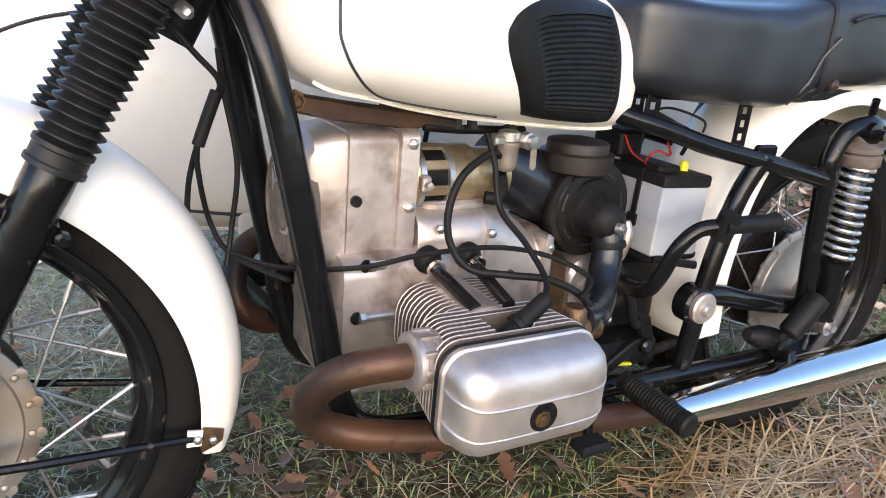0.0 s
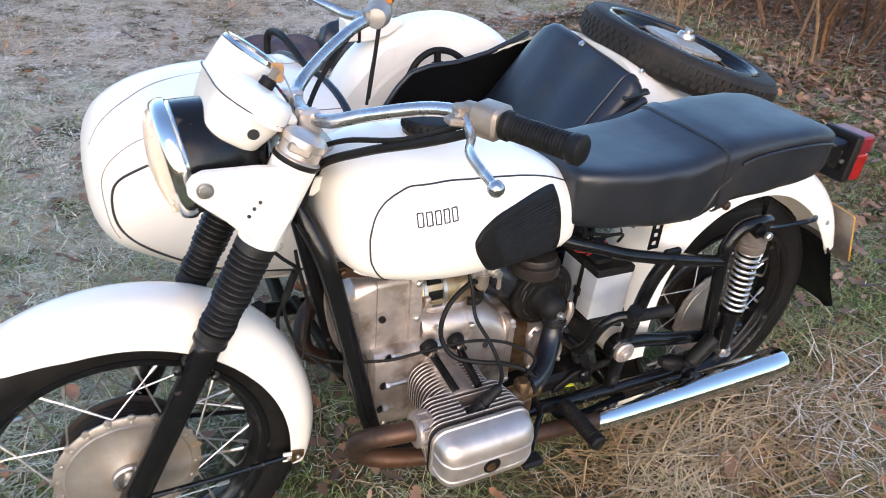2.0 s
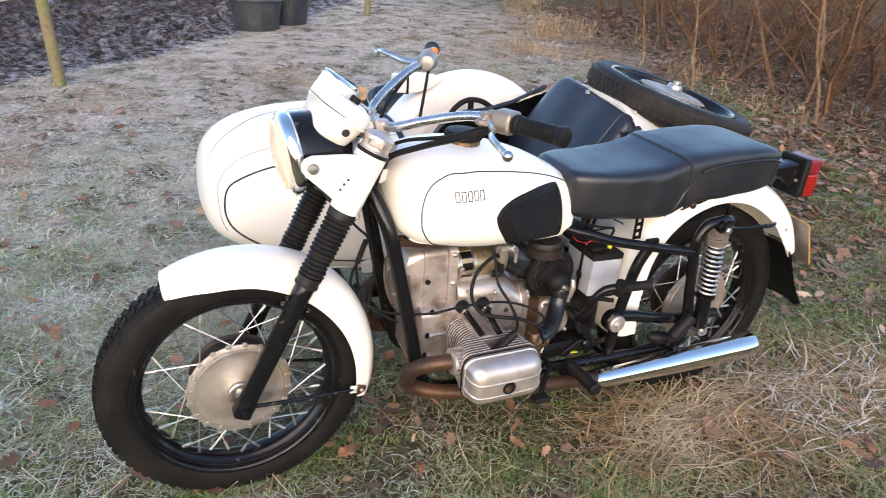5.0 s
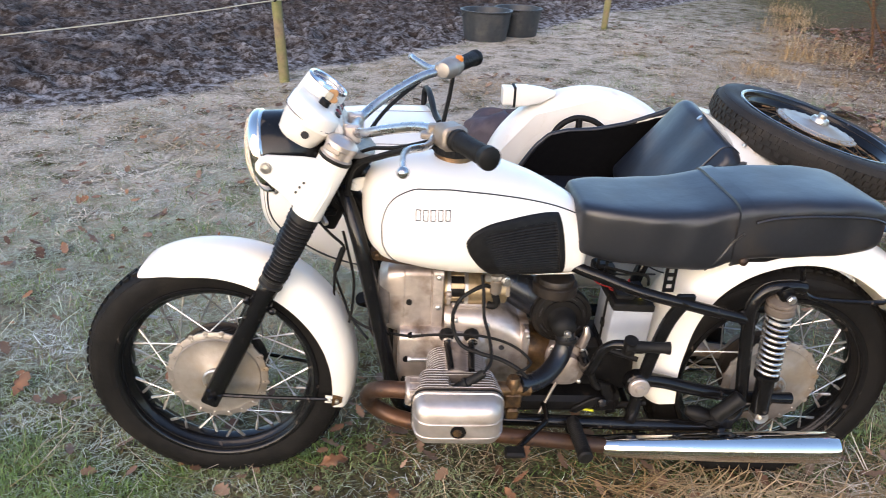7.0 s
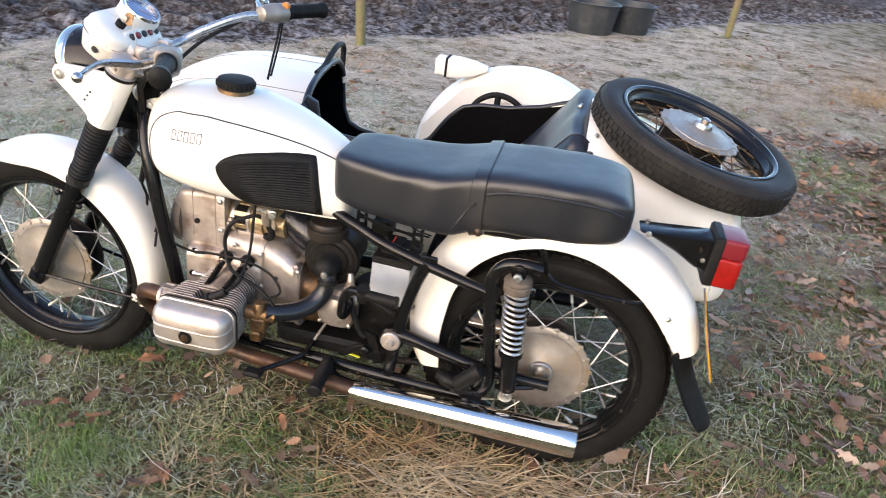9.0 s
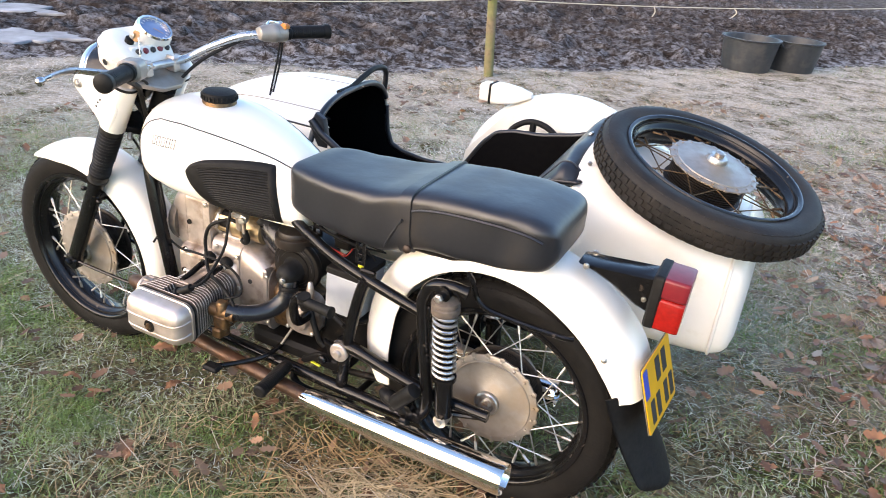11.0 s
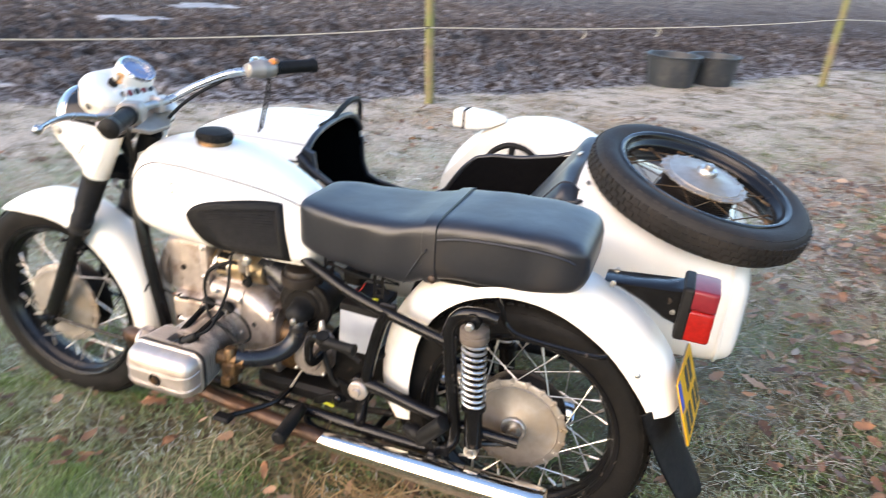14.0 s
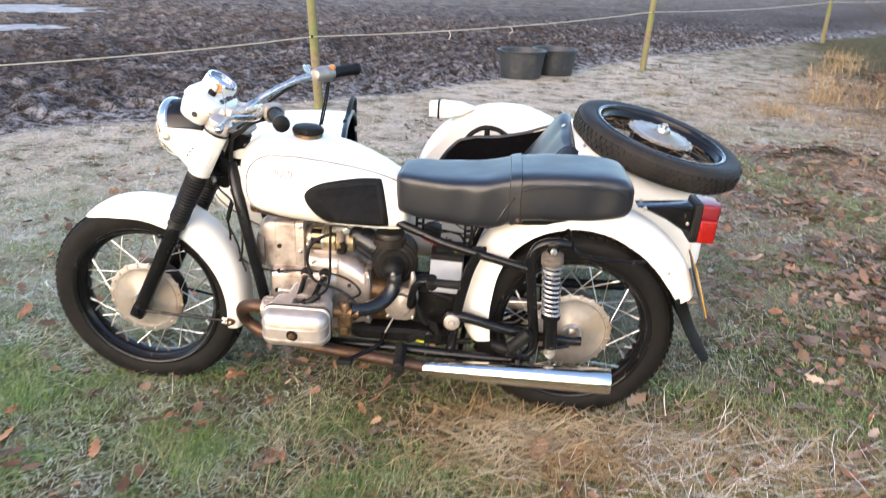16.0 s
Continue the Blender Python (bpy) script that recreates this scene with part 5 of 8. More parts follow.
def cylinder(mirror):
    def fix(g):
        return g.mirror() if mirror else g
    side = "far" if mirror else "near"
    CX, CZ = 0.620, 0.430
    cyl = part("cylinder", fix(Geo().lathe([(0.052, 0.085), (0.052, 0.215)], axis((CX, 0, CZ), (0, -1, 0)), 32)), ALU, bike, "finned aluminium cylinder")
    for i in range(10):
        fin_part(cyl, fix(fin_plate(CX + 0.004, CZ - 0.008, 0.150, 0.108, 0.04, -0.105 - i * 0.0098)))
    part("cylinder_head", fix(Geo().box((CX, CZ - 0.010, 0.242), (0.115, 0.060, 0.085), SIDE, 0.008)), ALU, cyl, "finned cylinder head")
    for i in range(8):
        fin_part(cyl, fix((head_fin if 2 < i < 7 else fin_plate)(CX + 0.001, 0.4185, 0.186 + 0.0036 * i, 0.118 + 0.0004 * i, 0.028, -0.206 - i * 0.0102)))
    plate_g = Geo().slab([(CX + a, 0.4155 + b) for a, b in rounded(0.218, 0.124, 0.032, 6)], 0.005, Matrix.Translation((0, -0.287, 0)) @ SIDE, 0.0015)
    part("gasket", fix(plate_g), STOVE, cyl)
    rr = []
    for y, w, h, r, dz in ((-0.2895, 0.212, 0.121, 0.030, 0.0), (-0.297, 0.213, 0.122, 0.030, 0.0), (-0.299, 0.207, 0.116, 0.028, 0.0), (-0.318, 0.203, 0.113, 0.028, 0.0), (-0.329, 0.197, 0.108, 0.027, -0.001), (-0.337, 0.187, 0.100, 0.026, -0.002), (-0.343, 0.173, 0.088, 0.024, -0.003), (-0.3465, 0.15, 0.068, 0.02, -0.004), (-0.348, 0.10, 0.04, 0.012, -0.005)):
        rr.append([(CX + a, y, 0.4155 + dz + b) for a, b in rounded(w, h, r, 8)])
    cover = part("rocker_cover", fix(Geo().rings(rr)), POLISH, cyl, "polished domed rocker cover", 30)
    for zc, ys in ((0.424, -0.3475), (0.385, -0.345)):
        part("cover_rib", fix(Geo().tube([(CX - 0.104, -0.302, zc + 0.010), (CX - 0.102, -0.318, zc + 0.007), (CX - 0.094, -0.335, zc + 0.004), (CX - 0.072, ys, zc + 0.001), (CX, ys - 0.001, zc), (CX + 0.07, ys, zc + 0.001), (CX + 0.094, -0.335, zc + 0.004), (CX + 0.102, -0.318, zc + 0.007), (CX + 0.104, -0.302, zc + 0.010)], 0.0022, 8, 6)), POLISH, cover)
    part("cover_plug", fix(Geo().lathe([(0.0, 0.0008), (0.0165, 0.0008), (0.018, 0.0012), (0.0185, 0.0002)], axis((0.619, -0.3484, 0.405), (0, -1, 0)), 28)), STOVE, cover, "dark sunk plug well")
    part("plug_bolt", fix(Geo().lathe([(0.0105, 0.0), (0.0105, 0.002), (0.0075, 0.0025), (0.0075, 0.005), (0, 0.006)], axis((0.617, -0.3488, 0.403), (0, -1, 0)), 8)), BRONZE, cover, "rusty plug bolt")
    for xa, xb in ((0.598, 0.606), (0.661, 0.655)):
        t = part("pushrod_tube", fix(Geo().tube([(xa, -0.098, 0.500), (xb, -0.210, 0.478)], 0.0085, 12, 0)), BLACK, cyl, "black pushrod tube")
        part("pushrod_seal", fix(Geo().lathe([(0.012, 0.0), (0.019, 0.004), (0.0205, 0.012), (0.017, 0.02), (0.0125, 0.024), (0.0125, 0.034)], axis((xa, -0.08, 0.504), (0.06, -1, -0.24)), 22)), RUBBER, t, "black rubber pushrod seal")
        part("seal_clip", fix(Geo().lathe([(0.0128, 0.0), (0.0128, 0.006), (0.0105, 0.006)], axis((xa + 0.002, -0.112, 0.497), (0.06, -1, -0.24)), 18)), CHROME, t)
    part("spark_plug_cap", fix(Geo().tube([(0.612, -0.258, 0.444), (0.622, -0.257, 0.459), (0.641, -0.255, 0.473), (0.661, -0.252, 0.486), (0.680, -0.25, 0.499)], [0.0155, 0.0145, 0.012, 0.0115, 0.0105], 14, 4).lathe([(0.0165, 0), (0.0165, 0.007), (0.013, 0.009)], axis((0.636, -0.2555, 0.469), (0.8, 0.0, 0.55)), 16)), RUBBER, cyl, "black spark plug cap")
    part("spark_lead", fix(Geo().tube([(0.678, -0.25, 0.498), (0.699, -0.22, 0.512), (0.698, -0.17, 0.543), (0.687, -0.12, 0.576), (0.684, -0.10, 0.633), (0.68, -0.08, 0.67)], 0.0042, 8)), RUBBER, cyl, "black ignition lead")
    nut = Geo().lathe([(0.026, 0.0), (0.034, 0.002), (0.034, 0.008), (0.0315, 0.010), (0.0315, 0.024), (0.034, 0.026), (0.034, 0.034), (0.029, 0.037), (0.022, 0.037)], axis((0.534, -0.245, 0.442), (-1, 0, 0.02)), 30)
    port_nut = part("exhaust_nut", fix(nut), ALU, cyl, "ringed exhaust port nut")
    for q in range(10):
        part("nut_lug", fix(Geo().box((0.0325 * math.cos(q * 0.6283), 0.0325 * math.sin(q * 0.6283), 0.017), (0.007, 0.007, 0.024), axis((0.534, -0.245, 0.442), (-1, 0, 0.02)), 0.001)), ALU, port_nut)
    pipe = Geo().tube([(0.54, -0.245, 0.443), (0.49, -0.243, 0.443), (0.450, -0.232, 0.437), (0.420, -0.210, 0.417), (0.405, -0.186, 0.382), (0.412, -0.170, 0.347), (0.442, -0.170, 0.322), (0.50, -0.182, 0.306), (0.62, -0.195, 0.288), (0.76, -0.197, 0.270), (0.88, -0.195, 0.255), (1.03, -0.192, 0.236)],
                      0.0205, 18, 7)
    ex = part("exhaust_pipe", fix(pipe), RUST, bike, "rust-brown bent exhaust pipe")
    carb = part("carburettor", fix(Geo().box((0.757, -0.214, 0.405), (0.044, 0.046, 0.044), Matrix(), 0.006).lathe([(0.017, 0.0), (0.017, 0.042), (0.013, 0.048), (0, 0.048)], axis((0.757, -0.218, 0.418), (0, 0, 1)), 20)
                                   .lathe([(0.014, 0.0), (0.018, 0.005), (0.018, 0.022), (0.011, 0.027), (0, 0.027)], axis((0.757, -0.218, 0.385), (0, 0, -1)), 20).tube([(0.72, -0.218, 0.43), (0.80, -0.212, 0.43)], 0.019, 18, 0)), BRONZE, bike, "oily bronze carburettor")
    part("float_bowl", fix(Geo().box((0.757, -0.236, 0.376), (0.03, 0.026, 0.03), Matrix(), 0.005)), BRONZE, carb)
    elbow = part("intake_elbow", fix(Geo().tube([(0.772, -0.213, 0.440), (0.80, -0.200, 0.435), (0.838, -0.172, 0.434), (0.868, -0.142, 0.444), (0.889, -0.121, 0.466), (0.898, -0.112, 0.493), (0.898, -0.105, 0.520), (0.893, -0.088, 0.545)], [0.0235, 0.0235, 0.024, 0.0245, 0.0245, 0.0235, 0.025, 0.028], 20, 7)), TRUNK, bike, "black rubber intake elbow")
    part("hose_clip", fix(Geo().lathe([(0.0262, -0.005), (0.0275, 0.0), (0.0262, 0.005)], axis((0.9005, -0.109, 0.504), (0.05, -0.2, -0.97)), 24)), RUBBER, elbow, "black hose clip")
    return ex


cylinder(False)
cylinder(True)
muf = Geo().lathe([(0.0215, -0.012), (0.0235, -0.010), (0.0245, 0.0), (0.027, 0.012), (0.0285, 0.03), (0.038, 0.30), (0.0415, 0.55), (0.0415, 0.592), (0.0395, 0.599), (0.036, 0.594), (0.033, 0.50), (0.012, 0.49), (0, 0.49)], axis((1.022, -0.192, 0.234), (1, -0.016, 0.018)), 36)
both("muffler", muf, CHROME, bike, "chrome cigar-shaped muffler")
part("muffler_bracket", Geo().box((1.32, -0.17, 0.262), (0.02, 0.03, 0.05), Matrix(), 0.003), BLACK, bike)

air = part("air_filter", Geo().lathe([(0, -0.10), (0.062, -0.10), (0.066, 0.0), (0.073, 0.008), (0.0775, 0.014), (0.0775, 0.026), (0.075, 0.030), (0.066, 0.0315), (0.064, 0.034), (0.050, 0.036), (0.048, 0.040), (0.0, 0.041)],
                                       axis((0.892, -0.036, 0.549), (0.0, -1, 0)), 56), FILTER, bike, "dull black round air filter")
for q in range(7):
    part("filter_slot", Geo().tube([(0.892 + 0.0575 * math.cos(radians(q * 51 + b)), -0.0711, 0.549 + 0.0575 * math.sin(radians(q * 51 + b))) for b in (0, 9, 18, 27)], 0.0016, 5, 2), INK, air)
part("filter_dome", Geo().lathe([(0.040, 0.0), (0.036, 0.006), (0.033, 0.014), (0.032, 0.034), (0.027, 0.047), (0.016, 0.056), (0.0, 0.058)], axis((0.892, -0.072, 0.543), (0.0, -1, -0.08)), 36), RUBBER, air, "black rubber filter dome")
part("dome_bolt", Geo().lathe([(0.009, 0), (0.009, 0.008), (0.006, 0.008), (0.006, 0.014), (0, 0.015)], axis((0.895, -0.128, 0.536), (0.4, -1, 0.0)), 12), STEEL, air)
part("filter_lid", Geo().lathe([(0.05, -0.012), (0.056, -0.008), (0.057, 0.0), (0.057, 0.017), (0.055, 0.019), (0.048, 0.020), (0.048, 0.032), (0.046, 0.035), (0.03, 0.038), (0, 0.038)], axis((0.872, -0.040, 0.616), (0, 0, 1)), 40), BROWNED, air, "browned black filter lid under the tank")
part("intake_trunk", Geo().tube([(0.735, 0.005, 0.628), (0.77, 0.0, 0.605), (0.81, -0.002, 0.582), (0.845, 0.0, 0.562)], [0.042, 0.047, 0.052, 0.052], 22, 4), TRUNK, air, "glossy black intake trunk")

part("fuel_hose", Geo().tube([(0.700, -0.085, 0.640), (0.681, -0.092, 0.645), (0.631, -0.11, 0.622), (0.611, -0.115, 0.579), (0.614, -0.12, 0.534), (0.635, -0.14, 0.503), (0.678, -0.17, 0.5), (0.728, -0.19, 0.496), (0.777, -0.205, 0.472), (0.800, -0.213, 0.436), (0.785, -0.216, 0.405)], 0.0052, 10), RUBBER, engine, "black fuel hose")
part("fuel_hose", Geo().tube([(0.715, -0.07, 0.612), (0.722, -0.068, 0.588), (0.715, -0.066, 0.575), (0.700, -0.06, 0.575)], 0.0095, 10), RUBBER, engine)
part("throttle_cable", Geo().tube([(0.352, -0.03, 0.513), (0.39, -0.058, 0.503), (0.44, -0.077, 0.499), (0.505, -0.105, 0.506), (0.576, -0.122, 0.522), (0.68, -0.13, 0.525), (0.757, -0.15, 0.512), (0.80, -0.19, 0.49), (0.765, -0.215, 0.475)], 0.0035, 8), RUBBER, engine, "thin black cable")
for pts, rad in (([(0.285, -0.055, 0.79), (0.292, -0.05, 0.777), (0.312, -0.05, 0.754), (0.338, -0.045, 0.725), (0.334, -0.035, 0.70), (0.316, -0.03, 0.651), (0.309, 0.0, 0.593), (0.309, 0.0, 0.538), (0.33, 0.02, 0.48)], 0.0036),
                 ([(0.316, -0.03, 0.651), (0.317, -0.02, 0.618), (0.333, 0.0, 0.548), (0.353, -0.03, 0.511), (0.40, -0.115, 0.503)], 0.0034), ([(0.338, -0.04, 0.76), (0.346, -0.03, 0.713), (0.361, -0.03, 0.626), (0.356, -0.02, 0.545), (0.347, -0.03, 0.497)], 0.0036)):
    part("control_cable", Geo().tube(pts, rad, 8), RUBBER, bike, "black control cable beside the frame")
part("cable_sleeve", Geo().tube([(0.337, -0.036, 0.712), (0.326, -0.033, 0.68), (0.316, -0.03, 0.649)], 0.0075, 10, 3), RUBBER, bike, "rubber cable sleeve")

# ---- pedals, pegs, stand, battery ----
peg = Geo().lathe([(0.010, 0), (0.0165, 0.004), (0.0165, 0.018), (0.0185, 0.02)] + [q for i in range(16) for q in ((0.0187, 0.0235 + i * 0.006), (0.0187, 0.0272 + i * 0.006), (0.0179, 0.028 + i * 0.006))] + [(0.0195, 0.124), (0.0195, 0.136), (0.015, 0.14), (0, 0.141)],
                  axis((0.932, -0.155, 0.290), (0.06, -1, -0.055)), 20)
both("foot_peg", peg, RUBBER, bike, "ribbed black rubber foot peg")
part("gear_pedal", Geo().tube([(0.865, -0.10, 0.30), (0.862, -0.165, 0.298), (0.83, -0.20, 0.288), (0.79, -0.245, 0.285), (0.77, -0.272, 0.288)], 0.0075, 10), BLACK, bike, "black gear pedal")
part("pedal_rubber", Geo().box((0.767, -0.278, 0.287), (0.05, 0.035, 0.016), Matrix(), 0.005), RUBBER, bike)
kick = part("kick_starter", Geo().tube([(0.955, -0.085, 0.43), (0.958, -0.14, 0.435), (0.962, -0.165, 0.465), (0.972, -0.18, 0.515), (0.995, -0.192, 0.545), (1.03, -0.205, 0.553)], [0.015, 0.015, 0.013, 0.012, 0.012, 0.012], 12, 6), BLACK, bike, "black kick starter with rubber pedal")
part("kick_pedal", Geo().lathe([(0.0, -0.004), (0.015, -0.003), (0.015, 0.01), (0.0135, 0.012), (0.0135, 0.09), (0.0155, 0.094), (0.0155, 0.10), (0, 0.102)], axis((1.022, -0.213, 0.556), (1, -0.12, 0.03)), 18).lathe([(0.017, -0.02), (0.017, 0.02)], axis((1.03, -0.209, 0.554), (0, -0.3, 1)), 16), RUBBER, kick, "rubber kick pedal")
rp = Geo().lathe([(0.0, -0.046), (0.012, -0.045), (0.0195, -0.041), (0.021, -0.034), (0.0205, -0.012), (0.0212, 0.0), (0.0205, 0.012), (0.0212, 0.036), (0.0195, 0.043), (0.012, 0.046), (0.0, 0.047)], axis((1.320, -0.185, 0.358), (0.65, -0.04, 0.76)), 24)
both("passenger_peg", rp, RUBBER, bike, "black rubber folded passenger peg")
both("peg_arm", Geo().tube([(1.232, -0.145, 0.318), (1.258, -0.152, 0.312), (1.290, -0.158, 0.306), (1.318, -0.156, 0.290)], [0.012, 0.022, 0.020, 0.014], 14, 5).lathe([(0.009, 0), (0.009, 0.006), (0.0, 0.007)], axis((1.285, -0.175, 0.302), (0, -1, 0)), 8)
     .tube([(1.288, -0.165, 0.305), (1.300, -0.178, 0.33)], 0.011, 10, 0), STOVE, bike, "black cast peg arm")
part("peg_mount", Geo().lathe([(0.022, 0), (0.022, 0.02), (0.012, 0.024), (0, 0.024)], axis((1.315, -0.145, 0.292), (0, -1, 0)), 16).box((1.33, -0.155, 0.283), (0.06, 0.016, 0.03), Matrix(), 0.003), BLACK, bike)
part("centre_stand", Geo().tube([(0.93, -0.11, 0.262), (0.94, -0.14, 0.235), (1.0, -0.15, 0.222), (1.14, -0.14, 0.226)], 0.011, 10).tube([(0.985, -0.10, 0.30), (1.05, -0.06, 0.262), (1.16, -0.05, 0.268)], 0.010, 10)
     .tube([(0.93, 0.11, 0.262), (0.94, 0.14, 0.235), (1.14, 0.14, 0.226)], 0.011, 10).tube([(1.12, -0.14, 0.226), (1.13, 0.14, 0.226)], 0.010, 10), STOVE, bike, "folded black centre stand")
part("kick_housing", Geo().rings([[(0.915 + dx + a, y, 0.405 + b) for a, b in rounded(w, h, r, 5)] for y, w, h, r, dx in ((-0.03, 0.11, 0.13, 0.04, 0), (-0.070, 0.11, 0.13, 0.04, 0), (-0.078, 0.10, 0.12, 0.04, 0), (-0.080, 0.07, 0.085, 0.03, 0.0), (-0.098, 0.065, 0.08, 0.03, 0.0), (-0.102, 0.05, 0.06, 0.025, 0.0))]), ALU, gearbox, "cast aluminium kick-starter housing")
for x, z in ((0.875, 0.455), (0.955, 0.455), (0.872, 0.357), (0.957, 0.357)):
    part("housing_bolt", Geo().lathe([(0.006, 0), (0.006, 0.006), (0.003, 0.008), (0, 0.008)], axis((x, -0.077, z), (0, -1, 0)), 6), STEEL, gearbox)
part("speedo_drive", Geo().tube([(0.95, -0.08, 0.47), (0.957, -0.088, 0.505), (0.955, -0.085, 0.53)], [0.013, 0.011, 0.006], 12, 4), ALU, gearbox)
part("stand_spring", Geo().tube([(0.85, -0.115, 0.27), (0.875, -0.10, 0.32), (0.895, -0.09, 0.36)], 0.004, 8, 4), DULL, bike)
part("yellow_tag", Geo().box((0.975, -0.1, 0.283), (0.056, 0.014, 0.005), Matrix.Translation((0.975, -0.1, 0.283)) @ Matrix.Rotation(radians(9), 4, "Y") @ Matrix.Translation((-0.975, 0.1, -0.283)), 0.002), LIME, bike, "yellow plastic tie tag")
BM = Matrix.Translation((1.08, -0.028, 0)) @ Matrix.Rotation(radians(2), 4, "Y")
batt = part("battery", Geo().box((-0.034, 0, 0.522), (0.105, 0.132, 0.116), BM, 0.003, 0.004), CLEAR, bike, "milky plastic battery with black lid")
part("battery_lid", Geo().box((-0.034, 0, 0.590), (0.108, 0.135, 0.020), BM, 0.003, 0.005).box((-0.05, 0.01, 0.604), (0.05, 0.1, 0.012), BM, 0.003), RUBBER, batt)
part("battery_strap", Geo().box((-0.0885, -0.012, 0.53), (0.003, 0.011, 0.145), BM, 0.001).box((-0.0895, -0.012, 0.515), (0.006, 0.02, 0.02), BM, 0.001), RUBBER, batt, "black battery strap")
part("terminal_cap", Geo().lathe([(0.008, 0), (0.008, 0.014), (0.005, 0.018), (0, 0.018)], axis((1.095, -0.052, 0.598), (0, 0, 1)), 12), LIME, batt)
part("battery_wire", Geo().tube([(1.03, -0.03, 0.606), (1.01, -0.05, 0.622), (1.02, -0.062, 0.636), (1.05, -0.06, 0.628), (1.06, -0.04, 0.645)], 0.0019, 6).tube([(1.04, -0.02, 0.606), (0.985, -0.04, 0.63), (0.955, -0.05, 0.66)], 0.0017, 6), REDWIRE, batt, "red battery wire")
part("loom", Geo().tube([(1.12, -0.02, 0.62), (1.10, -0.05, 0.66), (1.04, -0.07, 0.68), (0.98, -0.08, 0.70)], 0.004, 6).tube([(1.14, 0.0, 0.64), (1.08, -0.06, 0.67), (1.02, -0.05, 0.665), (0.96, -0.06, 0.70)], 0.0025, 6)
     .tube([(1.15, -0.03, 0.66), (1.11, -0.06, 0.685), (1.06, -0.03, 0.70), (1.0, -0.04, 0.69)], 0.0022, 6), RUBBER, bike, "loose black wires")
part("battery_tray", Geo().box((1.07, -0.02, 0.459), (0.13, 0.145, 0.012), Matrix(), 0.003).tube([(1.02, -0.09, 0.462), (1.09, -0.12, 0.455)], 0.007, 8, 0), STOVE, bike)
part("rectifier_box", Geo().box((1.008, 0.02, 0.638), (0.055, 0.07, 0.045), Matrix(), 0.006), STOVE, bike, "black rectifier box")
# Bars and block added to fill the dark gap below the gearbox.
part("stand_mount", Geo().tube([(0.80, -0.07, 0.30), (0.86, -0.075, 0.292), (0.96, -0.075, 0.288), (1.04, -0.07, 0.294)], 0.02, 12).tube([(0.80, 0.05, 0.30), (1.04, 0.05, 0.294)], 0.02, 12, 0).box((0.91, 0.0, 0.292), (0.34, 0.20, 0.05), Matrix(), 0.012), STOVE, bike, "oil-blackened bars and filler block standing in for clutter under the gearbox")
# Added block: hides the grass and stands in for the shaded depth here.
part("shaft_cover", Geo().box((1.03, 0.03, 0.37), (0.20, 0.13, 0.17), Matrix(), 0.02, 0.05), STOVE, bike, "added black box filling the gap behind the gearbox")
lever = part("stand_lever", Geo().slab([(0.938, 0.277), (0.944, 0.292), (0.985, 0.318), (1.003, 0.326), (1.026, 0.324), (1.038, 0.308), (1.022, 0.300), (0.985, 0.293), (0.955, 0.274)], 0.012, Matrix.Translation((0, -0.104, 0)) @ SIDE, 0.003), STOVE, bike, "oily black stand lever behind the gearbox")
part("lever_pivot", Geo().lathe([(0.013, 0.0), (0.013, 0.008), (0.008, 0.012), (0, 0.012)], axis((1.018, -0.110, 0.314), (0, -1, 0)), 14), BLACK, lever)
part("stand_bracket", Geo().slab([(1.006, 0.366), (1.040, 0.356), (1.062, 0.300), (1.066, 0.268), (1.040, 0.260), (1.030, 0.300)], 0.016, Matrix.Translation((0, -0.088, 0)) @ SIDE, 0.004), STOVE, bike, "black cast stand bracket")
part("breather_hose", Geo().tube([(0.955, -0.082, 0.452), (0.968, -0.094, 0.425), (0.985, -0.097, 0.385), (0.996, -0.096, 0.358), (1.01, -0.092, 0.345)], 0.0085, 10, 5), RUBBER, bike, "short black breather hose")


# ---- sidecar on the far side of the machine ----
car = thing("sidecar", "cream white boat-shaped sidecar with black cockpit trim and spare wheel", "sidecar")
# x, left y, right y, bottom z, top z
HULL = [(0.005, 0.62, 0.78, 0.565, 0.655), (0.012, 0.57, 0.83, 0.535, 0.70), (0.03, 0.515, 0.885, 0.503, 0.742), (0.06, 0.47, 0.925, 0.475, 0.778), (0.11, 0.432, 0.96, 0.45, 0.81), (0.19, 0.405, 0.985, 0.42, 0.838), (0.30, 0.385, 1.0, 0.395, 0.855),
        (0.45, 0.375, 1.005, 0.377, 0.862), (0.62, 0.37, 1.008, 0.365, 0.864), (0.90, 0.37, 1.01, 0.355, 0.866), (1.20, 0.372, 1.02, 0.35, 0.880), (1.42, 0.378, 1.04, 0.345, 0.888), (1.50, 0.382, 1.045, 0.345, 0.886), (1.65, 0.39, 1.05, 0.348, 0.842), (1.80, 0.398, 1.05, 0.35, 0.79),
        (1.90, 0.405, 1.05, 0.352, 0.752), (1.97, 0.412, 1.042, 0.358, 0.72), (2.005, 0.425, 1.03, 0.368, 0.69), (2.022, 0.445, 1.01, 0.382, 0.665), (2.032, 0.49, 0.965, 0.41, 0.63)]
HX = [q[0] for q in HULL]
C0, C1 = 0.61, 1.50                                          # cockpit, fore and aft


def hull_dims(x):
    return [smooth_at(x, HX, [q[k] for q in HULL]) for k in (1, 2, 3, 4)]


def rim_left(x):
    return float(np.interp(x, [0.60, 0.66, 0.74, 1.0, 1.3, 1.42, 1.50], [0.84, 0.78, 0.735, 0.72, 0.73, 0.765, 0.80]))


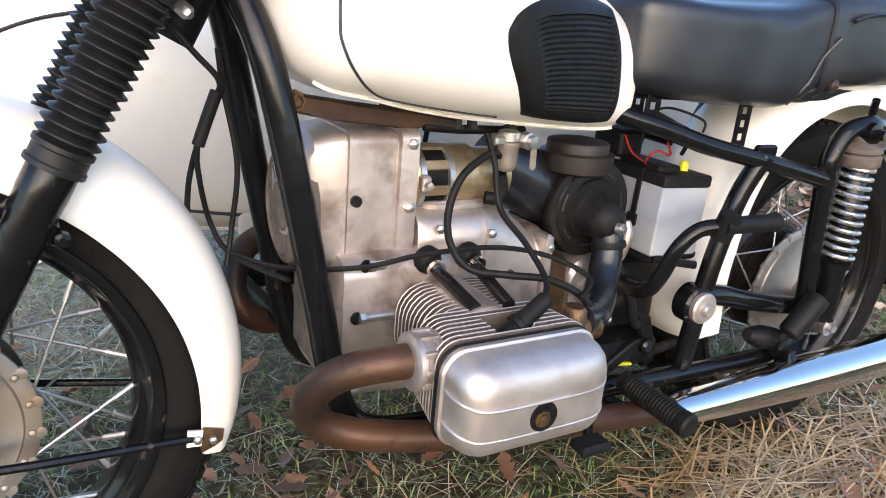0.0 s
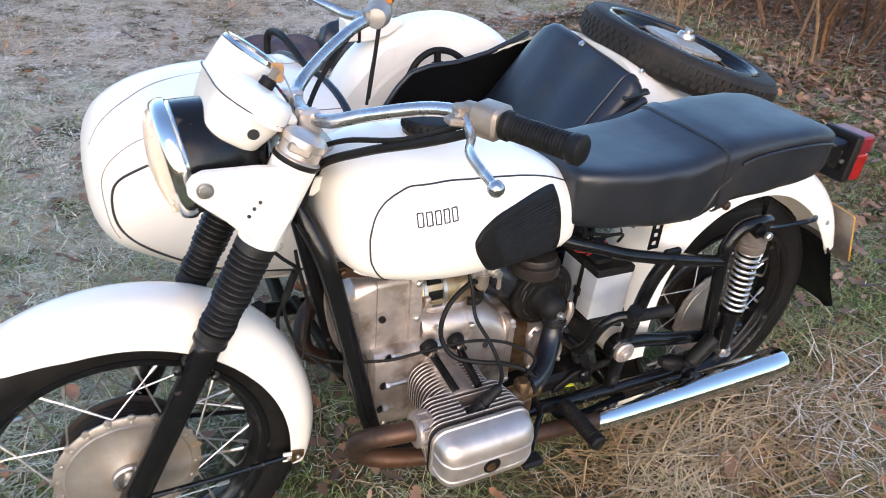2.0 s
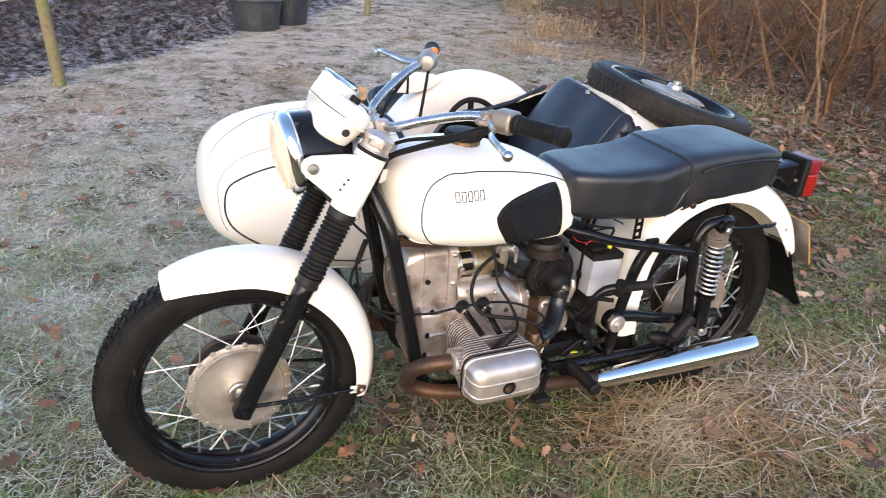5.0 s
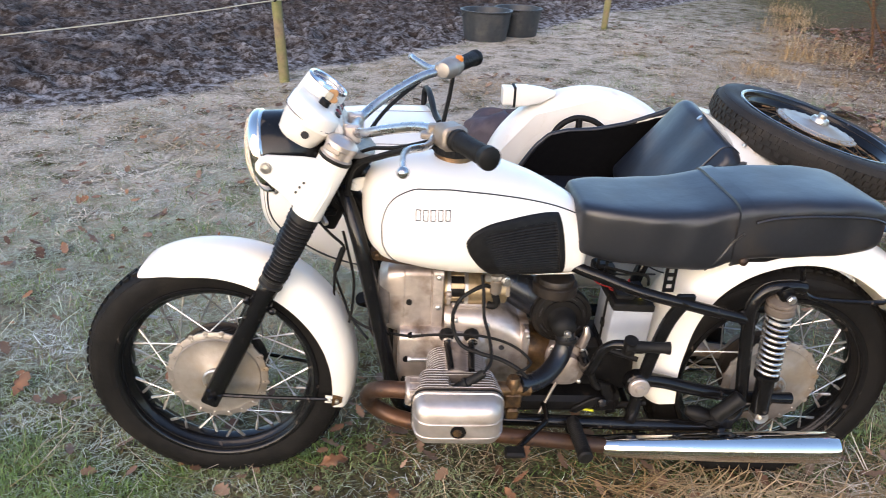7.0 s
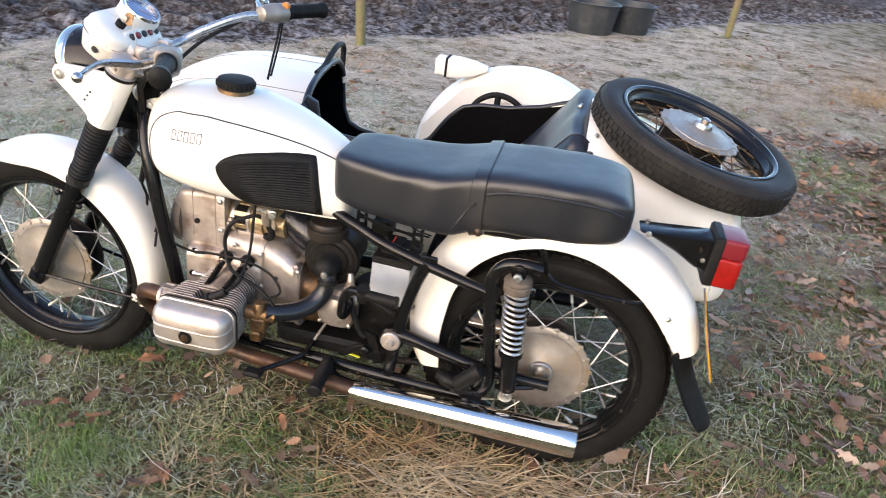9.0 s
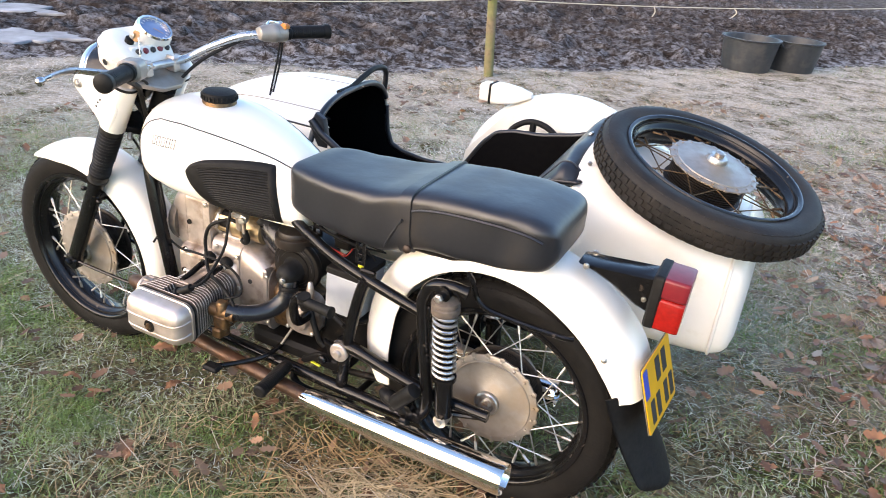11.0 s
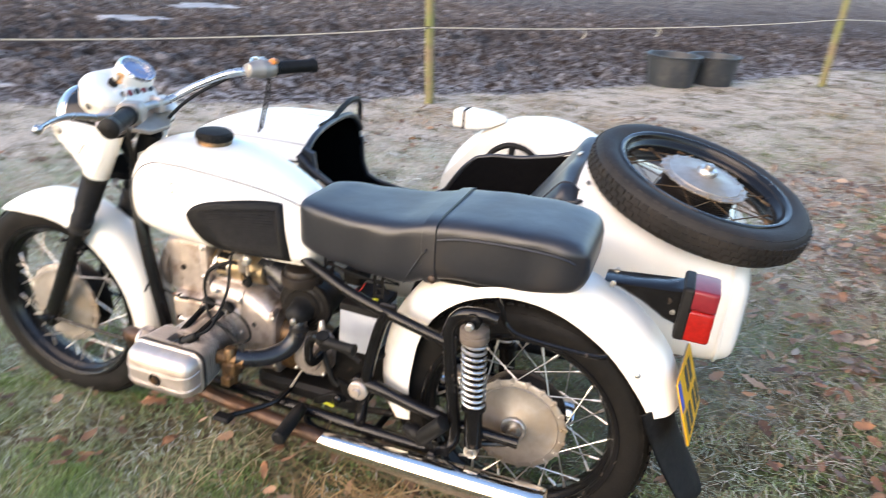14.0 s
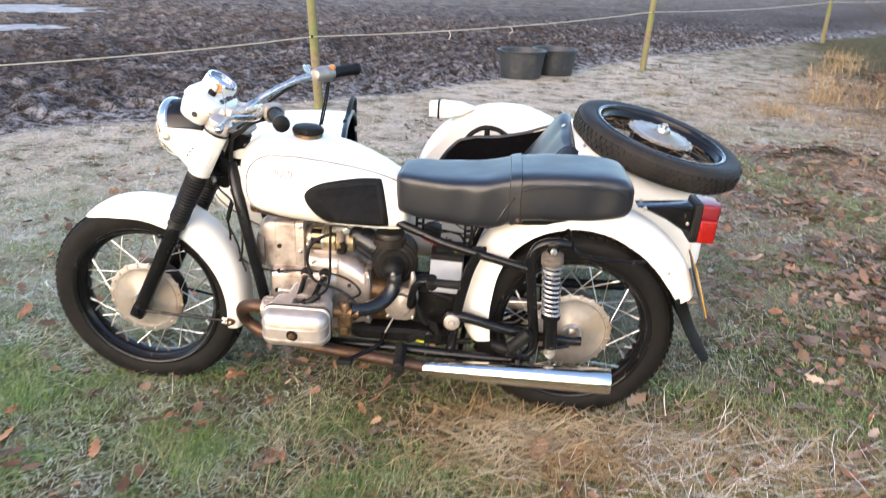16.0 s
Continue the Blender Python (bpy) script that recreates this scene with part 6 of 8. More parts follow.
def rim_right(x):
    return float(np.interp(x, [0.60, 0.612, 0.635, 0.68, 0.76, 0.87, 0.915, 0.945, 0.985, 1.03, 1.10, 1.20, 1.33, 1.44, 1.50], [0.82, 0.64, 0.575, 0.55, 0.535, 0.538, 0.57, 0.62, 0.675, 0.716, 0.733, 0.738, 0.763, 0.80, 0.825]))


def swept(p):
    """The cockpit's fore edge runs forward towards the wheel side."""
    k, b = min(1.0, max(0.0, (p[1] - 0.42) / 0.56)), max(0.0, 1 - abs(p[0] - 0.61) / 0.3)
    return (p[0] - 0.068 * k * b * b * (3 - 2 * b), p[1], p[2])


def under(x):
    """How square the lower half of the section is."""
    t = min(1.0, max(0.0, (x - 0.10) / 0.30))
    return 2.8 + 2.6 * t * t * (3 - 2 * t)


def hull_section(x, grow=0.0, n=72):
    y0, y1, zb, zt = hull_dims(x)
    y0, y1, zb, zt = y0 - grow, y1 + grow, zb - grow, zt + grow
    ym, zm = (y0 + y1) / 2, zb + (zt - zb) * 0.52
    ring = []
    for j in range(n):
        a = 2 * math.pi * j / n
        c, s = math.cos(a), math.sin(a)
        p = (3.0 + max(0.0, x - 1.5) * 2.6) if s > 0 else under(x)
        h = zt - zm if s > 0 else zm - zb
        ring.append((x, ym + math.copysign(abs(c) ** (2 / p), c) * (y1 - y0) / 2, zm + math.copysign(abs(s) ** (2 / p), s) * h))
    return ring


def hull_shell(grow, xs):
    """The body with its cockpit left open."""
    g, rings, cut = Geo(), [], []
    for x in xs:
        ring, flags = [], []
        inside = C0 <= x <= C1
        y0, y1, _, _ = hull_dims(x)
        for px, py, pz in hull_section(x, grow):
            rim = (rim_left(x) if py < (y0 + y1) / 2 else rim_right(x)) if inside else 9.0
            flags.append(pz > rim)
            ring.append((px, py, min(pz, rim)))
        # pull cut points out to the wall so that the edge runs smooth
        if inside:
            n = len(ring)
            for j in range(n):
                if flags[j]:
                    left = ring[j][1] < (y0 + y1) / 2
                    wall = [q for q, fl in zip(ring, flags) if not fl and (q[1] < (y0 + y1) / 2) == left]
                    if wall:
                        edge = max(wall, key=lambda q: q[2])
                        if abs(ring[j][1] - edge[1]) < 0.035:
                            ring[j] = (ring[j][0], edge[1], ring[j][2])
        rings.append(ring), cut.append(flags)
    n, m = len(rings[0]), len(rings)
    faces = []
    for i in range(m - 1):
        for j in range(n):
            j2 = (j + 1) % n
            four = (cut[i][j], cut[i][j2], cut[i + 1][j], cut[i + 1][j2])
            if all(four) or (any(four) and xs[i] < C0 < xs[i + 1]):
                continue
            faces.append((i * n + j, i * n + j2, (i + 1) * n + j2, (i + 1) * n + j))
    faces += [tuple(range(n - 1, -1, -1)), tuple(range((m - 1) * n, m * n))]
    return g.add([swept(p) for r in rings for p in r], faces)


xs = np.concatenate([np.linspace(0.005, 0.06, 9), np.linspace(0.075, 0.60, 26), [0.6099, 0.6101], np.linspace(0.62, 1.49, 54), [1.4999, 1.5001], np.linspace(1.52, 1.90, 21), np.linspace(1.92, 2.032, 12)])
body = part("body", hull_shell(0.0, xs), PAINT, car, "cream boat-shaped sidecar body", 50)
part("lining", hull_shell(-0.012, np.concatenate([np.linspace(0.25, 0.60, 20), [0.6099, 0.6101], np.linspace(0.62, 1.49, 54), [1.4999, 1.5001], np.linspace(1.52, 1.60, 5)])), LINING, car, "black cockpit lining", 50)
# pinstripes round the nose
def hull_point(x, a, grow=0.0012):
    y0, y1, zb, zt = hull_dims(x)
    ym, zm = (y0 + y1) / 2, zb + (zt - zb) * 0.52
    c, s = math.cos(radians(a)), math.sin(radians(a))
    p = 3.0 if s > 0 else under(x)
    h = zt - zm if s > 0 else zm - zb
    return (x, ym + math.copysign(abs(c) ** (2 / p), c) * ((y1 - y0) / 2 + grow), zm + math.copysign(abs(s) ** (2 / p), s) * (h + grow))


loop = [hull_point(x, a if a <= 180 else 180 + math.degrees(math.asin(math.sin(radians(a - 180)) ** (under(x) / 2.8)))) for x, a in ((0.60, 147), (0.45, 147), (0.30, 148), (0.19, 151), (0.108, 157), (0.067, 166), (0.055, 180), (0.065, 192), (0.102, 204), (0.17, 213), (0.27, 219), (0.43, 223), (0.58, 225))]
part("pinstripe", Geo().tube(loop, 0.0032, 6, 7), INK, body, "black pinstripe")
# Swages drawn as thin grey beads: the crease's shade is put into the colour.
part("swage_line", Geo().tube([hull_point(x, a, 0.0006) for x, a in ((0.60, 128), (0.40, 128), (0.25, 129), (0.14, 132), (0.08, 140), (0.05, 152), (0.04, 170), (0.045, 190), (0.06, 205))], 0.0014, 6, 7), DULL, body)
part("swage_line", Geo().tube([hull_point(x, a, 0.0006) for x, a in ((0.60, 88), (0.40, 88), (0.22, 89), (0.12, 92), (0.06, 98), (0.03, 110))], 0.0014, 6, 7), DULL, body)
part("mount_cover", Geo().slab(rounded(0.055, 0.046, 0.012), 0.004, Matrix.Translation((0.485, 0.3725, 0.418)) @ SIDE, 0.001), PAINT, body)
# black coaming round the cockpit
front_edge = [hull_point(C0, a, -0.003) for a in range(160, 27, -6)]
front_edge = [swept((0.612, p[1], p[2])) for p in front_edge]
part("front_coaming", Geo().tube(front_edge, 0.0115, 12, 3), VINYL, car, "padded black cockpit edge")
part("left_edge", Geo().tube([(x, hull_dims(x)[0] + 0.006, rim_left(x)) for x in np.linspace(0.62, 1.49, 24)], 0.012, 10, 3), VINYL, car)
part("right_edge", Geo().tube([swept((x, hull_dims(x)[1] - 0.006, rim_right(x))) for x in np.concatenate([np.linspace(0.606, 0.66, 8), np.linspace(0.68, 1.49, 36)])], 0.010, 10, 2), VINYL, car)
part("hand_rail", Geo().tube([swept(p) for p in ((0.606, 0.58, 0.868), (0.607, 0.68, 0.868), (0.609, 0.76, 0.886), (0.611, 0.85, 0.902), (0.612, 0.93, 0.895), (0.612, 0.965, 0.875), (0.611, 0.972, 0.845), (0.61, 0.966, 0.80))], [0.008, 0.009] + [0.0105] * 6, 12), RUBBER, car, "black passenger hand rail")
part("side_flap", Geo().slab([(0.0, 0.0), (0.05, -0.10), (0.085, -0.115), (0.06, 0.03), (0.025, 0.045)], 0.022, Matrix.Translation((0.606, 0.392, 0.80)) @ SIDE, 0.004), VINYL, car, "black vinyl flap at the cockpit edge")
grab = part("grab_handle", Geo().tube([(1.045, 1.06, 0.690), (1.075, 1.065, 0.735), (1.12, 1.068, 0.763), (1.165, 1.068, 0.768), (1.215, 1.066, 0.754), (1.27, 1.06, 0.715)], 0.0115, 12), RUBBER, car, "black rubber-covered grab handle")
part("handle_bracket", Geo().tube([(1.15, 1.066, 0.765), (1.15, 1.06, 0.71)], 0.013, 10, 0).tube([(1.13, 1.06, 0.725), (1.17, 1.06, 0.725)], 0.007, 8, 0), STOVE, grab)
# seat
def back_section(y, thick, shrink=0.0, slack=0.0):
    """One slice of the backrest across the cockpit: a leaning slab, lower towards the machine."""
    foot, head = Vector((1.25, y, 0.60)), Vector((1.470, y, 0.915 + 0.12 * (min(y, 0.86) - 0.86) - 0.9 * max(0, y - 0.86) ** 1.2))
    d = (head - foot).normalized()
    back = Vector((d.z, 0, -d.x))
    L, mid = (head - foot).length - 2 * shrink, (foot + head) / 2 + back * 0.042
    out = []
    for k, (a, b) in enumerate(rounded(L, thick, min(thick * 0.38, 0.04), 6)):
        w = 0.0035 * math.sin(31 * y + 17 * a) + slack * math.sin(60 * a + 40 * y) * (0.4 + a / L)
        out.append(mid + d * a - back * (b + (w if b > 0 else 0)))
    return out


ends = [(0.405, 0.03, 0.05, 0.004), (0.408, 0.055, 0.03, 0.006), (0.42, 0.07, 0.015, 0.007), (0.437, 0.078, 0.006, 0.006), (0.452, 0.086, 0.0, 0.003)]
rr = [back_section(*q) for q in ends] + [back_section(y, 0.088) for y in np.linspace(0.47, 0.90, 18)] + [back_section(0.925, 0.08, 0.008), back_section(0.945, 0.06, 0.02), back_section(0.952, 0.03, 0.035)]
backrest = part("backrest", Geo().rings(rr), VINYL, car, "black vinyl sidecar backrest with a slack gusset end", 55)
edge = back_section(0.455, 0.092)
part("gusset_piping", Geo().tube(edge, 0.0034, 6, 0, closed=True), VINYL, backrest)
part("seat_cushion", Geo().box((1.12, 0.735, 0.50), (0.46, 0.56, 0.12), Matrix(), 0.03, 0.08), VINYL, car, "black sidecar seat cushion")
part("cover_button", Geo().lathe([(0.011, 0), (0.010, 0.005), (0, 0.007)], axis((1.466, 0.69, 0.878), (-0.6, 0.0, 0.75)), 14), STEEL, backrest)
part("rear_flap", Geo().slab([(-0.06, -0.03), (0.07, -0.03), (0.085, 0.0), (0.06, 0.028), (-0.05, 0.03)], 0.014, Matrix.Translation((1.47, 0.425, 0.803)) @ Matrix.Rotation(radians(-8), 4, "Y") @ Matrix.Scale(0.7, 4), 0.004), VINYL, backrest)
for y in (0.47, 0.52):
    part("deck_stud", Geo().lathe([(0.007, 0), (0.006, 0.008), (0, 0.009)], axis((1.53, y, 0.852), (0.3, -0.2, 1)), 10), STEEL, body)
# spare wheel lying on the tail
nrm = Vector((math.sin(0.258) * math.cos(-0.108), math.sin(-0.108), math.cos(0.258) * math.cos(-0.108))).normalized()
sm = axis((1.837, 0.655, 0.833), nrm, (1, 0, 0)) @ Matrix.Rotation(radians(-90), 4, "X")
wheel("spare_wheel", car, sm, "spare wire wheel lying on the sidecar tail", False, True)
part("spare_nut", Geo().lathe([(0.030, 0.052), (0.031, 0.066), (0.026, 0.074), (0.014, 0.075), (0.014, 0.086), (0.009, 0.089), (0, 0.089)], axis((1.837, 0.655, 0.833), nrm), 24), STEEL, car, "bright wheel retaining nut")
part("spare_post", Geo().tube([Vector((1.837, 0.655, 0.833)) - nrm * 0.13, Vector((1.837, 0.655, 0.833))], 0.018, 14, 0), STOVE, car)
# wheel, mudguard and side lamp
SC = Vector((1.235, 1.275, 0.335))
wheel("sidecar_wheel", car, Matrix.Translation(SC) @ Matrix.Rotation(math.pi, 4, "Z"), "wire-spoked sidecar wheel")
rows = spread([(172, 0.36, 0.445), (160, 0.365, 0.465), (140, 0.375, 0.49), (115, 0.385, 0.508), (90, 0.39, 0.512), (65, 0.385, 0.506), (40, 0.375, 0.49), (15, 0.365, 0.46), (0, 0.36, 0.44)], 60)
mg = part("sidecar_fender", fender_geo(SC, rows, 0.115, 2.4), PAINT, car, "broad cream sidecar mudguard")
part("mudguard_panel", Geo().slab([(SC.x + math.cos(radians(a)) * r, SC.z + math.sin(radians(a)) * r) for a, r in ((170, 0.43), (150, 0.46), (120, 0.48), (90, 0.485), (60, 0.48), (30, 0.46), (10, 0.43), (10, 0.30), (90, 0.34), (170, 0.30))], 0.004, Matrix.Translation((0, 1.165, 0)) @ SIDE, 0.001), PAINT, mg)
sl = part("side_lamp", Geo().rings([[(x, 1.225 + a, 0.812 + dz + b) for a, b in rounded(w, h, 0.010)] for x, w, h, dz in ((0.913, 0.080, 0.074, 0), (0.916, 0.084, 0.078, 0), (0.96, 0.082, 0.074, 0.002), (1.02, 0.07, 0.056, 0.006), (1.075, 0.03, 0.02, 0.014))]), PAINT, mg, "cream side lamp on the mudguard")
part("gasket", Geo().rings([[(x, 1.225 + a, 0.812 + b) for a, b in rounded(0.086, 0.080, 0.010)] for x in (0.904, 0.913)]), RUBBER, sl, "black lamp gasket")
part("lamp_glass", Geo().rings([[(x, 1.225 + a, 0.812 + b) for a, b in rounded(w, h, 0.010)] for x, w, h in ((0.904, 0.078, 0.070), (0.866, 0.078, 0.070), (0.862, 0.072, 0.064))]), PAINT, sl, "white side lamp glass")
# chassis
part("chassis", Geo().tube([(0.35, 0.40, 0.33), (0.42, 0.42, 0.30), (1.0, 0.42, 0.285), (1.75, 0.44, 0.30)], 0.021, 14).tube([(0.42, 0.42, 0.30), (0.45, 1.0, 0.30)], 0.019, 12, 0).tube([(1.35, 0.42, 0.29), (1.24, 1.22, 0.335)], 0.02, 12, 0)
     .tube([(0.45, 1.0, 0.30), (1.7, 1.02, 0.30), (1.75, 0.44, 0.30)], 0.018, 12, 4), STOVE, car, "black tubular sidecar chassis")
for a, b, rad in (((0.45, 0.42, 0.32), (0.47, 0.104, 0.335), 0.014), ((1.30, 0.42, 0.29), (1.312, 0.133, 0.262), 0.014), ((0.66, 0.40, 0.40), (0.62, 0.05, 0.76), 0.012)):
    part("coupling_strut", Geo().tube([a, b], rad, 12, 0), STOVE, car, "black coupling strut")
part("rear_bead", Geo().tube(hull_section(1.975, 0.002), 0.0055, 8, 0, closed=True), PAINT, body, "raised bead round the tail")
part("lower_lip", Geo().tube([hull_point(x, 232, 0.001) for x in np.linspace(0.3, 1.8, 20)], 0.005, 6, 0), PAINT, body)


# ---- the ground: grass verge and ploughed field in one sheet ----
rng = np.random.default_rng(7)
_T = rng.random((256, 256))


def vnoise(x, y):
    """Smooth value noise on arrays."""
    xi, yi = np.floor(x).astype(int), np.floor(y).astype(int)
    fx, fy = x - xi, y - yi
    fx, fy = fx * fx * (3 - 2 * fx), fy * fy * (3 - 2 * fy)
    def t(a, b):
        return _T[a % 256, b % 256]
    return (t(xi, yi) * (1 - fx) + t(xi + 1, yi) * fx) * (1 - fy) + (t(xi, yi + 1) * (1 - fx) + t(xi + 1, yi + 1) * fx) * fy


def fbm(x, y, octaves=4):
    out, amp, tot = 0, 1.0, 0
    for k in range(octaves):
        out, tot = out + amp * vnoise(x * 2 ** k + 17 * k, y * 2 ** k + 31 * k), tot + amp
        amp *= 0.55
    return out / tot


def soil_side(x, y):
    """Metres past the edge of the ploughed field (minus: on the verge)."""
    return (y - x - 6.0 - np.clip((x - 0.5) * 0.33, 0, 1.2)) * 0.707 + (fbm(x * 1.1, y * 1.1) - 0.5) * 0.7


def thicket(x, y):
    """How far into the thicket beside the verge."""
    return (x - 5.0) * 0.93 - (y - 3.0) * 0.22 + (fbm(x * 0.7 + 9, y * 0.7) - 0.5) * 1.2


def bare(x, y):
    """Scraped earth by the mound and under the thicket's edge."""
    d = np.exp(-((x - 3.75) ** 2 / 0.32 + (y - 3.75) ** 2 / 0.12)) + 0.7 * np.exp(-((x - 4.7) ** 2 / 0.2 + (y - 3.5) ** 2 / 0.1)) + 0.6 * np.exp(-((x - 3.2) ** 2 / 0.1 + (y - 2.6) ** 2 / 0.08))
    return np.clip(d * (0.5 + 1.2 * fbm(x * 3.1 + 4, y * 3.1)), 0, 1)


PUDDLES = ((-4.57, 3.0, 0.42, 0.28, 25), (-6.3, 3.65, 0.7, 0.5, 20), (-6.9, 7.9, 0.5, 0.35, 45), (-7.4, 10.4, 0.6, 0.45, 50), (-9.6, 13.9, 1.3, 1.1, 48))       # x, y, half length, half width, turn


def ground_z(x, y):
    s = np.clip(soil_side(x, y) / 0.5, 0, 1)
    verge = 0.004 + 0.022 * (fbm(x * 1.3, y * 1.3) - 0.5) + (0.012 + 0.02 * np.clip(y - 1.6, 0, 1)) * (fbm(x * 9, y * 9, 2) - 0.5)
    near = np.exp(-((x - 0.75) ** 2 / 3.0 + (y - 0.3) ** 2 / 1.5))
    verge = verge * (1 - 0.6 * near)
    mound = 0.16 * np.exp(-((x - 3.9) ** 2 + (y - 3.75) ** 2) / 0.16)
    wx, wy = x + 0.5 * (fbm(x * 1.7 + 40, y * 1.7, 2) - 0.5), y + 0.5 * (fbm(x * 1.7, y * 1.7 + 40, 2) - 0.5)
    ridge = 1 - np.abs(2 * fbm(wx * 2.1, wy * 2.9, 5) - 1) * 2.2
    clod = 0.10 * np.clip(ridge, -0.6, 1) + 0.16 * np.maximum(fbm(wx * 5.3 + 5, wy * 6.1, 3) - 0.44, 0) + 0.05 * (fbm(x * 13.0, y * 13.0, 2) - 0.5) - 0.06
    clod = clod * np.exp(-np.maximum(0, np.maximum(-11.5 - x, y - 17.5)) / 5.0)
    flat = 1 - np.exp(-(((x - 1.66) ** 2 + (y - 8.0) ** 2) / 0.4) ** 2)      # trodden round the tubs
    for px, py, pa, pb, turn in PUDDLES:
        c, d = math.cos(radians(turn)), math.sin(radians(turn))
        u, v = ((x - px) * c + (y - py) * d) / (pa * 1.25), ((y - py) * c - (x - px) * d) / (pb * 1.25)
        flat = flat * (1 - np.exp(-(u * u + v * v) ** 2))
    return (verge * (1 - s) + clod * s) * flat + mound * (1 - s)


def axis_steps(a, b, fine, far):
    mid = np.arange(a, b + 1e-6, fine)
    out = [a]
    step = fine
    lo = []
    while out[-1] > -far:
        step *= 1.22
        out.append(out[-1] - step)
    hi, step = [b], fine
    while hi[-1] < far:
        step *= 1.22
        hi.append(hi[-1] + step)
    return np.concatenate([out[:0:-1], mid, hi[1:]])


gx, gy = axis_steps(-11.0, 7.0, 0.046, 900), axis_steps(-2.2, 16.0, 0.046, 900)
GX, GY = np.meshgrid(gx, gy, indexing="ij")
far = np.clip((np.hypot(GX - 1, GY - 4) - 40) / 60, 0, 1)
GZ = ground_z(GX, GY) * (1 - far) + 0.016 * np.clip(np.hypot(GX - 1, GY - 4) - 45, 0, 500)


def fast_mesh(name, verts, faces, material, smooth=True):
    """A mesh from arrays; faces all of one size."""
    me = bpy.data.meshes.new(name)
    n, k = faces.shape
    me.vertices.add(len(verts))
    me.vertices.foreach_set("co", verts.astype(np.float32).ravel())
    me.loops.add(n * k)
    me.loops.foreach_set("vertex_index", faces.astype(np.int32).ravel())
    me.polygons.add(n)
    me.polygons.foreach_set("loop_start", np.arange(0, n * k, k, dtype=np.int32))
    me.polygons.foreach_set("use_smooth", np.full(n, smooth))
    me.update(calc_edges=True)
    me.materials.append(material)
    return me


nx, ny = GX.shape
ids = np.arange(nx * ny).reshape(nx, ny)
quads = np.stack([ids[:-1, :-1], ids[1:, :-1], ids[1:, 1:], ids[:-1, 1:]], -1).reshape(-1, 4)

GROUND = bpy.data.materials.new("verge_and_field")
GROUND.use_nodes = True
gn, gl = GROUND.node_tree.nodes, GROUND.node_tree.links
gb = gn["Principled BSDF"]
gb.inputs["Roughness"].default_value = 0.95
gb.inputs["Specular IOR Level"].default_value = 0.08
gco = gn.new("ShaderNodeTexCoord")


def g_noise(s, detail=6.0, rough=0.6):
    q = gn.new("ShaderNodeTexNoise")
    q.inputs["Scale"].default_value, q.inputs["Detail"].default_value, q.inputs["Roughness"].default_value = s, detail, rough
    gl.new(gco.outputs["Object"], q.inputs["Vector"])
    return q.outputs[0]


def g_map(v, lo, hi, a=0.0, z=1.0):
    q = gn.new("ShaderNodeMapRange")
    for k, val in enumerate((lo, hi, a, z)):
        q.inputs[k + 1].default_value = val
    gl.new(v, q.inputs[0])
    return q.outputs[0]


def g_mix(f, a, b):
    q = gn.new("ShaderNodeMix")
    q.data_type = "RGBA"
    for sock, val in ((q.inputs[0], f), (q.inputs[6], a), (q.inputs[7], b)):
        if isinstance(val, tuple):
            sock.default_value = (*val, 1)
        else:
            gl.new(val, sock)
    return q.outputs[2]


def g_attr(name):
    q = gn.new("ShaderNodeAttribute")
    q.attribute_name = name
    return q.outputs["Fac"]


def g_mul(a, b):
    q = gn.new("ShaderNodeMath")
    q.operation = "MULTIPLY"
    gl.new(a, q.inputs[0]), gl.new(b, q.inputs[1])
    return q.outputs[0]


def g_streak(s, sx, sy):
    m = gn.new("ShaderNodeMapping")
    m.inputs["Scale"].default_value = (sx, sy, 1)
    m.inputs["Rotation"].default_value = (0, 0, radians(12))
    gl.new(gco.outputs["Object"], m.inputs["Vector"])
    q = gn.new("ShaderNodeTexNoise")
    q.inputs["Scale"].default_value, q.inputs["Detail"].default_value, q.inputs["Roughness"].default_value = s, 7.0, 0.65
    gl.new(m.outputs[0], q.inputs["Vector"])
    return q.outputs[0]


turf = g_mix(g_map(g_noise(5.0), 0.38, 0.62), (0.085, 0.10, 0.028), (0.20, 0.155, 0.075))
turf = g_mix(g_map(g_noise(55.0), 0.42, 0.6), turf, (0.035, 0.032, 0.014))
frost = g_mix(g_map(g_noise(34.0), 0.38, 0.6), (0.72, 0.65, 0.57), (0.48, 0.40, 0.31))
turf = g_mix(g_map(g_noise(11.0), 0.50, 0.62), turf, (0.07, 0.042, 0.022))
turf = g_mix(g_mul(g_attr("frost"), g_map(g_noise(3.2, 9.0, 0.72), 0.38, 0.56)), turf, frost)
litter = g_mix(g_map(g_noise(26.0), 0.4, 0.62), (0.085, 0.042, 0.025), (0.25, 0.125, 0.066))
turf = g_mix(g_attr("litter"), turf, litter)
turf = g_mix(g_attr("bare"), turf, g_mix(g_map(g_noise(14.0), 0.4, 0.6), (0.040, 0.026, 0.018), (0.11, 0.068, 0.043)))
soil = g_mix(g_map(g_noise(7.0, 9.0, 0.7), 0.36, 0.66), (0.017, 0.0125, 0.0105), (0.085, 0.063, 0.052))
soil = g_mix(g_mul(g_attr("rime"), g_map(g_noise(9.0, 10.0, 0.8), 0.46, 0.60)), soil, (0.50, 0.49, 0.50))
speck = g_mul(g_map(g_streak(2.4, 0.5, 1.0), 0.38, 0.58, 0.15, 1.0), g_map(g_noise(2.6, 8.0, 0.78), 0.42, 0.57, 0.05, 1.0))
soil = g_mix(g_mul(g_attr("hoar"), speck), soil, (0.43, 0.36, 0.305))
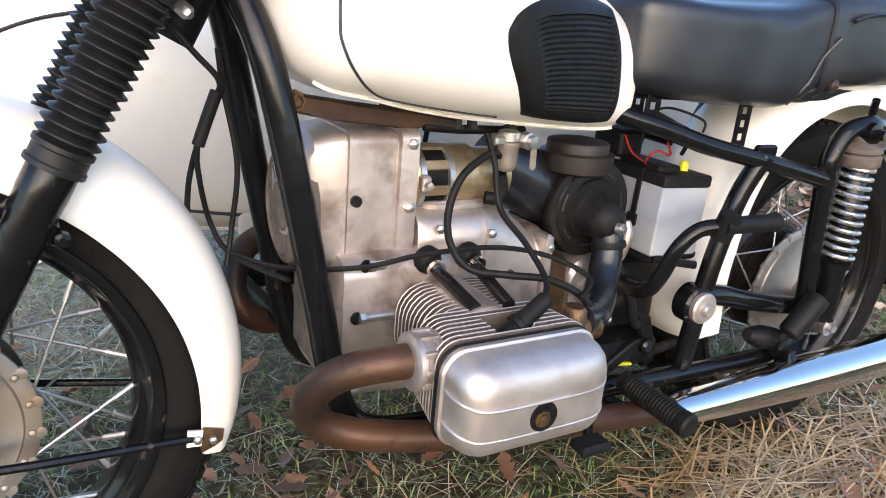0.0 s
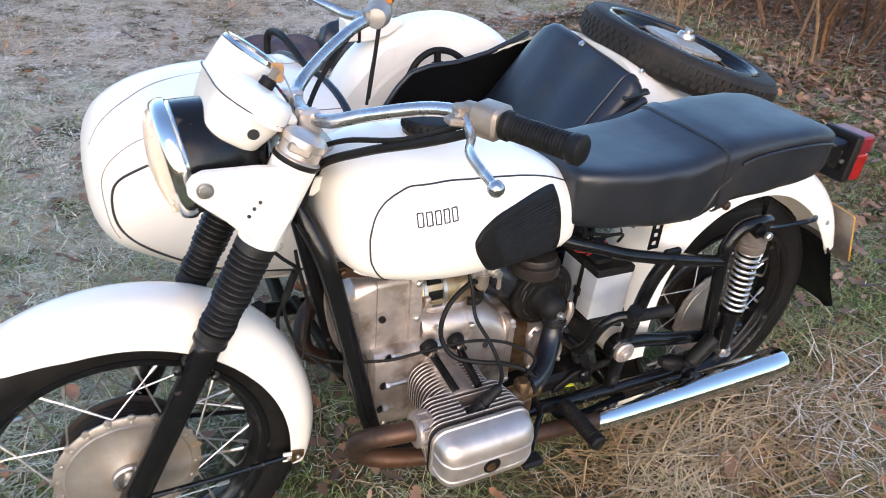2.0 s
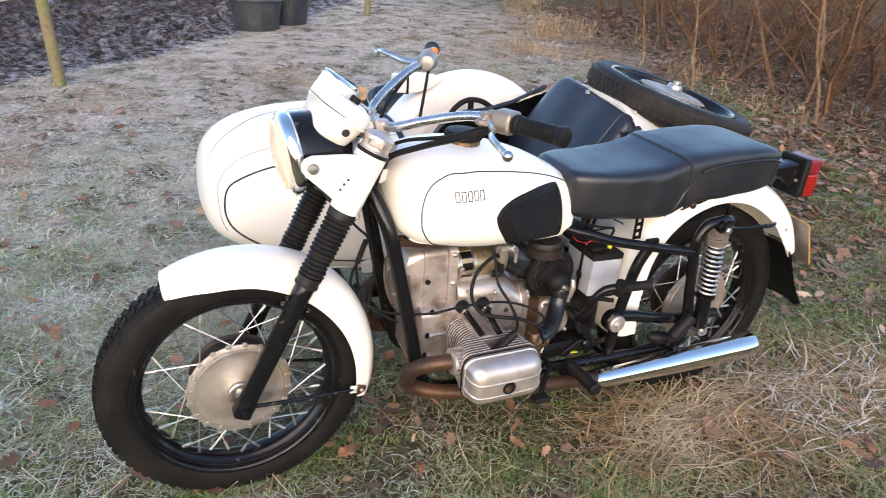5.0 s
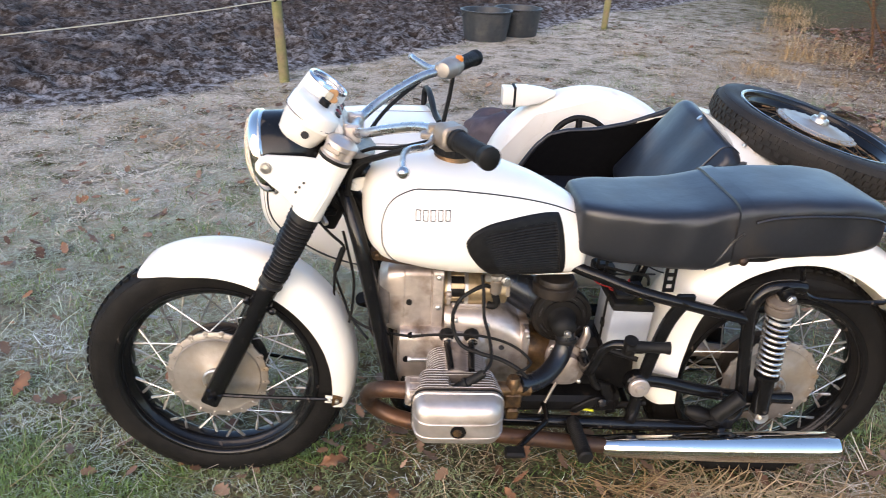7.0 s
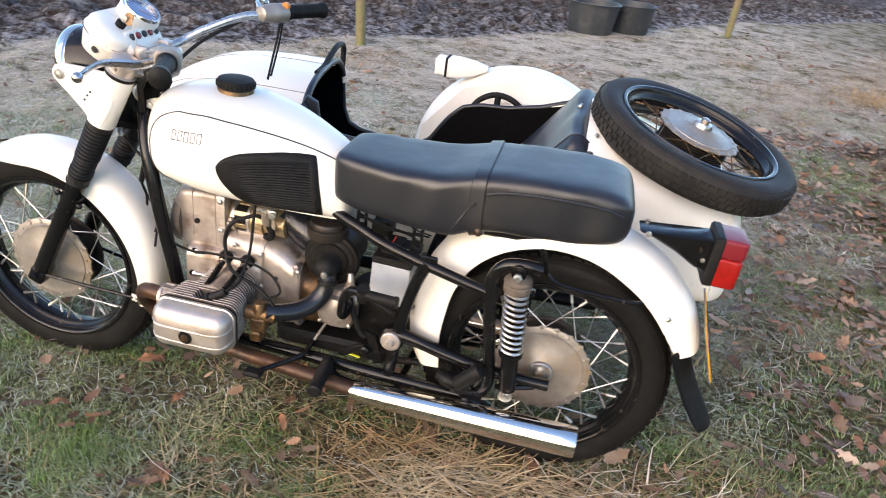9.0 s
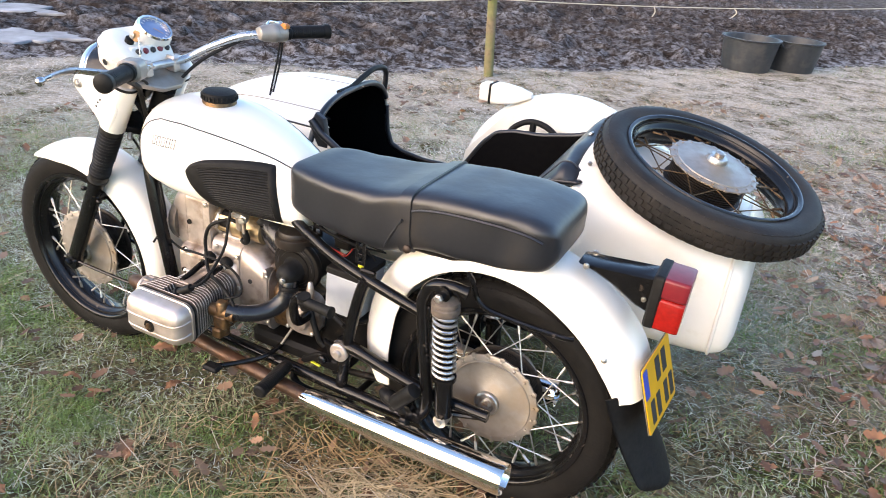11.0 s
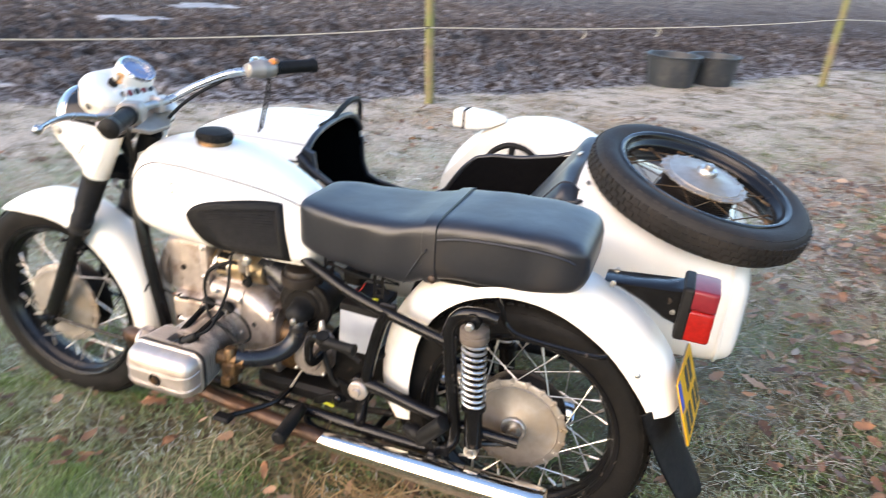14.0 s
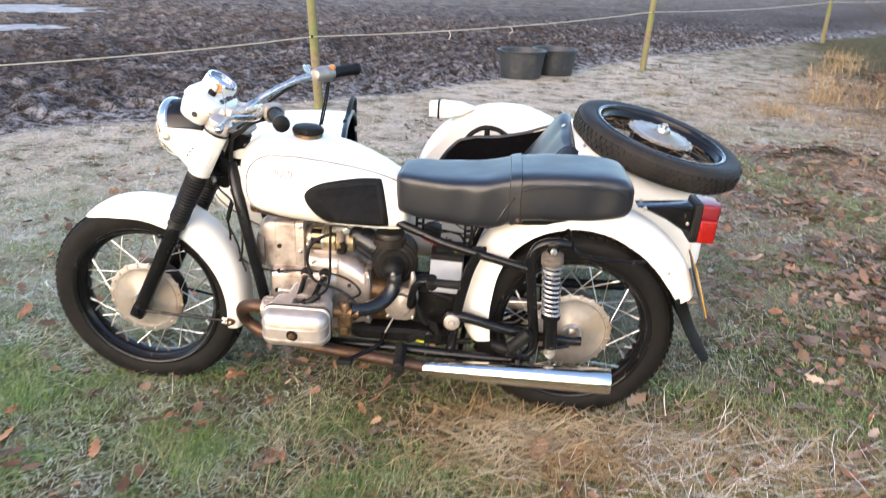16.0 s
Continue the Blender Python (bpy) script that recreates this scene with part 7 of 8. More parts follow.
gl.new(g_mix(g_attr("soil"), turf, soil), gb.inputs["Base Color"])
gbump = gn.new("ShaderNodeBump")
gbump.inputs["Distance"].default_value = 0.05
gl.new(g_noise(34.0, 8.0, 0.72), gbump.inputs["Height"])
gl.new(gbump.outputs[0], gb.inputs["Normal"])

ground_me = fast_mesh("ground", np.stack([GX, GY, GZ], -1).reshape(-1, 3), quads, GROUND)
S = soil_side(GX, GY)
fields = dict(bare=bare(GX, GY), hoar=0.95 * np.clip((S - 4) / 15, 0, 1), soil=np.clip(S / 0.12 + 0.5, 0, 1), frost=np.clip(0.25 + (GY - 0.4) * 0.55 - np.clip(GX - 1.6, 0, 9) * 0.10 - np.clip(GX - 1.5, 0, 2) * 0.30 * np.clip((4.0 - GY) / 2, 0, 1), 0.08, 1.0) * np.clip(0.3 - thicket(GX, GY), 0.03, 1) * (1 - 0.55 * np.clip((GX - 3.2) / 3, 0, 1)), rime=np.clip(0.20 + 0.8 * np.exp(-np.abs(S) / 0.7) + 0.5 * (fbm(GX * 0.6, GY * 0.6) - 0.45) + np.clip((GZ - 0.035) * 9, 0, 0.7), 0.05, 1),
              litter=0.5 * np.clip((GY + 1.9) / 1.3, 0, 1) * np.clip((GX - 2.35 + (fbm(GX * 1.6, GY * 1.6) - 0.5) * 3.4 - np.abs(GY - 1.8) * 0.25) * 0.9, 0, 1) * np.clip(1 - S, 0, 1) * np.clip(5.2 - GY * 0.55 + thicket(GX, GY), 0, 1))
for key, val in fields.items():
    at = ground_me.attributes.new(key, "FLOAT", "POINT")
    at.data.foreach_set("value", val.astype(np.float32).ravel())
tagged(new("ground", ground_me), "frosty grass verge beside a dark ploughed field", "ground", kind="structure")


def blades(name, n, region, length, width, lean, material, label, density, flat=0.0, comb=0.0):
    """Bent blades scattered over the verge; density(x, y) is the share that is kept."""
    x0, x1, y0, y1 = region
    x, y = rng.uniform(x0, x1, n), rng.uniform(y0, y1, n)
    fringe = np.clip(np.minimum(np.minimum(x - x0, x1 - x), np.minimum(y - y0, y1 - y)) / 0.9 + (fbm(x * 1.6, y * 1.6) - 0.55) * 1.8, 0, 1) if x1 - x0 > 2 else 1.0
    keep = (rng.random(n) < density(x, y) * fringe * (1 - 0.9 * bare(x, y))) & (soil_side(x, y) < rng.normal(0.0, 0.08, n))
    x, y = x[keep], y[keep]
    n = len(x)
    L = rng.uniform(*length, n) * (0.75 + 0.6 * fbm(x * 2, y * 2))
    W = rng.uniform(*width, n)
    a = rng.uniform(0, 2 * np.pi, n) + 0.8 * np.sin(x * 3)
    if comb:                                                # raked strands lie along the heap
        a = np.where(rng.random(n) < comb, rng.normal(0.25, 0.5, n) + np.pi * rng.integers(0, 2, n), a)
    le = np.clip(rng.normal(lean, 0.25 if lean < 1.3 else 0.09, n), 0.02, 1.52)           # radians off the vertical
    dx, dy = np.cos(a), np.sin(a)
    px, py = -dy, dx
    z = ground_z(x, y)
    base = np.stack([x, y, z - 0.002 + flat * rng.random(n)], -1)
    rise = np.where(le > 1.2, 0.95, 0.7)
    d1 = np.stack([np.sin(le * rise) * dx, np.sin(le * rise) * dy, np.cos(le * rise)], -1)
    le2 = np.minimum(le * 1.35 + 0.1, 1.62)
    turn = a + rng.normal(0, 0.5, n)
    d2 = np.stack([np.sin(le2) * np.cos(turn), np.sin(le2) * np.sin(turn), np.cos(le2)], -1)
    side = np.stack([px, py, np.zeros(n)], -1) * W[:, None] * 0.5
    mid = base + d1 * L[:, None] * 0.5
    tip = mid + d2 * L[:, None] * 0.5
    tip[:, 2] = np.maximum(tip[:, 2], z + 0.002)
    v = np.stack([base - side, base + side, mid + side * 0.85, mid - side * 0.85, tip], 1).reshape(-1, 3)
    k = np.arange(n)[:, None] * 5
    tri = np.concatenate([k + np.array([[0, 1, 2]]), k + np.array([[0, 2, 3]]), k + np.array([[3, 2, 4]])], 1).reshape(-1, 3)
    return tagged(new(name, fast_mesh(name, v, tri, material, False)), label, "grass", kind="stuff")


def green_share(x, y):
    g = np.clip(1.25 - 0.25 * np.clip(y + 0.4, 0, 9) - 0.06 * np.clip(x - 1.6, 0, 9), 0.12, 1)
    return g * np.clip(0.2 + 1.6 * (fbm(x * 1.1 + 3, y * 1.1) - 0.28), 0.12, 1) * np.clip(3.2 * (fbm(x * 5.0 + 7, y * 5.0) - 0.32), 0.08, 1)


def frost_share(x, y):
    f = np.clip(0.26 + 0.25 * (y + 0.5) + 0.42 * np.clip(0.9 - x, 0, 2) - 0.16 * np.clip(x - 1.8, 0, 9), 0.08, 0.95)
    return f * np.clip(0.25 + 1.5 * (fbm(x * 0.9 + 11, y * 0.9 + 4) - 0.25), 0.1, 1)


def straw_share(x, y):
    clump = np.exp(-((x - 1.5) ** 2 / 0.35 + (y + 0.35) ** 2 / 0.06)) + 0.8 * np.exp(-((x - 2.3) ** 2 / 0.3 + (y + 0.25) ** 2 / 0.1))
    return np.clip(0.10 + 0.10 * np.clip(y, 0, 6) - 0.12 * np.clip(0.4 - x, 0, 1) + 1.1 * clump + 1.1 * (fbm(x * 0.8 + 21, y * 0.8 + 2) - 0.5), 0.04, 1)


NEAR, FARR = (-2.7, 4.9, -2.2, 2.6), (-5.6, 8.0, 1.0, 10.2)


def open_share(x, y):
    """Thinner growth where leaves lie thick."""
    return 1 - 0.5 * np.clip(litter_share(x, y) * 1.6 - 0.1, 0, 1)


def litter_share(x, y):
    side = np.clip(1.3 * (x - 1.62) + (fbm(x * 1.5 + 2, y * 1.5) - 0.5) * 2.6, 0, 1) * np.clip(1.3 - 0.17 * np.abs(y - 1.3), 0.1, 1)
    return np.clip(0.05 + 0.4 * np.exp(-((x - 0.6) ** 2 / 0.35 + (y - 0.12) ** 2 / 0.1)) + 0.95 * side * np.clip(2.6 * (fbm(x * 2.3 + 5, y * 2.3) - 0.30), 0.12, 1) + 1.0 * np.clip(fbm(x * 3.4, y * 3.4) - 0.54, 0, 1), 0.02, 1)


CLOSE = (-1.3, 2.9, -1.4, 0.35)
blades("green_grass", 480000, CLOSE, (0.014, 0.042), (0.0012, 0.0022), 1.0, GREEN, "fine short green grass beside the machine", lambda x, y: green_share(x, y) * open_share(x, y))
blades("green_grass", 400000, (-2.7, 5.8, -2.2, 3.8), (0.018, 0.05), (0.0018, 0.0034), 1.0, GREEN, "short green grass blades on the verge", lambda x, y: green_share(x, y) * open_share(x, y))
blades("frosted_grass", 440000, NEAR, (0.03, 0.075), (0.0011, 0.0022), 1.42, FROSTY, "frost-whitened matted grass blades", lambda x, y: frost_share(x, y) * open_share(x, y))
blades("dry_straw", 175000, NEAR, (0.05, 0.17), (0.0010, 0.0022), 1.42, STRAW, "dry straw lying in the grass", straw_share, 0.02)
blades("frosted_grass", 420000, FARR, (0.025, 0.075), (0.0026, 0.0054), 1.45, RIMED, "frost-whitened matted grass further off", lambda x, y: np.clip(frost_share(x, y) * 0.9 * open_share(x, y) * np.clip(0.2 - thicket(x, y), 0.05, 1), 0, 1))
blades("dry_straw", 160000, FARR, (0.04, 0.11), (0.0018, 0.0034), 1.55, PALE_STRAW, "rimed pale straw further off on the verge", lambda x, y: np.clip(straw_share(x, y) * 1.1 * np.clip(0.4 - thicket(x, y), 0.1, 1), 0, 1))
blades("green_grass", 60000, FARR, (0.03, 0.07), (0.003, 0.006), 1.0, GREEN, "green grass patches further off", lambda x, y: np.clip(2.2 * (fbm(x * 0.8 + 3, y * 0.8 + 8) - 0.5), 0, 1))

blades("green_grass", 170000, (1.3, 6.0, -1.3, 4.6), (0.025, 0.06), (0.0018, 0.0036), 1.1, GREEN, "olive green tufts between drifted leaves", lambda x, y: np.clip(5.0 * (fbm(x * 1.5 + 31, y * 1.5 + 9) - 0.41), 0, 1))
blades("dry_straw", 16000, (1.3, 6.0, -1.3, 4.6), (0.05, 0.15), (0.0014, 0.0028), 1.45, PALE_STRAW, "pale straw between drifted leaves", lambda x, y: np.clip(0.15 + 2.2 * (fbm(x * 1.2 + 3, y * 1.2 + 19) - 0.45), 0.05, 1), 0.02)
def patch(x, y, spots):
    """The share left by soft round spots of growth (x, y, radius)."""
    d = sum(np.exp(-((x - a) ** 2 + (y - b) ** 2) / (c * c)) for a, b, c in spots)
    return np.clip(1.3 * d + 0.8 * (fbm(x * 3 + 2, y * 3) - 0.55), 0, 1)


GREENS = ((3.92, 4.88, 0.36), (3.52, 4.96, 0.3), (4.25, 4.68, 0.36), (2.52, 4.75, 0.36), (3.0, 3.1, 0.35), (2.5, 2.2, 0.3), (3.4, 2.3, 0.4), (6.5, 12.0, 0.6), (2.9, 0.7, 0.4), (2.3, 5.2, 0.35))
TANS = ((4.33, 6.1, 0.35), (5.2, 7.0, 0.4), (3.16, 7.05, 0.2), (3.5, 5.8, 0.4), (4.4, 7.2, 0.6), (5.6, 8.6, 0.7), (3.2, 4.9, 0.4), (1.2, 5.0, 0.4), (-0.4, 4.4, 0.4), (0.3, 5.6, 0.35), (2.0, 3.9, 0.35), (-1.6, 3.6, 0.3), (-1.0, 3.0, 0.3))
blades("green_grass", 42000, (1.8, 7.2, 0.2, 11.5), (0.04, 0.085), (0.003, 0.0055), 1.15, GREEN, "green grass patches between the straw", lambda x, y: patch(x, y, GREENS))
blades("dry_straw", 60000, (-2.2, 6.8, 2.6, 9.6), (0.06, 0.15), (0.003, 0.0055), 1.36, STRAW, "tan straw patches on the frosty verge", lambda x, y: patch(x, y, TANS), 0.02)
blades("dry_straw", 36000, (2.4, 7.4, 0.8, 9.5), (0.06, 0.16), (0.0024, 0.0044), 1.5, PALE_STRAW, "pale straw matted before the thicket", lambda x, y: np.clip(0.12 + 2.0 * (fbm(x * 1.3 + 4, y * 1.3 + 6) - 0.42), 0.02, 1), 0.02)
HEAPS = ((0.95, 1.75, -0.46, -0.04), (1.65, 2.55, -0.48, -0.12))      # raked-together straw
for k, box in enumerate(HEAPS):
    cx, cy = (box[0] + box[1]) / 2, (box[2] + box[3]) / 2
    blades("dry_straw", (1150, 560)[k], box, (0.10, 0.30), (0.0026, 0.0046), 1.50, STRAW, "loose heap of long tan straw on the grass",
           lambda x, y, cx=cx, cy=cy, b=box: np.clip(1.25 - ((x - cx) / (b[1] - cx)) ** 2 - ((y - cy) / (b[3] - cy)) ** 2, 0, 1) * np.clip(0.3 + 2.2 * (fbm(x * 3, y * 3) - 0.3), 0.1, 1), 0.045, 0.5)
blades("dry_straw", 900, (1.1, 2.7, -0.55, -0.02), (0.10, 0.26), (0.002, 0.0036), 1.50, PALE_STRAW, "rimed pale straw strewn over the heap", lambda x, y: np.clip(1.0 - ((x - 1.9) / 0.8) ** 2 - ((y + 0.29) / 0.27) ** 2, 0, 1), 0.045, 0.4)
blades("dry_straw", 46000, (-4.0, 4.6, 1.2, 6.4), (0.06, 0.17), (0.0024, 0.0046), 1.56, PALE_STRAW, "tan straw matted on the frosty verge", lambda x, y: np.clip(0.25 + 2.4 * (fbm(x * 1.7 + 14, y * 1.7 + 6) - 0.42), 0.04, 1), 0.018)
blades("frosted_grass", 26000, (-3.2, 1.3, 0.1, 4.6), (0.07, 0.16), (0.0018, 0.0032), 1.46, FROSTY, "long rimed grass blades lying on the verge", lambda x, y: np.clip(0.2 + 2.4 * (fbm(x * 1.9 + 5, y * 1.9 + 2) - 0.44), 0.03, 1), 0.015)
blades("long_straw", 1500, (-1.6, 3.6, -1.3, 1.6), (0.08, 0.26), (0.0010, 0.0021), 1.46, PALE_STRAW, "long pale bent grass stalks lying on the verge", lambda x, y: np.clip(0.25 + 1.6 * (fbm(x * 1.6 + 8, y * 1.6) - 0.42), 0.03, 1), 0.05)
blades("long_straw", 5000, (-4.0, 6.5, 1.4, 7.5), (0.08, 0.24), (0.0014, 0.0028), 1.62, PALE_STRAW, "long pale bent grass stalks lying further off", lambda x, y: np.clip(0.3 + 1.8 * (fbm(x * 1.2 + 8, y * 1.2) - 0.4), 0.03, 1), 0.05)


def leaves(name, n, region, size, label, density, material=LEAF):
    """Lobed, curled oak leaves lying about."""
    x0, x1, y0, y1 = region
    x, y = rng.uniform(x0, x1, n), rng.uniform(y0, y1, n)
    keep = (rng.random(n) < density(x, y)) & (soil_side(x, y) < 0.0)
    x, y = x[keep], y[keep]
    n = len(x)
    lob = [(0.0, 0.0), (0.18, 0.10), (0.30, 0.22), (0.40, 0.13), (0.55, 0.29), (0.66, 0.15), (0.80, 0.22), (1.0, 0.03)]
    px = np.array([p[0] for p in lob] * 3)
    py = np.array([p[1] for p in lob] + [0.0] * len(lob) + [-p[1] for p in lob])
    L, a = rng.uniform(*size, n), rng.uniform(0, 2 * np.pi, n)
    curl, tilt, roll = rng.normal(0.8, 0.9, n), rng.normal(0, 0.25, n), rng.normal(0, 0.3, n)
    u, v = (px - 0.5)[None] * L[:, None], py[None] * L[:, None] * rng.uniform(0.6, 1.3, n)[:, None]
    u = u * (1 + 0.25 * rng.normal(0, 1, n)[:, None] * np.abs(v) / L[:, None])
    w = curl[:, None] * (v ** 2) * 9 + 0.6 * curl[:, None] * u ** 2 * 4 + tilt[:, None] * u + roll[:, None] * v + 0.045 * L[:, None] * np.sin(7 * px[None] + 9 * a[:, None]) * (np.abs(py)[None] * 4 - 0.3)
    X = x[:, None] + u * np.cos(a)[:, None] - v * np.sin(a)[:, None]
    Y = y[:, None] + u * np.sin(a)[:, None] + v * np.cos(a)[:, None]
    Z = (ground_z(x, y) + rng.uniform(0.010, 0.034, n))[:, None] + w
    verts = np.stack([X, Y, Z], -1).reshape(-1, 3)
    m = len(lob)
    f = np.array([[k + i, k + i + 1, k + m + i + 1, k + m + i] for k in (0, m) for i in range(m - 1)])
    quads_ = (np.arange(n)[:, None, None] * 3 * m + f[None]).reshape(-1, 4)
    return tagged(new(name, fast_mesh(name, verts, quads_, material, True)), label, "leaves", kind="stuff")


def drift(x, y):
    """Where leaves have blown together: in patches behind and beside the sidecar's tail."""
    side = np.clip(0.9 * (x - 1.75) + (fbm(x * 1.3 + 2, y * 1.3) - 0.5) * 2.2, 0, 1) * np.clip(1.25 - 0.22 * np.abs(y - 1.2), 0.05, 1)
    return np.clip(side * np.clip(3.4 * (fbm(x * 1.9 + 5, y * 1.9 + 3) - 0.36), 0.06, 1), 0, 1)


leaves("fallen_leaves", 14000, (-2.4, 5.0, -2.0, 4.0), (0.026, 0.066), "brown fallen oak leaves scattered on the grass", litter_share)
leaves("fallen_leaves", 7500, (1.4, 6.0, -1.3, 4.4), (0.035, 0.105), "grey-brown weathered oak leaves drifted thick on the verge", drift, GREYLEAF)
leaves("fallen_leaves", 4200, (1.4, 6.0, -1.3, 4.4), (0.035, 0.10), "orange-brown oak leaves drifted thick on the verge", drift, LEAF)
leaves("fallen_leaves", 1300, (-1.8, 2.6, -1.4, 2.4), (0.045, 0.09), "large orange-brown oak leaves scattered in the grass", lambda x, y: np.clip(0.04 + 0.5 * (fbm(x * 2.2 + 1, y * 2.2) - 0.36) + 0.25 * np.exp(-((x - 0.6) ** 2 / 0.4 + (y - 0.35) ** 2 / 0.3)), 0.02, 1))
leaves("fallen_leaves", 2600, (-2.0, 3.0, 1.5, 5.5), (0.05, 0.09), "brown leaves frozen into the frosty grass", lambda x, y: np.clip(1.5 * (fbm(x * 1.4 + 12, y * 1.4) - 0.46), 0.03, 0.8), GREYLEAF)
leaves("fallen_leaves", 22000, (3.0, 11.0, -1.0, 10.0), (0.05, 0.09), "thick brown oak leaf litter by the bushes", lambda x, y: np.clip(0.45 + 0.6 * thicket(x, y), 0.05, 1), LITTER)


def leaf_at(x, y, turn, size):
    """One large leaf lying by itself."""
    g = Geo()
    rows = []
    for t, w in ((0, 0.01), (0.15, 0.10), (0.28, 0.24), (0.38, 0.14), (0.52, 0.30), (0.64, 0.17), (0.8, 0.24), (0.92, 0.10), (1.0, 0.02)):
        rows.append([((t - 0.5) * size, u * w * size, 0.012 * math.sin(t * 3.1) + 0.05 * (u * w) ** 2 * size * 8 + 0.004 * math.sin(9 * t + 5 * u)) for u in (-1, -0.5, 0, 0.5, 1)])
    g.rings(rows, cap=False, open_ring=True)
    ob = tagged(new("oak_leaf", mesh_of("oak_leaf", g, LEAF, 70)), "single curled orange-brown oak leaf on the grass", "leaf", "loose oak leaves")
    ob.matrix_world = Matrix.Translation((x, y, float(ground_z(np.array([x]), np.array([y]))[0]) + 0.024)) @ Matrix.Rotation(radians(turn), 4, "Z") @ Matrix.Rotation(radians(9), 4, "X")


for q in ((0.295, -0.03, 20, 0.085), (0.47, -0.16, 75, 0.06), (0.18, -0.30, 200, 0.06), (1.48, -0.47, 130, 0.07), (0.60, -0.45, 300, 0.06), (1.02, -0.62, 40, 0.06), (0.42, -0.72, 10, 0.065), (0.85, -0.86, 160, 0.06), (-0.35, -0.35, 60, 0.055), (1.85, -0.55, 250, 0.07), (2.2, -0.2, 30, 0.07)):
    leaf_at(*q)

# ---- fence, tubs, puddles, bushes ----
POSTS = [(-3.52, 1.62, 2, -1), (-0.66, 4.99, -2.5, 1.5), (3.30, 9.13, 1.2, 1.0), (8.3, 15.2, -1, 1), (13.0, 21.2, 1, 1)]
TIES = []
for i, (x, y, ax, ay) in enumerate(POSTS):
    z = float(ground_z(np.array([x]), np.array([y]))[0])
    m = Matrix.Translation((x, y, z)) @ Matrix.Rotation(radians(ax), 4, "Y") @ Matrix.Rotation(radians(ay), 4, "X")
    top = (1.12, 1.11, 1.19, 1.2, 1.2)[i]
    prof = [(0.046, -0.1), (0.047, 0.0), (0.046, 0.3), (0.0445, 0.6), (0.0435, 0.85), (0.0425, top - 0.02), (0.038, top - 0.005), (0.0, top)]
    g = Geo().lathe(prof, Matrix(), 20)
    g.v = [(vx * (1 + 0.05 * math.sin(7 * vz + 3 * math.atan2(vy, vx) + i)), vy * (1 + 0.05 * math.sin(5 * vz + 2 * math.atan2(vy, vx) + 2 * i)), vz) for vx, vy, vz in g.v]
    po = tagged(new("fence_post"), "weathered round wooden fence post with green algae at its foot", "fence post", "fence posts")
    po.matrix_world = m
    part("post", g, POST, po)
    part("insulator", Geo().lathe([(0.006, 0), (0.014, 0.01), (0.014, 0.03), (0.006, 0.036)], axis((0, -0.045, (0.65, 0.725, 0.858, 0.9, 0.9)[i]), (0, -1, 0)), 12), RUBBER, po)
    TIES.append(m @ Vector((0, -0.07, (0.65, 0.725, 0.858, 0.9, 0.9)[i])))
rope_pts = []
for a, b in zip(TIES[:-1], TIES[1:]):
    for k in range(8):
        t = k / 8
        p = a.lerp(b, t)
        p.z -= 0.05 * 4 * t * (1 - t)
        rope_pts.append(p)
rope_pts.append(TIES[-1])
rope = thing("fence_rope", "pale electric fence cord strung between the posts", "rope")
part("cord", Geo().tube(rope_pts, 0.0048, 6, 2), ROPE, rope)
for t, dx in ((0.31, 0.0), (0.48, 0.02)):
    p = TIES[1].lerp(TIES[2], t)
    part("knot_tail", Geo().tube([p + Vector((0, 0, -0.045)), p + Vector((0.02 + dx, 0, -0.09)), p + Vector((0.0, 0, -0.14))], 0.006, 6, 3), ROPE, rope)


def tub(x, y, turn, s=1.0):
    g = Geo().lathe([(0.0, 0.012), (0.28, 0.012), (0.29, 0.02), (0.34, 0.385), (0.36, 0.392), (0.362, 0.40), (0.357, 0.408), (0.33, 0.406), (0.325, 0.395), (0.28, 0.03), (0.0, 0.028)], Matrix(), 44)
    ob = tagged(new("feed_tub"), "black plastic feed tub standing at the field edge", "tub", "feed tubs")
    ob.matrix_world = Matrix.Translation((x, y, float(ground_z(np.array([x]), np.array([y]))[0]) - 0.014)) @ Matrix.Rotation(radians(turn), 4, "Z") @ Matrix.Scale(s, 4)
    part("tub_wall", g, TUB, ob)
    for a in (0, 180):
        part("rope_handle", Geo().tube([Matrix.Rotation(radians(a), 4, "Z") @ Vector(q) for q in ((0.352, -0.06, 0.375), (0.378, -0.03, 0.335), (0.378, 0.03, 0.335), (0.352, 0.06, 0.375))], 0.008, 8), TUB, ob)
    return ob


tub(1.43, 7.80, 20, 0.93)
tub(1.90, 8.26, 75, 0.90)
for i, (x, y, a, b, turn) in enumerate(PUDDLES):
    ring = []
    for k in range(40):
        q = 2 * math.pi * k / 40
        w = 1 + 0.26 * math.sin(3 * q + i) + 0.2 * math.sin(7 * q + 2 * i) + 0.12 * math.sin(12 * q + i)
        ring.append((a * w * math.cos(q), b * w * math.sin(q)))
    ob = tagged(new("frozen_puddle", mesh_of("frozen_puddle", Geo().slab(ring, 0.03, Matrix(), 0.008), ICE)), "pale frozen puddle in the ploughed field", "puddle", "frozen puddles")
    ob.matrix_world = Matrix.Translation((x, y, 0.008)) @ Matrix.Rotation(radians(turn), 4, "Z")


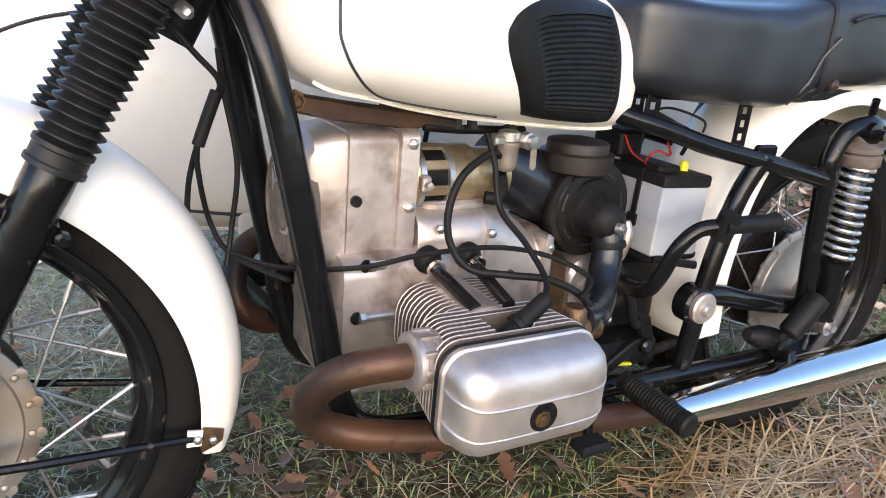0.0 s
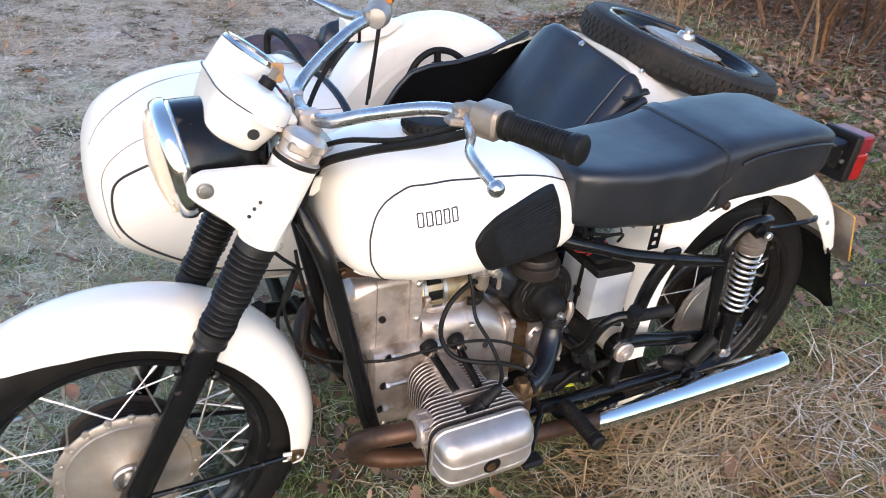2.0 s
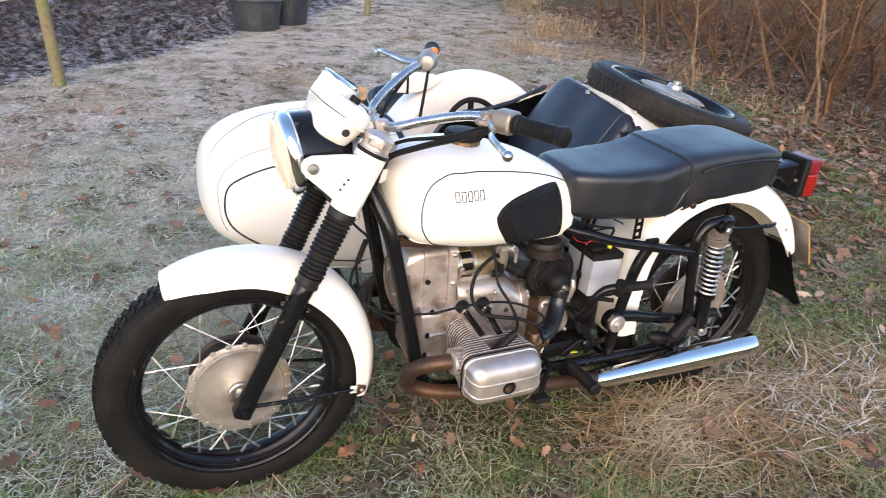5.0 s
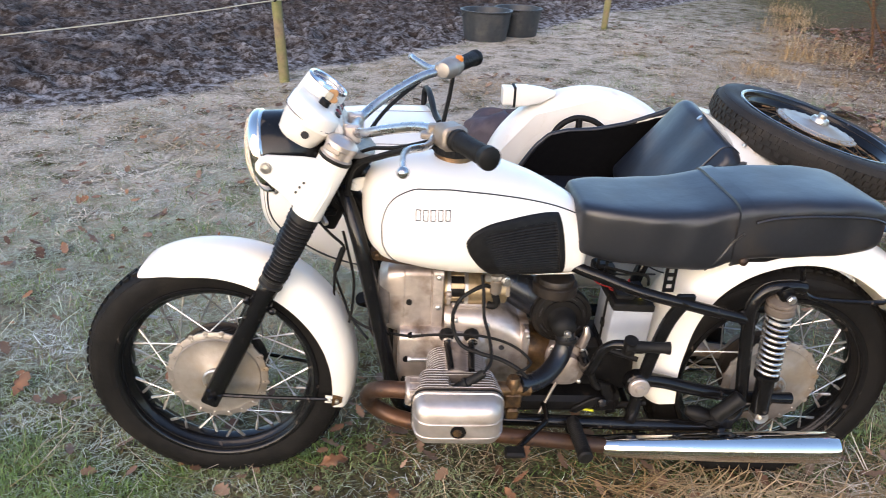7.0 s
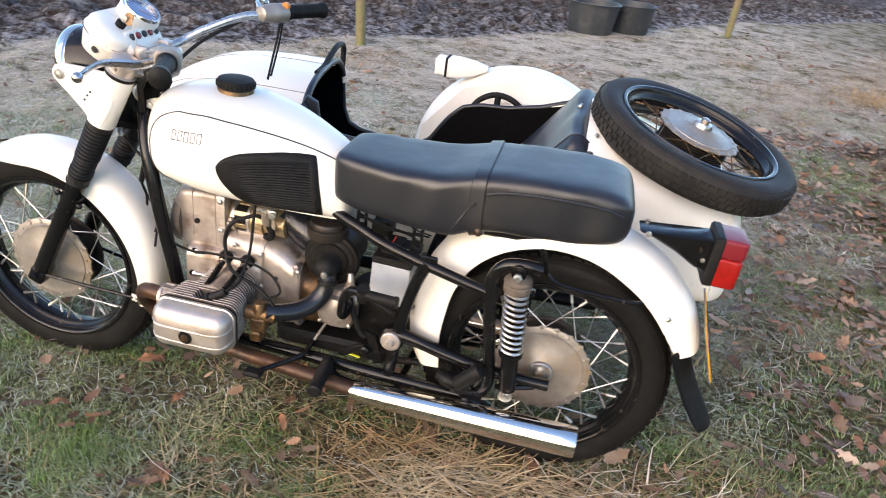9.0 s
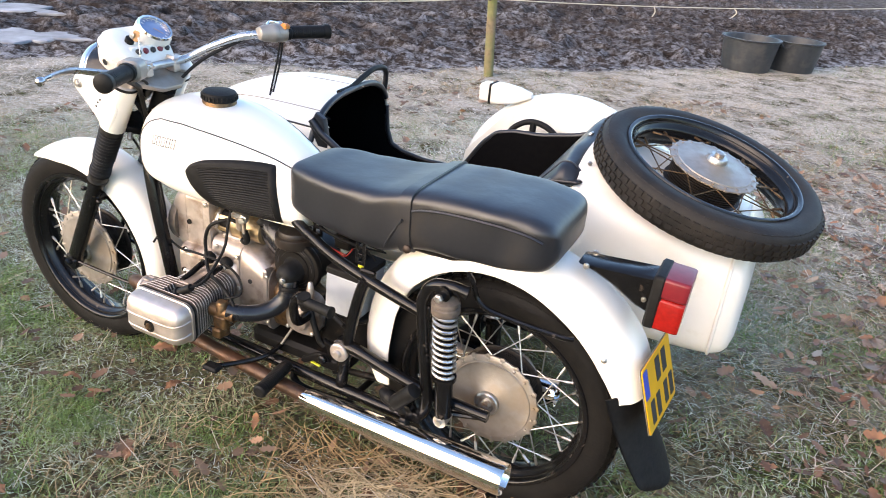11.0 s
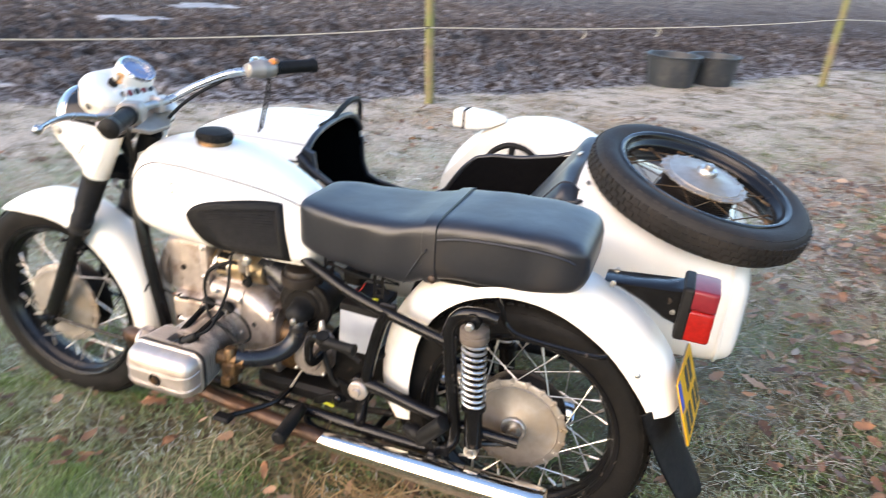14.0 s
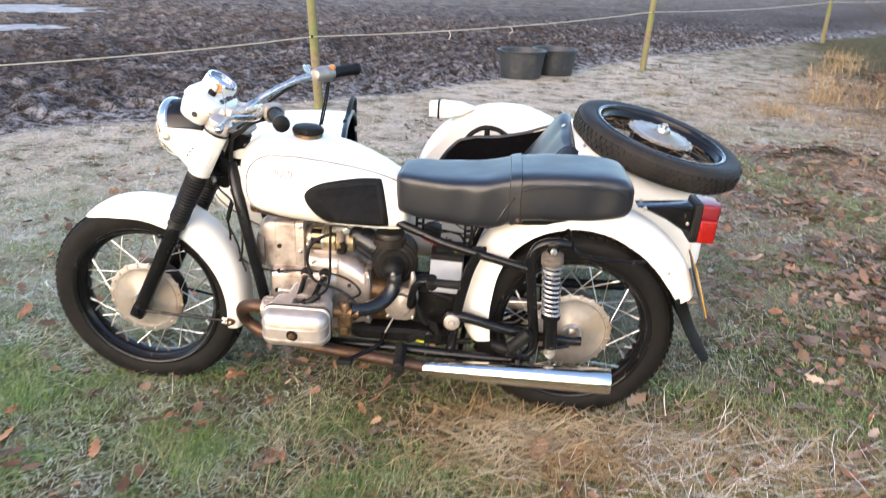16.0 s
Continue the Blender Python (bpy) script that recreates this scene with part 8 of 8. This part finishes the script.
def bush(x, y, h, stems, spread_, seed):
    """A bare winter shrub: many forked stems from one stool."""
    r = random.Random(seed)
    ob = tagged(new("bare_bush"), "leafless brown thicket shrub with many thin stems", "bush", "bare bushes")
    z = float(ground_z(np.array([x]), np.array([y]))[0])
    ob.location = (x, y, z)
    trunk, twigs = Geo(), Geo()
    for s in range(stems * 6 // 10):
        a, b = r.uniform(0, 2 * math.pi), r.uniform(0.05, 0.85)
        p = Vector((r.gauss(0, spread_), r.gauss(0, spread_), -0.03))
        d = Vector((math.cos(a) * b, math.sin(a) * b, 1)).normalized()
        L = h * r.uniform(0.55, 1.1)
        pts = [p]
        for k in range(4):
            d = (d + Vector((r.gauss(0, 0.22), r.gauss(0, 0.22), 0.05))).normalized()
            pts.append(pts[-1] + d * L / 4)
        r0 = r.uniform(0.007, 0.026)
        trunk.tube(pts, [r0, r0 * 0.85, r0 * 0.65, r0 * 0.45, r0 * 0.25], 6, 2)
        for q in range(6):
            i = r.randint(1, 3)
            t0 = pts[i].lerp(pts[i + 1], r.random())
            dd = Vector((r.gauss(0, 0.7), r.gauss(0, 0.7), r.uniform(0.1, 0.9))).normalized()
            l2 = L * r.uniform(0.15, 0.4)
            t1 = t0 + dd * l2 * 0.5
            t2 = t1 + (dd + Vector((r.gauss(0, 0.3), r.gauss(0, 0.3), 0.1))).normalized() * l2 * 0.5
            twigs.tube([t0, t1, t2], [0.004, 0.003, 0.0016], 4, 1)
            for w in range(3):
                e = t0.lerp(t2, r.uniform(0.3, 0.95))
                twigs.tube([e, e + Vector((r.gauss(0, 0.14), r.gauss(0, 0.14), r.uniform(0.0, 0.2)))], [0.0022, 0.0012], 3, 0)
    for s in range(16):                                        # arching brambles
        a, reach, top = r.uniform(0, 2 * math.pi), r.uniform(0.25, 0.9), r.uniform(0.1, 0.55)
        p = Vector((r.gauss(0, 0.5), r.gauss(0, 0.5), 0.0))
        u = Vector((math.cos(a), math.sin(a), 0))
        twigs.tube([p, p + u * reach * 0.3 + Vector((0, 0, top * 0.8)), p + u * reach * 0.65 + Vector((r.gauss(0, 0.06), r.gauss(0, 0.06), top)), p + u * reach + Vector((0, 0, top * 0.55))], [0.0042, 0.0036, 0.003, 0.002], 4, 3)
    tagged(part("stem", trunk, TWIG, ob), kind="stuff")
    tagged(part("twig", twigs, TWIG, ob), kind="stuff")
    return ob


def bundle(name, label, category, x, y, turn, size, material, seed, lumps):
    """A crumpled soft heap lying on the grass."""
    g, rows, n, m = Geo(), [], 40, 17
    for i in range(m):
        v = i / (m - 1)
        row = []
        for j in range(n):
            a = 2 * math.pi * j / n
            k = math.cos(v * math.pi / 2) ** 0.45
            fold = 1 + 0.10 * math.sin(lumps * a + 3 * v + seed) + 0.06 * math.sin((2 * lumps + 1) * a - 5 * v + seed) + 0.04 * math.sin(11 * a + 9 * v)
            row.append((size[0] * k * fold * math.cos(a), size[1] * k * fold * math.sin(a), size[2] * math.sin(v * math.pi / 2) * (1 + 0.12 * math.sin(3 * a + seed)) - 0.01))
        rows.append(row)
    ob = tagged(new(name, mesh_of(name, g.rings(rows), material, 60)), label, category)
    ob.matrix_world = Matrix.Translation((x, y, float(ground_z(np.array([x]), np.array([y]))[0]))) @ Matrix.Rotation(radians(turn), 4, "Z")
    return ob


bundle("folded_cover", "faded purple-grey cloth cover bundled on the grass", "cover", 1.17, 3.36, 6, (0.33, 0.2, 0.2), CLOTH, 1, 3)
bag = bundle("leather_bag", "soft black leather bag lying on the grass", "bag", 1.62, 3.38, 10, (0.24, 0.17, 0.27), VINYL, 4, 2)
part("tan_flap", Geo().slab(rounded(0.16, 0.12, 0.03), 0.02, Matrix.Translation((0.18, -0.06, 0.13)) @ Matrix.Rotation(radians(70), 4, "Y"), 0.006), LEATHER, bag, "tan leather flap")
r = random.Random(5)
for k, (x, y, h, n, sp_) in enumerate(((6.1, 2.6, 1.9, 26, 0.35), (6.6, 3.9, 2.1, 28, 0.4), (6.3, 5.0, 1.9, 24, 0.35), (7.6, 2.9, 2.3, 26, 0.45), (7.9, 4.8, 2.4, 28, 0.5), (7.2, 6.6, 2.0, 24, 0.4), (8.8, 6.4, 2.4, 28, 0.5), (9.2, 3.6, 2.5, 28, 0.5), (8.6, 8.8, 2.2, 26, 0.45),
                                      (10.4, 7.6, 2.6, 28, 0.6), (10.6, 5.2, 2.6, 28, 0.6), (10.2, 10.6, 2.4, 26, 0.6), (5.9, 1.4, 1.7, 22, 0.3), (7.0, 1.2, 2.0, 24, 0.4), (12.0, 9.0, 2.8, 28, 0.7), (12.2, 6.2, 2.8, 28, 0.7))):
    bush(x, y, h, n, sp_, k)


def sapling(x, y, h, seed):
    """A young bare tree: one thin bent stem with a few side shoots."""
    r = random.Random(seed)
    ob = tagged(new("sapling"), "slender bare sapling with brown bark among fallen leaves", "sapling", "bare saplings")
    ob.location = (x, y, float(ground_z(np.array([x]), np.array([y]))[0]))
    p, d = Vector((0, 0, -0.03)), Vector((r.gauss(0, 0.12), r.gauss(0, 0.12), 1)).normalized()
    pts, r0 = [p], r.uniform(0.009, 0.017)
    for k in range(6):
        d = (d + Vector((r.gauss(0, 0.10), r.gauss(0, 0.10), 0.06))).normalized()
        pts.append(pts[-1] + d * h / 6)
    part("stem", Geo().tube(pts, [r0 * (1 - 0.13 * k) for k in range(7)], 8, 3), SAPLING, ob)
    for q in range(7):
        i = r.randint(1, 5)
        t0 = pts[i].lerp(pts[i + 1], r.random())
        a = r.uniform(0, 2 * math.pi)
        u = Vector((math.cos(a), math.sin(a), r.uniform(0.5, 1.4))).normalized() * h * r.uniform(0.12, 0.28)
        part("shoot", Geo().tube([t0, t0 + u * 0.5 + Vector((r.gauss(0, 0.03), r.gauss(0, 0.03), 0)), t0 + u], [r0 * 0.45, r0 * 0.32, r0 * 0.15], 5, 3), SAPLING, ob)


for k, (x, y, h) in enumerate(((5.15, 2.55, 1.9), (5.9, 3.3, 2.3), (4.85, 3.75, 1.3), (5.6, 1.9, 2.2), (6.4, 4.7, 2.2), (6.3, 2.9, 2.4), (6.1, 6.1, 2.1))):
    sapling(x, y, h, 400 + k)


def tuft(x, y, n, h, seed, material=STRAW, wide=0.09, lean=1.3, label="tussock of tall straw-coloured dead grass"):
    """A tussock of tall grass."""
    r = random.Random(seed)
    g = Geo()
    for i in range(n):
        a, b, L = r.uniform(0, 2 * math.pi), r.uniform(0.05, lean), h * r.uniform(0.5, 1.1)
        p = Vector((r.gauss(0, wide), r.gauss(0, wide), -0.01))
        d = Vector((math.cos(a) * b, math.sin(a) * b, 1)).normalized()
        q, w = p + d * L * 0.55, Vector((-math.sin(a), math.cos(a), 0)) * 0.0024
        e = q + Vector((d.x * 1.6, d.y * 1.6, d.z * 0.6)).normalized() * L * 0.45
        g.add([p - w, p + w, q + w * 0.8, q - w * 0.8, e], [(0, 1, 2, 3), (3, 2, 4)])
    ob = tagged(new("dead_grass_tussock", mesh_of("dead_grass_tussock", g, material)), label, "grass", "grass tussocks", "stuff")
    ob.location = (x, y, float(ground_z(np.array([x]), np.array([y]))[0]))


for k, (x, y, n, h) in enumerate(((4.2, 6.3, 160, 0.24), (4.5, 6.0, 120, 0.2), (5.9, 9.2, 160, 0.34), (6.4, 9.9, 140, 0.4), (3.0, 6.95, 110, 0.14), (5.5, 4.4, 130, 0.3), (5.0, 5.6, 150, 0.28), (5.6, 6.9, 150, 0.4), (6.1, 7.6, 150, 0.45), (5.2, 7.4, 110, 0.28), (4.6, 4.9, 110, 0.2),
                                  (6.9, 10.6, 200, 0.55), (5.3, 3.3, 120, 0.26), (7.4, 12.0, 200, 0.5), (4.33, 6.1, 240, 0.26), (4.5, 6.0, 160, 0.22), (2.2, 5.0, 70, 0.1), (1.2, 4.6, 60, 0.09), (-1.6, 3.4, 60, 0.1))):
    tuft(x, y, n * 3 // 2, h * 0.68, 100 + k, STRAW, 0.2, 3.6)
tuft(5.2, 6.97, 150, 0.5, 180, STRAW, 0.14, 1.4)
for k, (x, y, n, h) in enumerate(((4.9, 2.4, 70, 0.34), (5.4, 2.9, 80, 0.4), (5.0, 3.9, 70, 0.36), (5.7, 4.9, 80, 0.4), (4.4, 3.4, 60, 0.26), (6.2, 5.9, 80, 0.45), (5.2, 1.6, 60, 0.3))):
    tuft(x, y, n, h, 200 + k, STRAW, 0.32, 5.0, "loose bent stalks of dry grass before the thicket")
for k, (x, y, n, h) in enumerate(((3.6, 2.7, 260, 0.07), (4.3, 2.0, 300, 0.08), (3.2, 3.6, 240, 0.07), (4.9, 2.9, 240, 0.09), (3.1, 1.4, 240, 0.06), (4.0, 4.4, 220, 0.08), (3.7, 0.9, 240, 0.06))):
    tuft(x, y, n, h, 300 + k, GREEN, 0.16, 2.0, "low green grass tuft among fallen leaves")
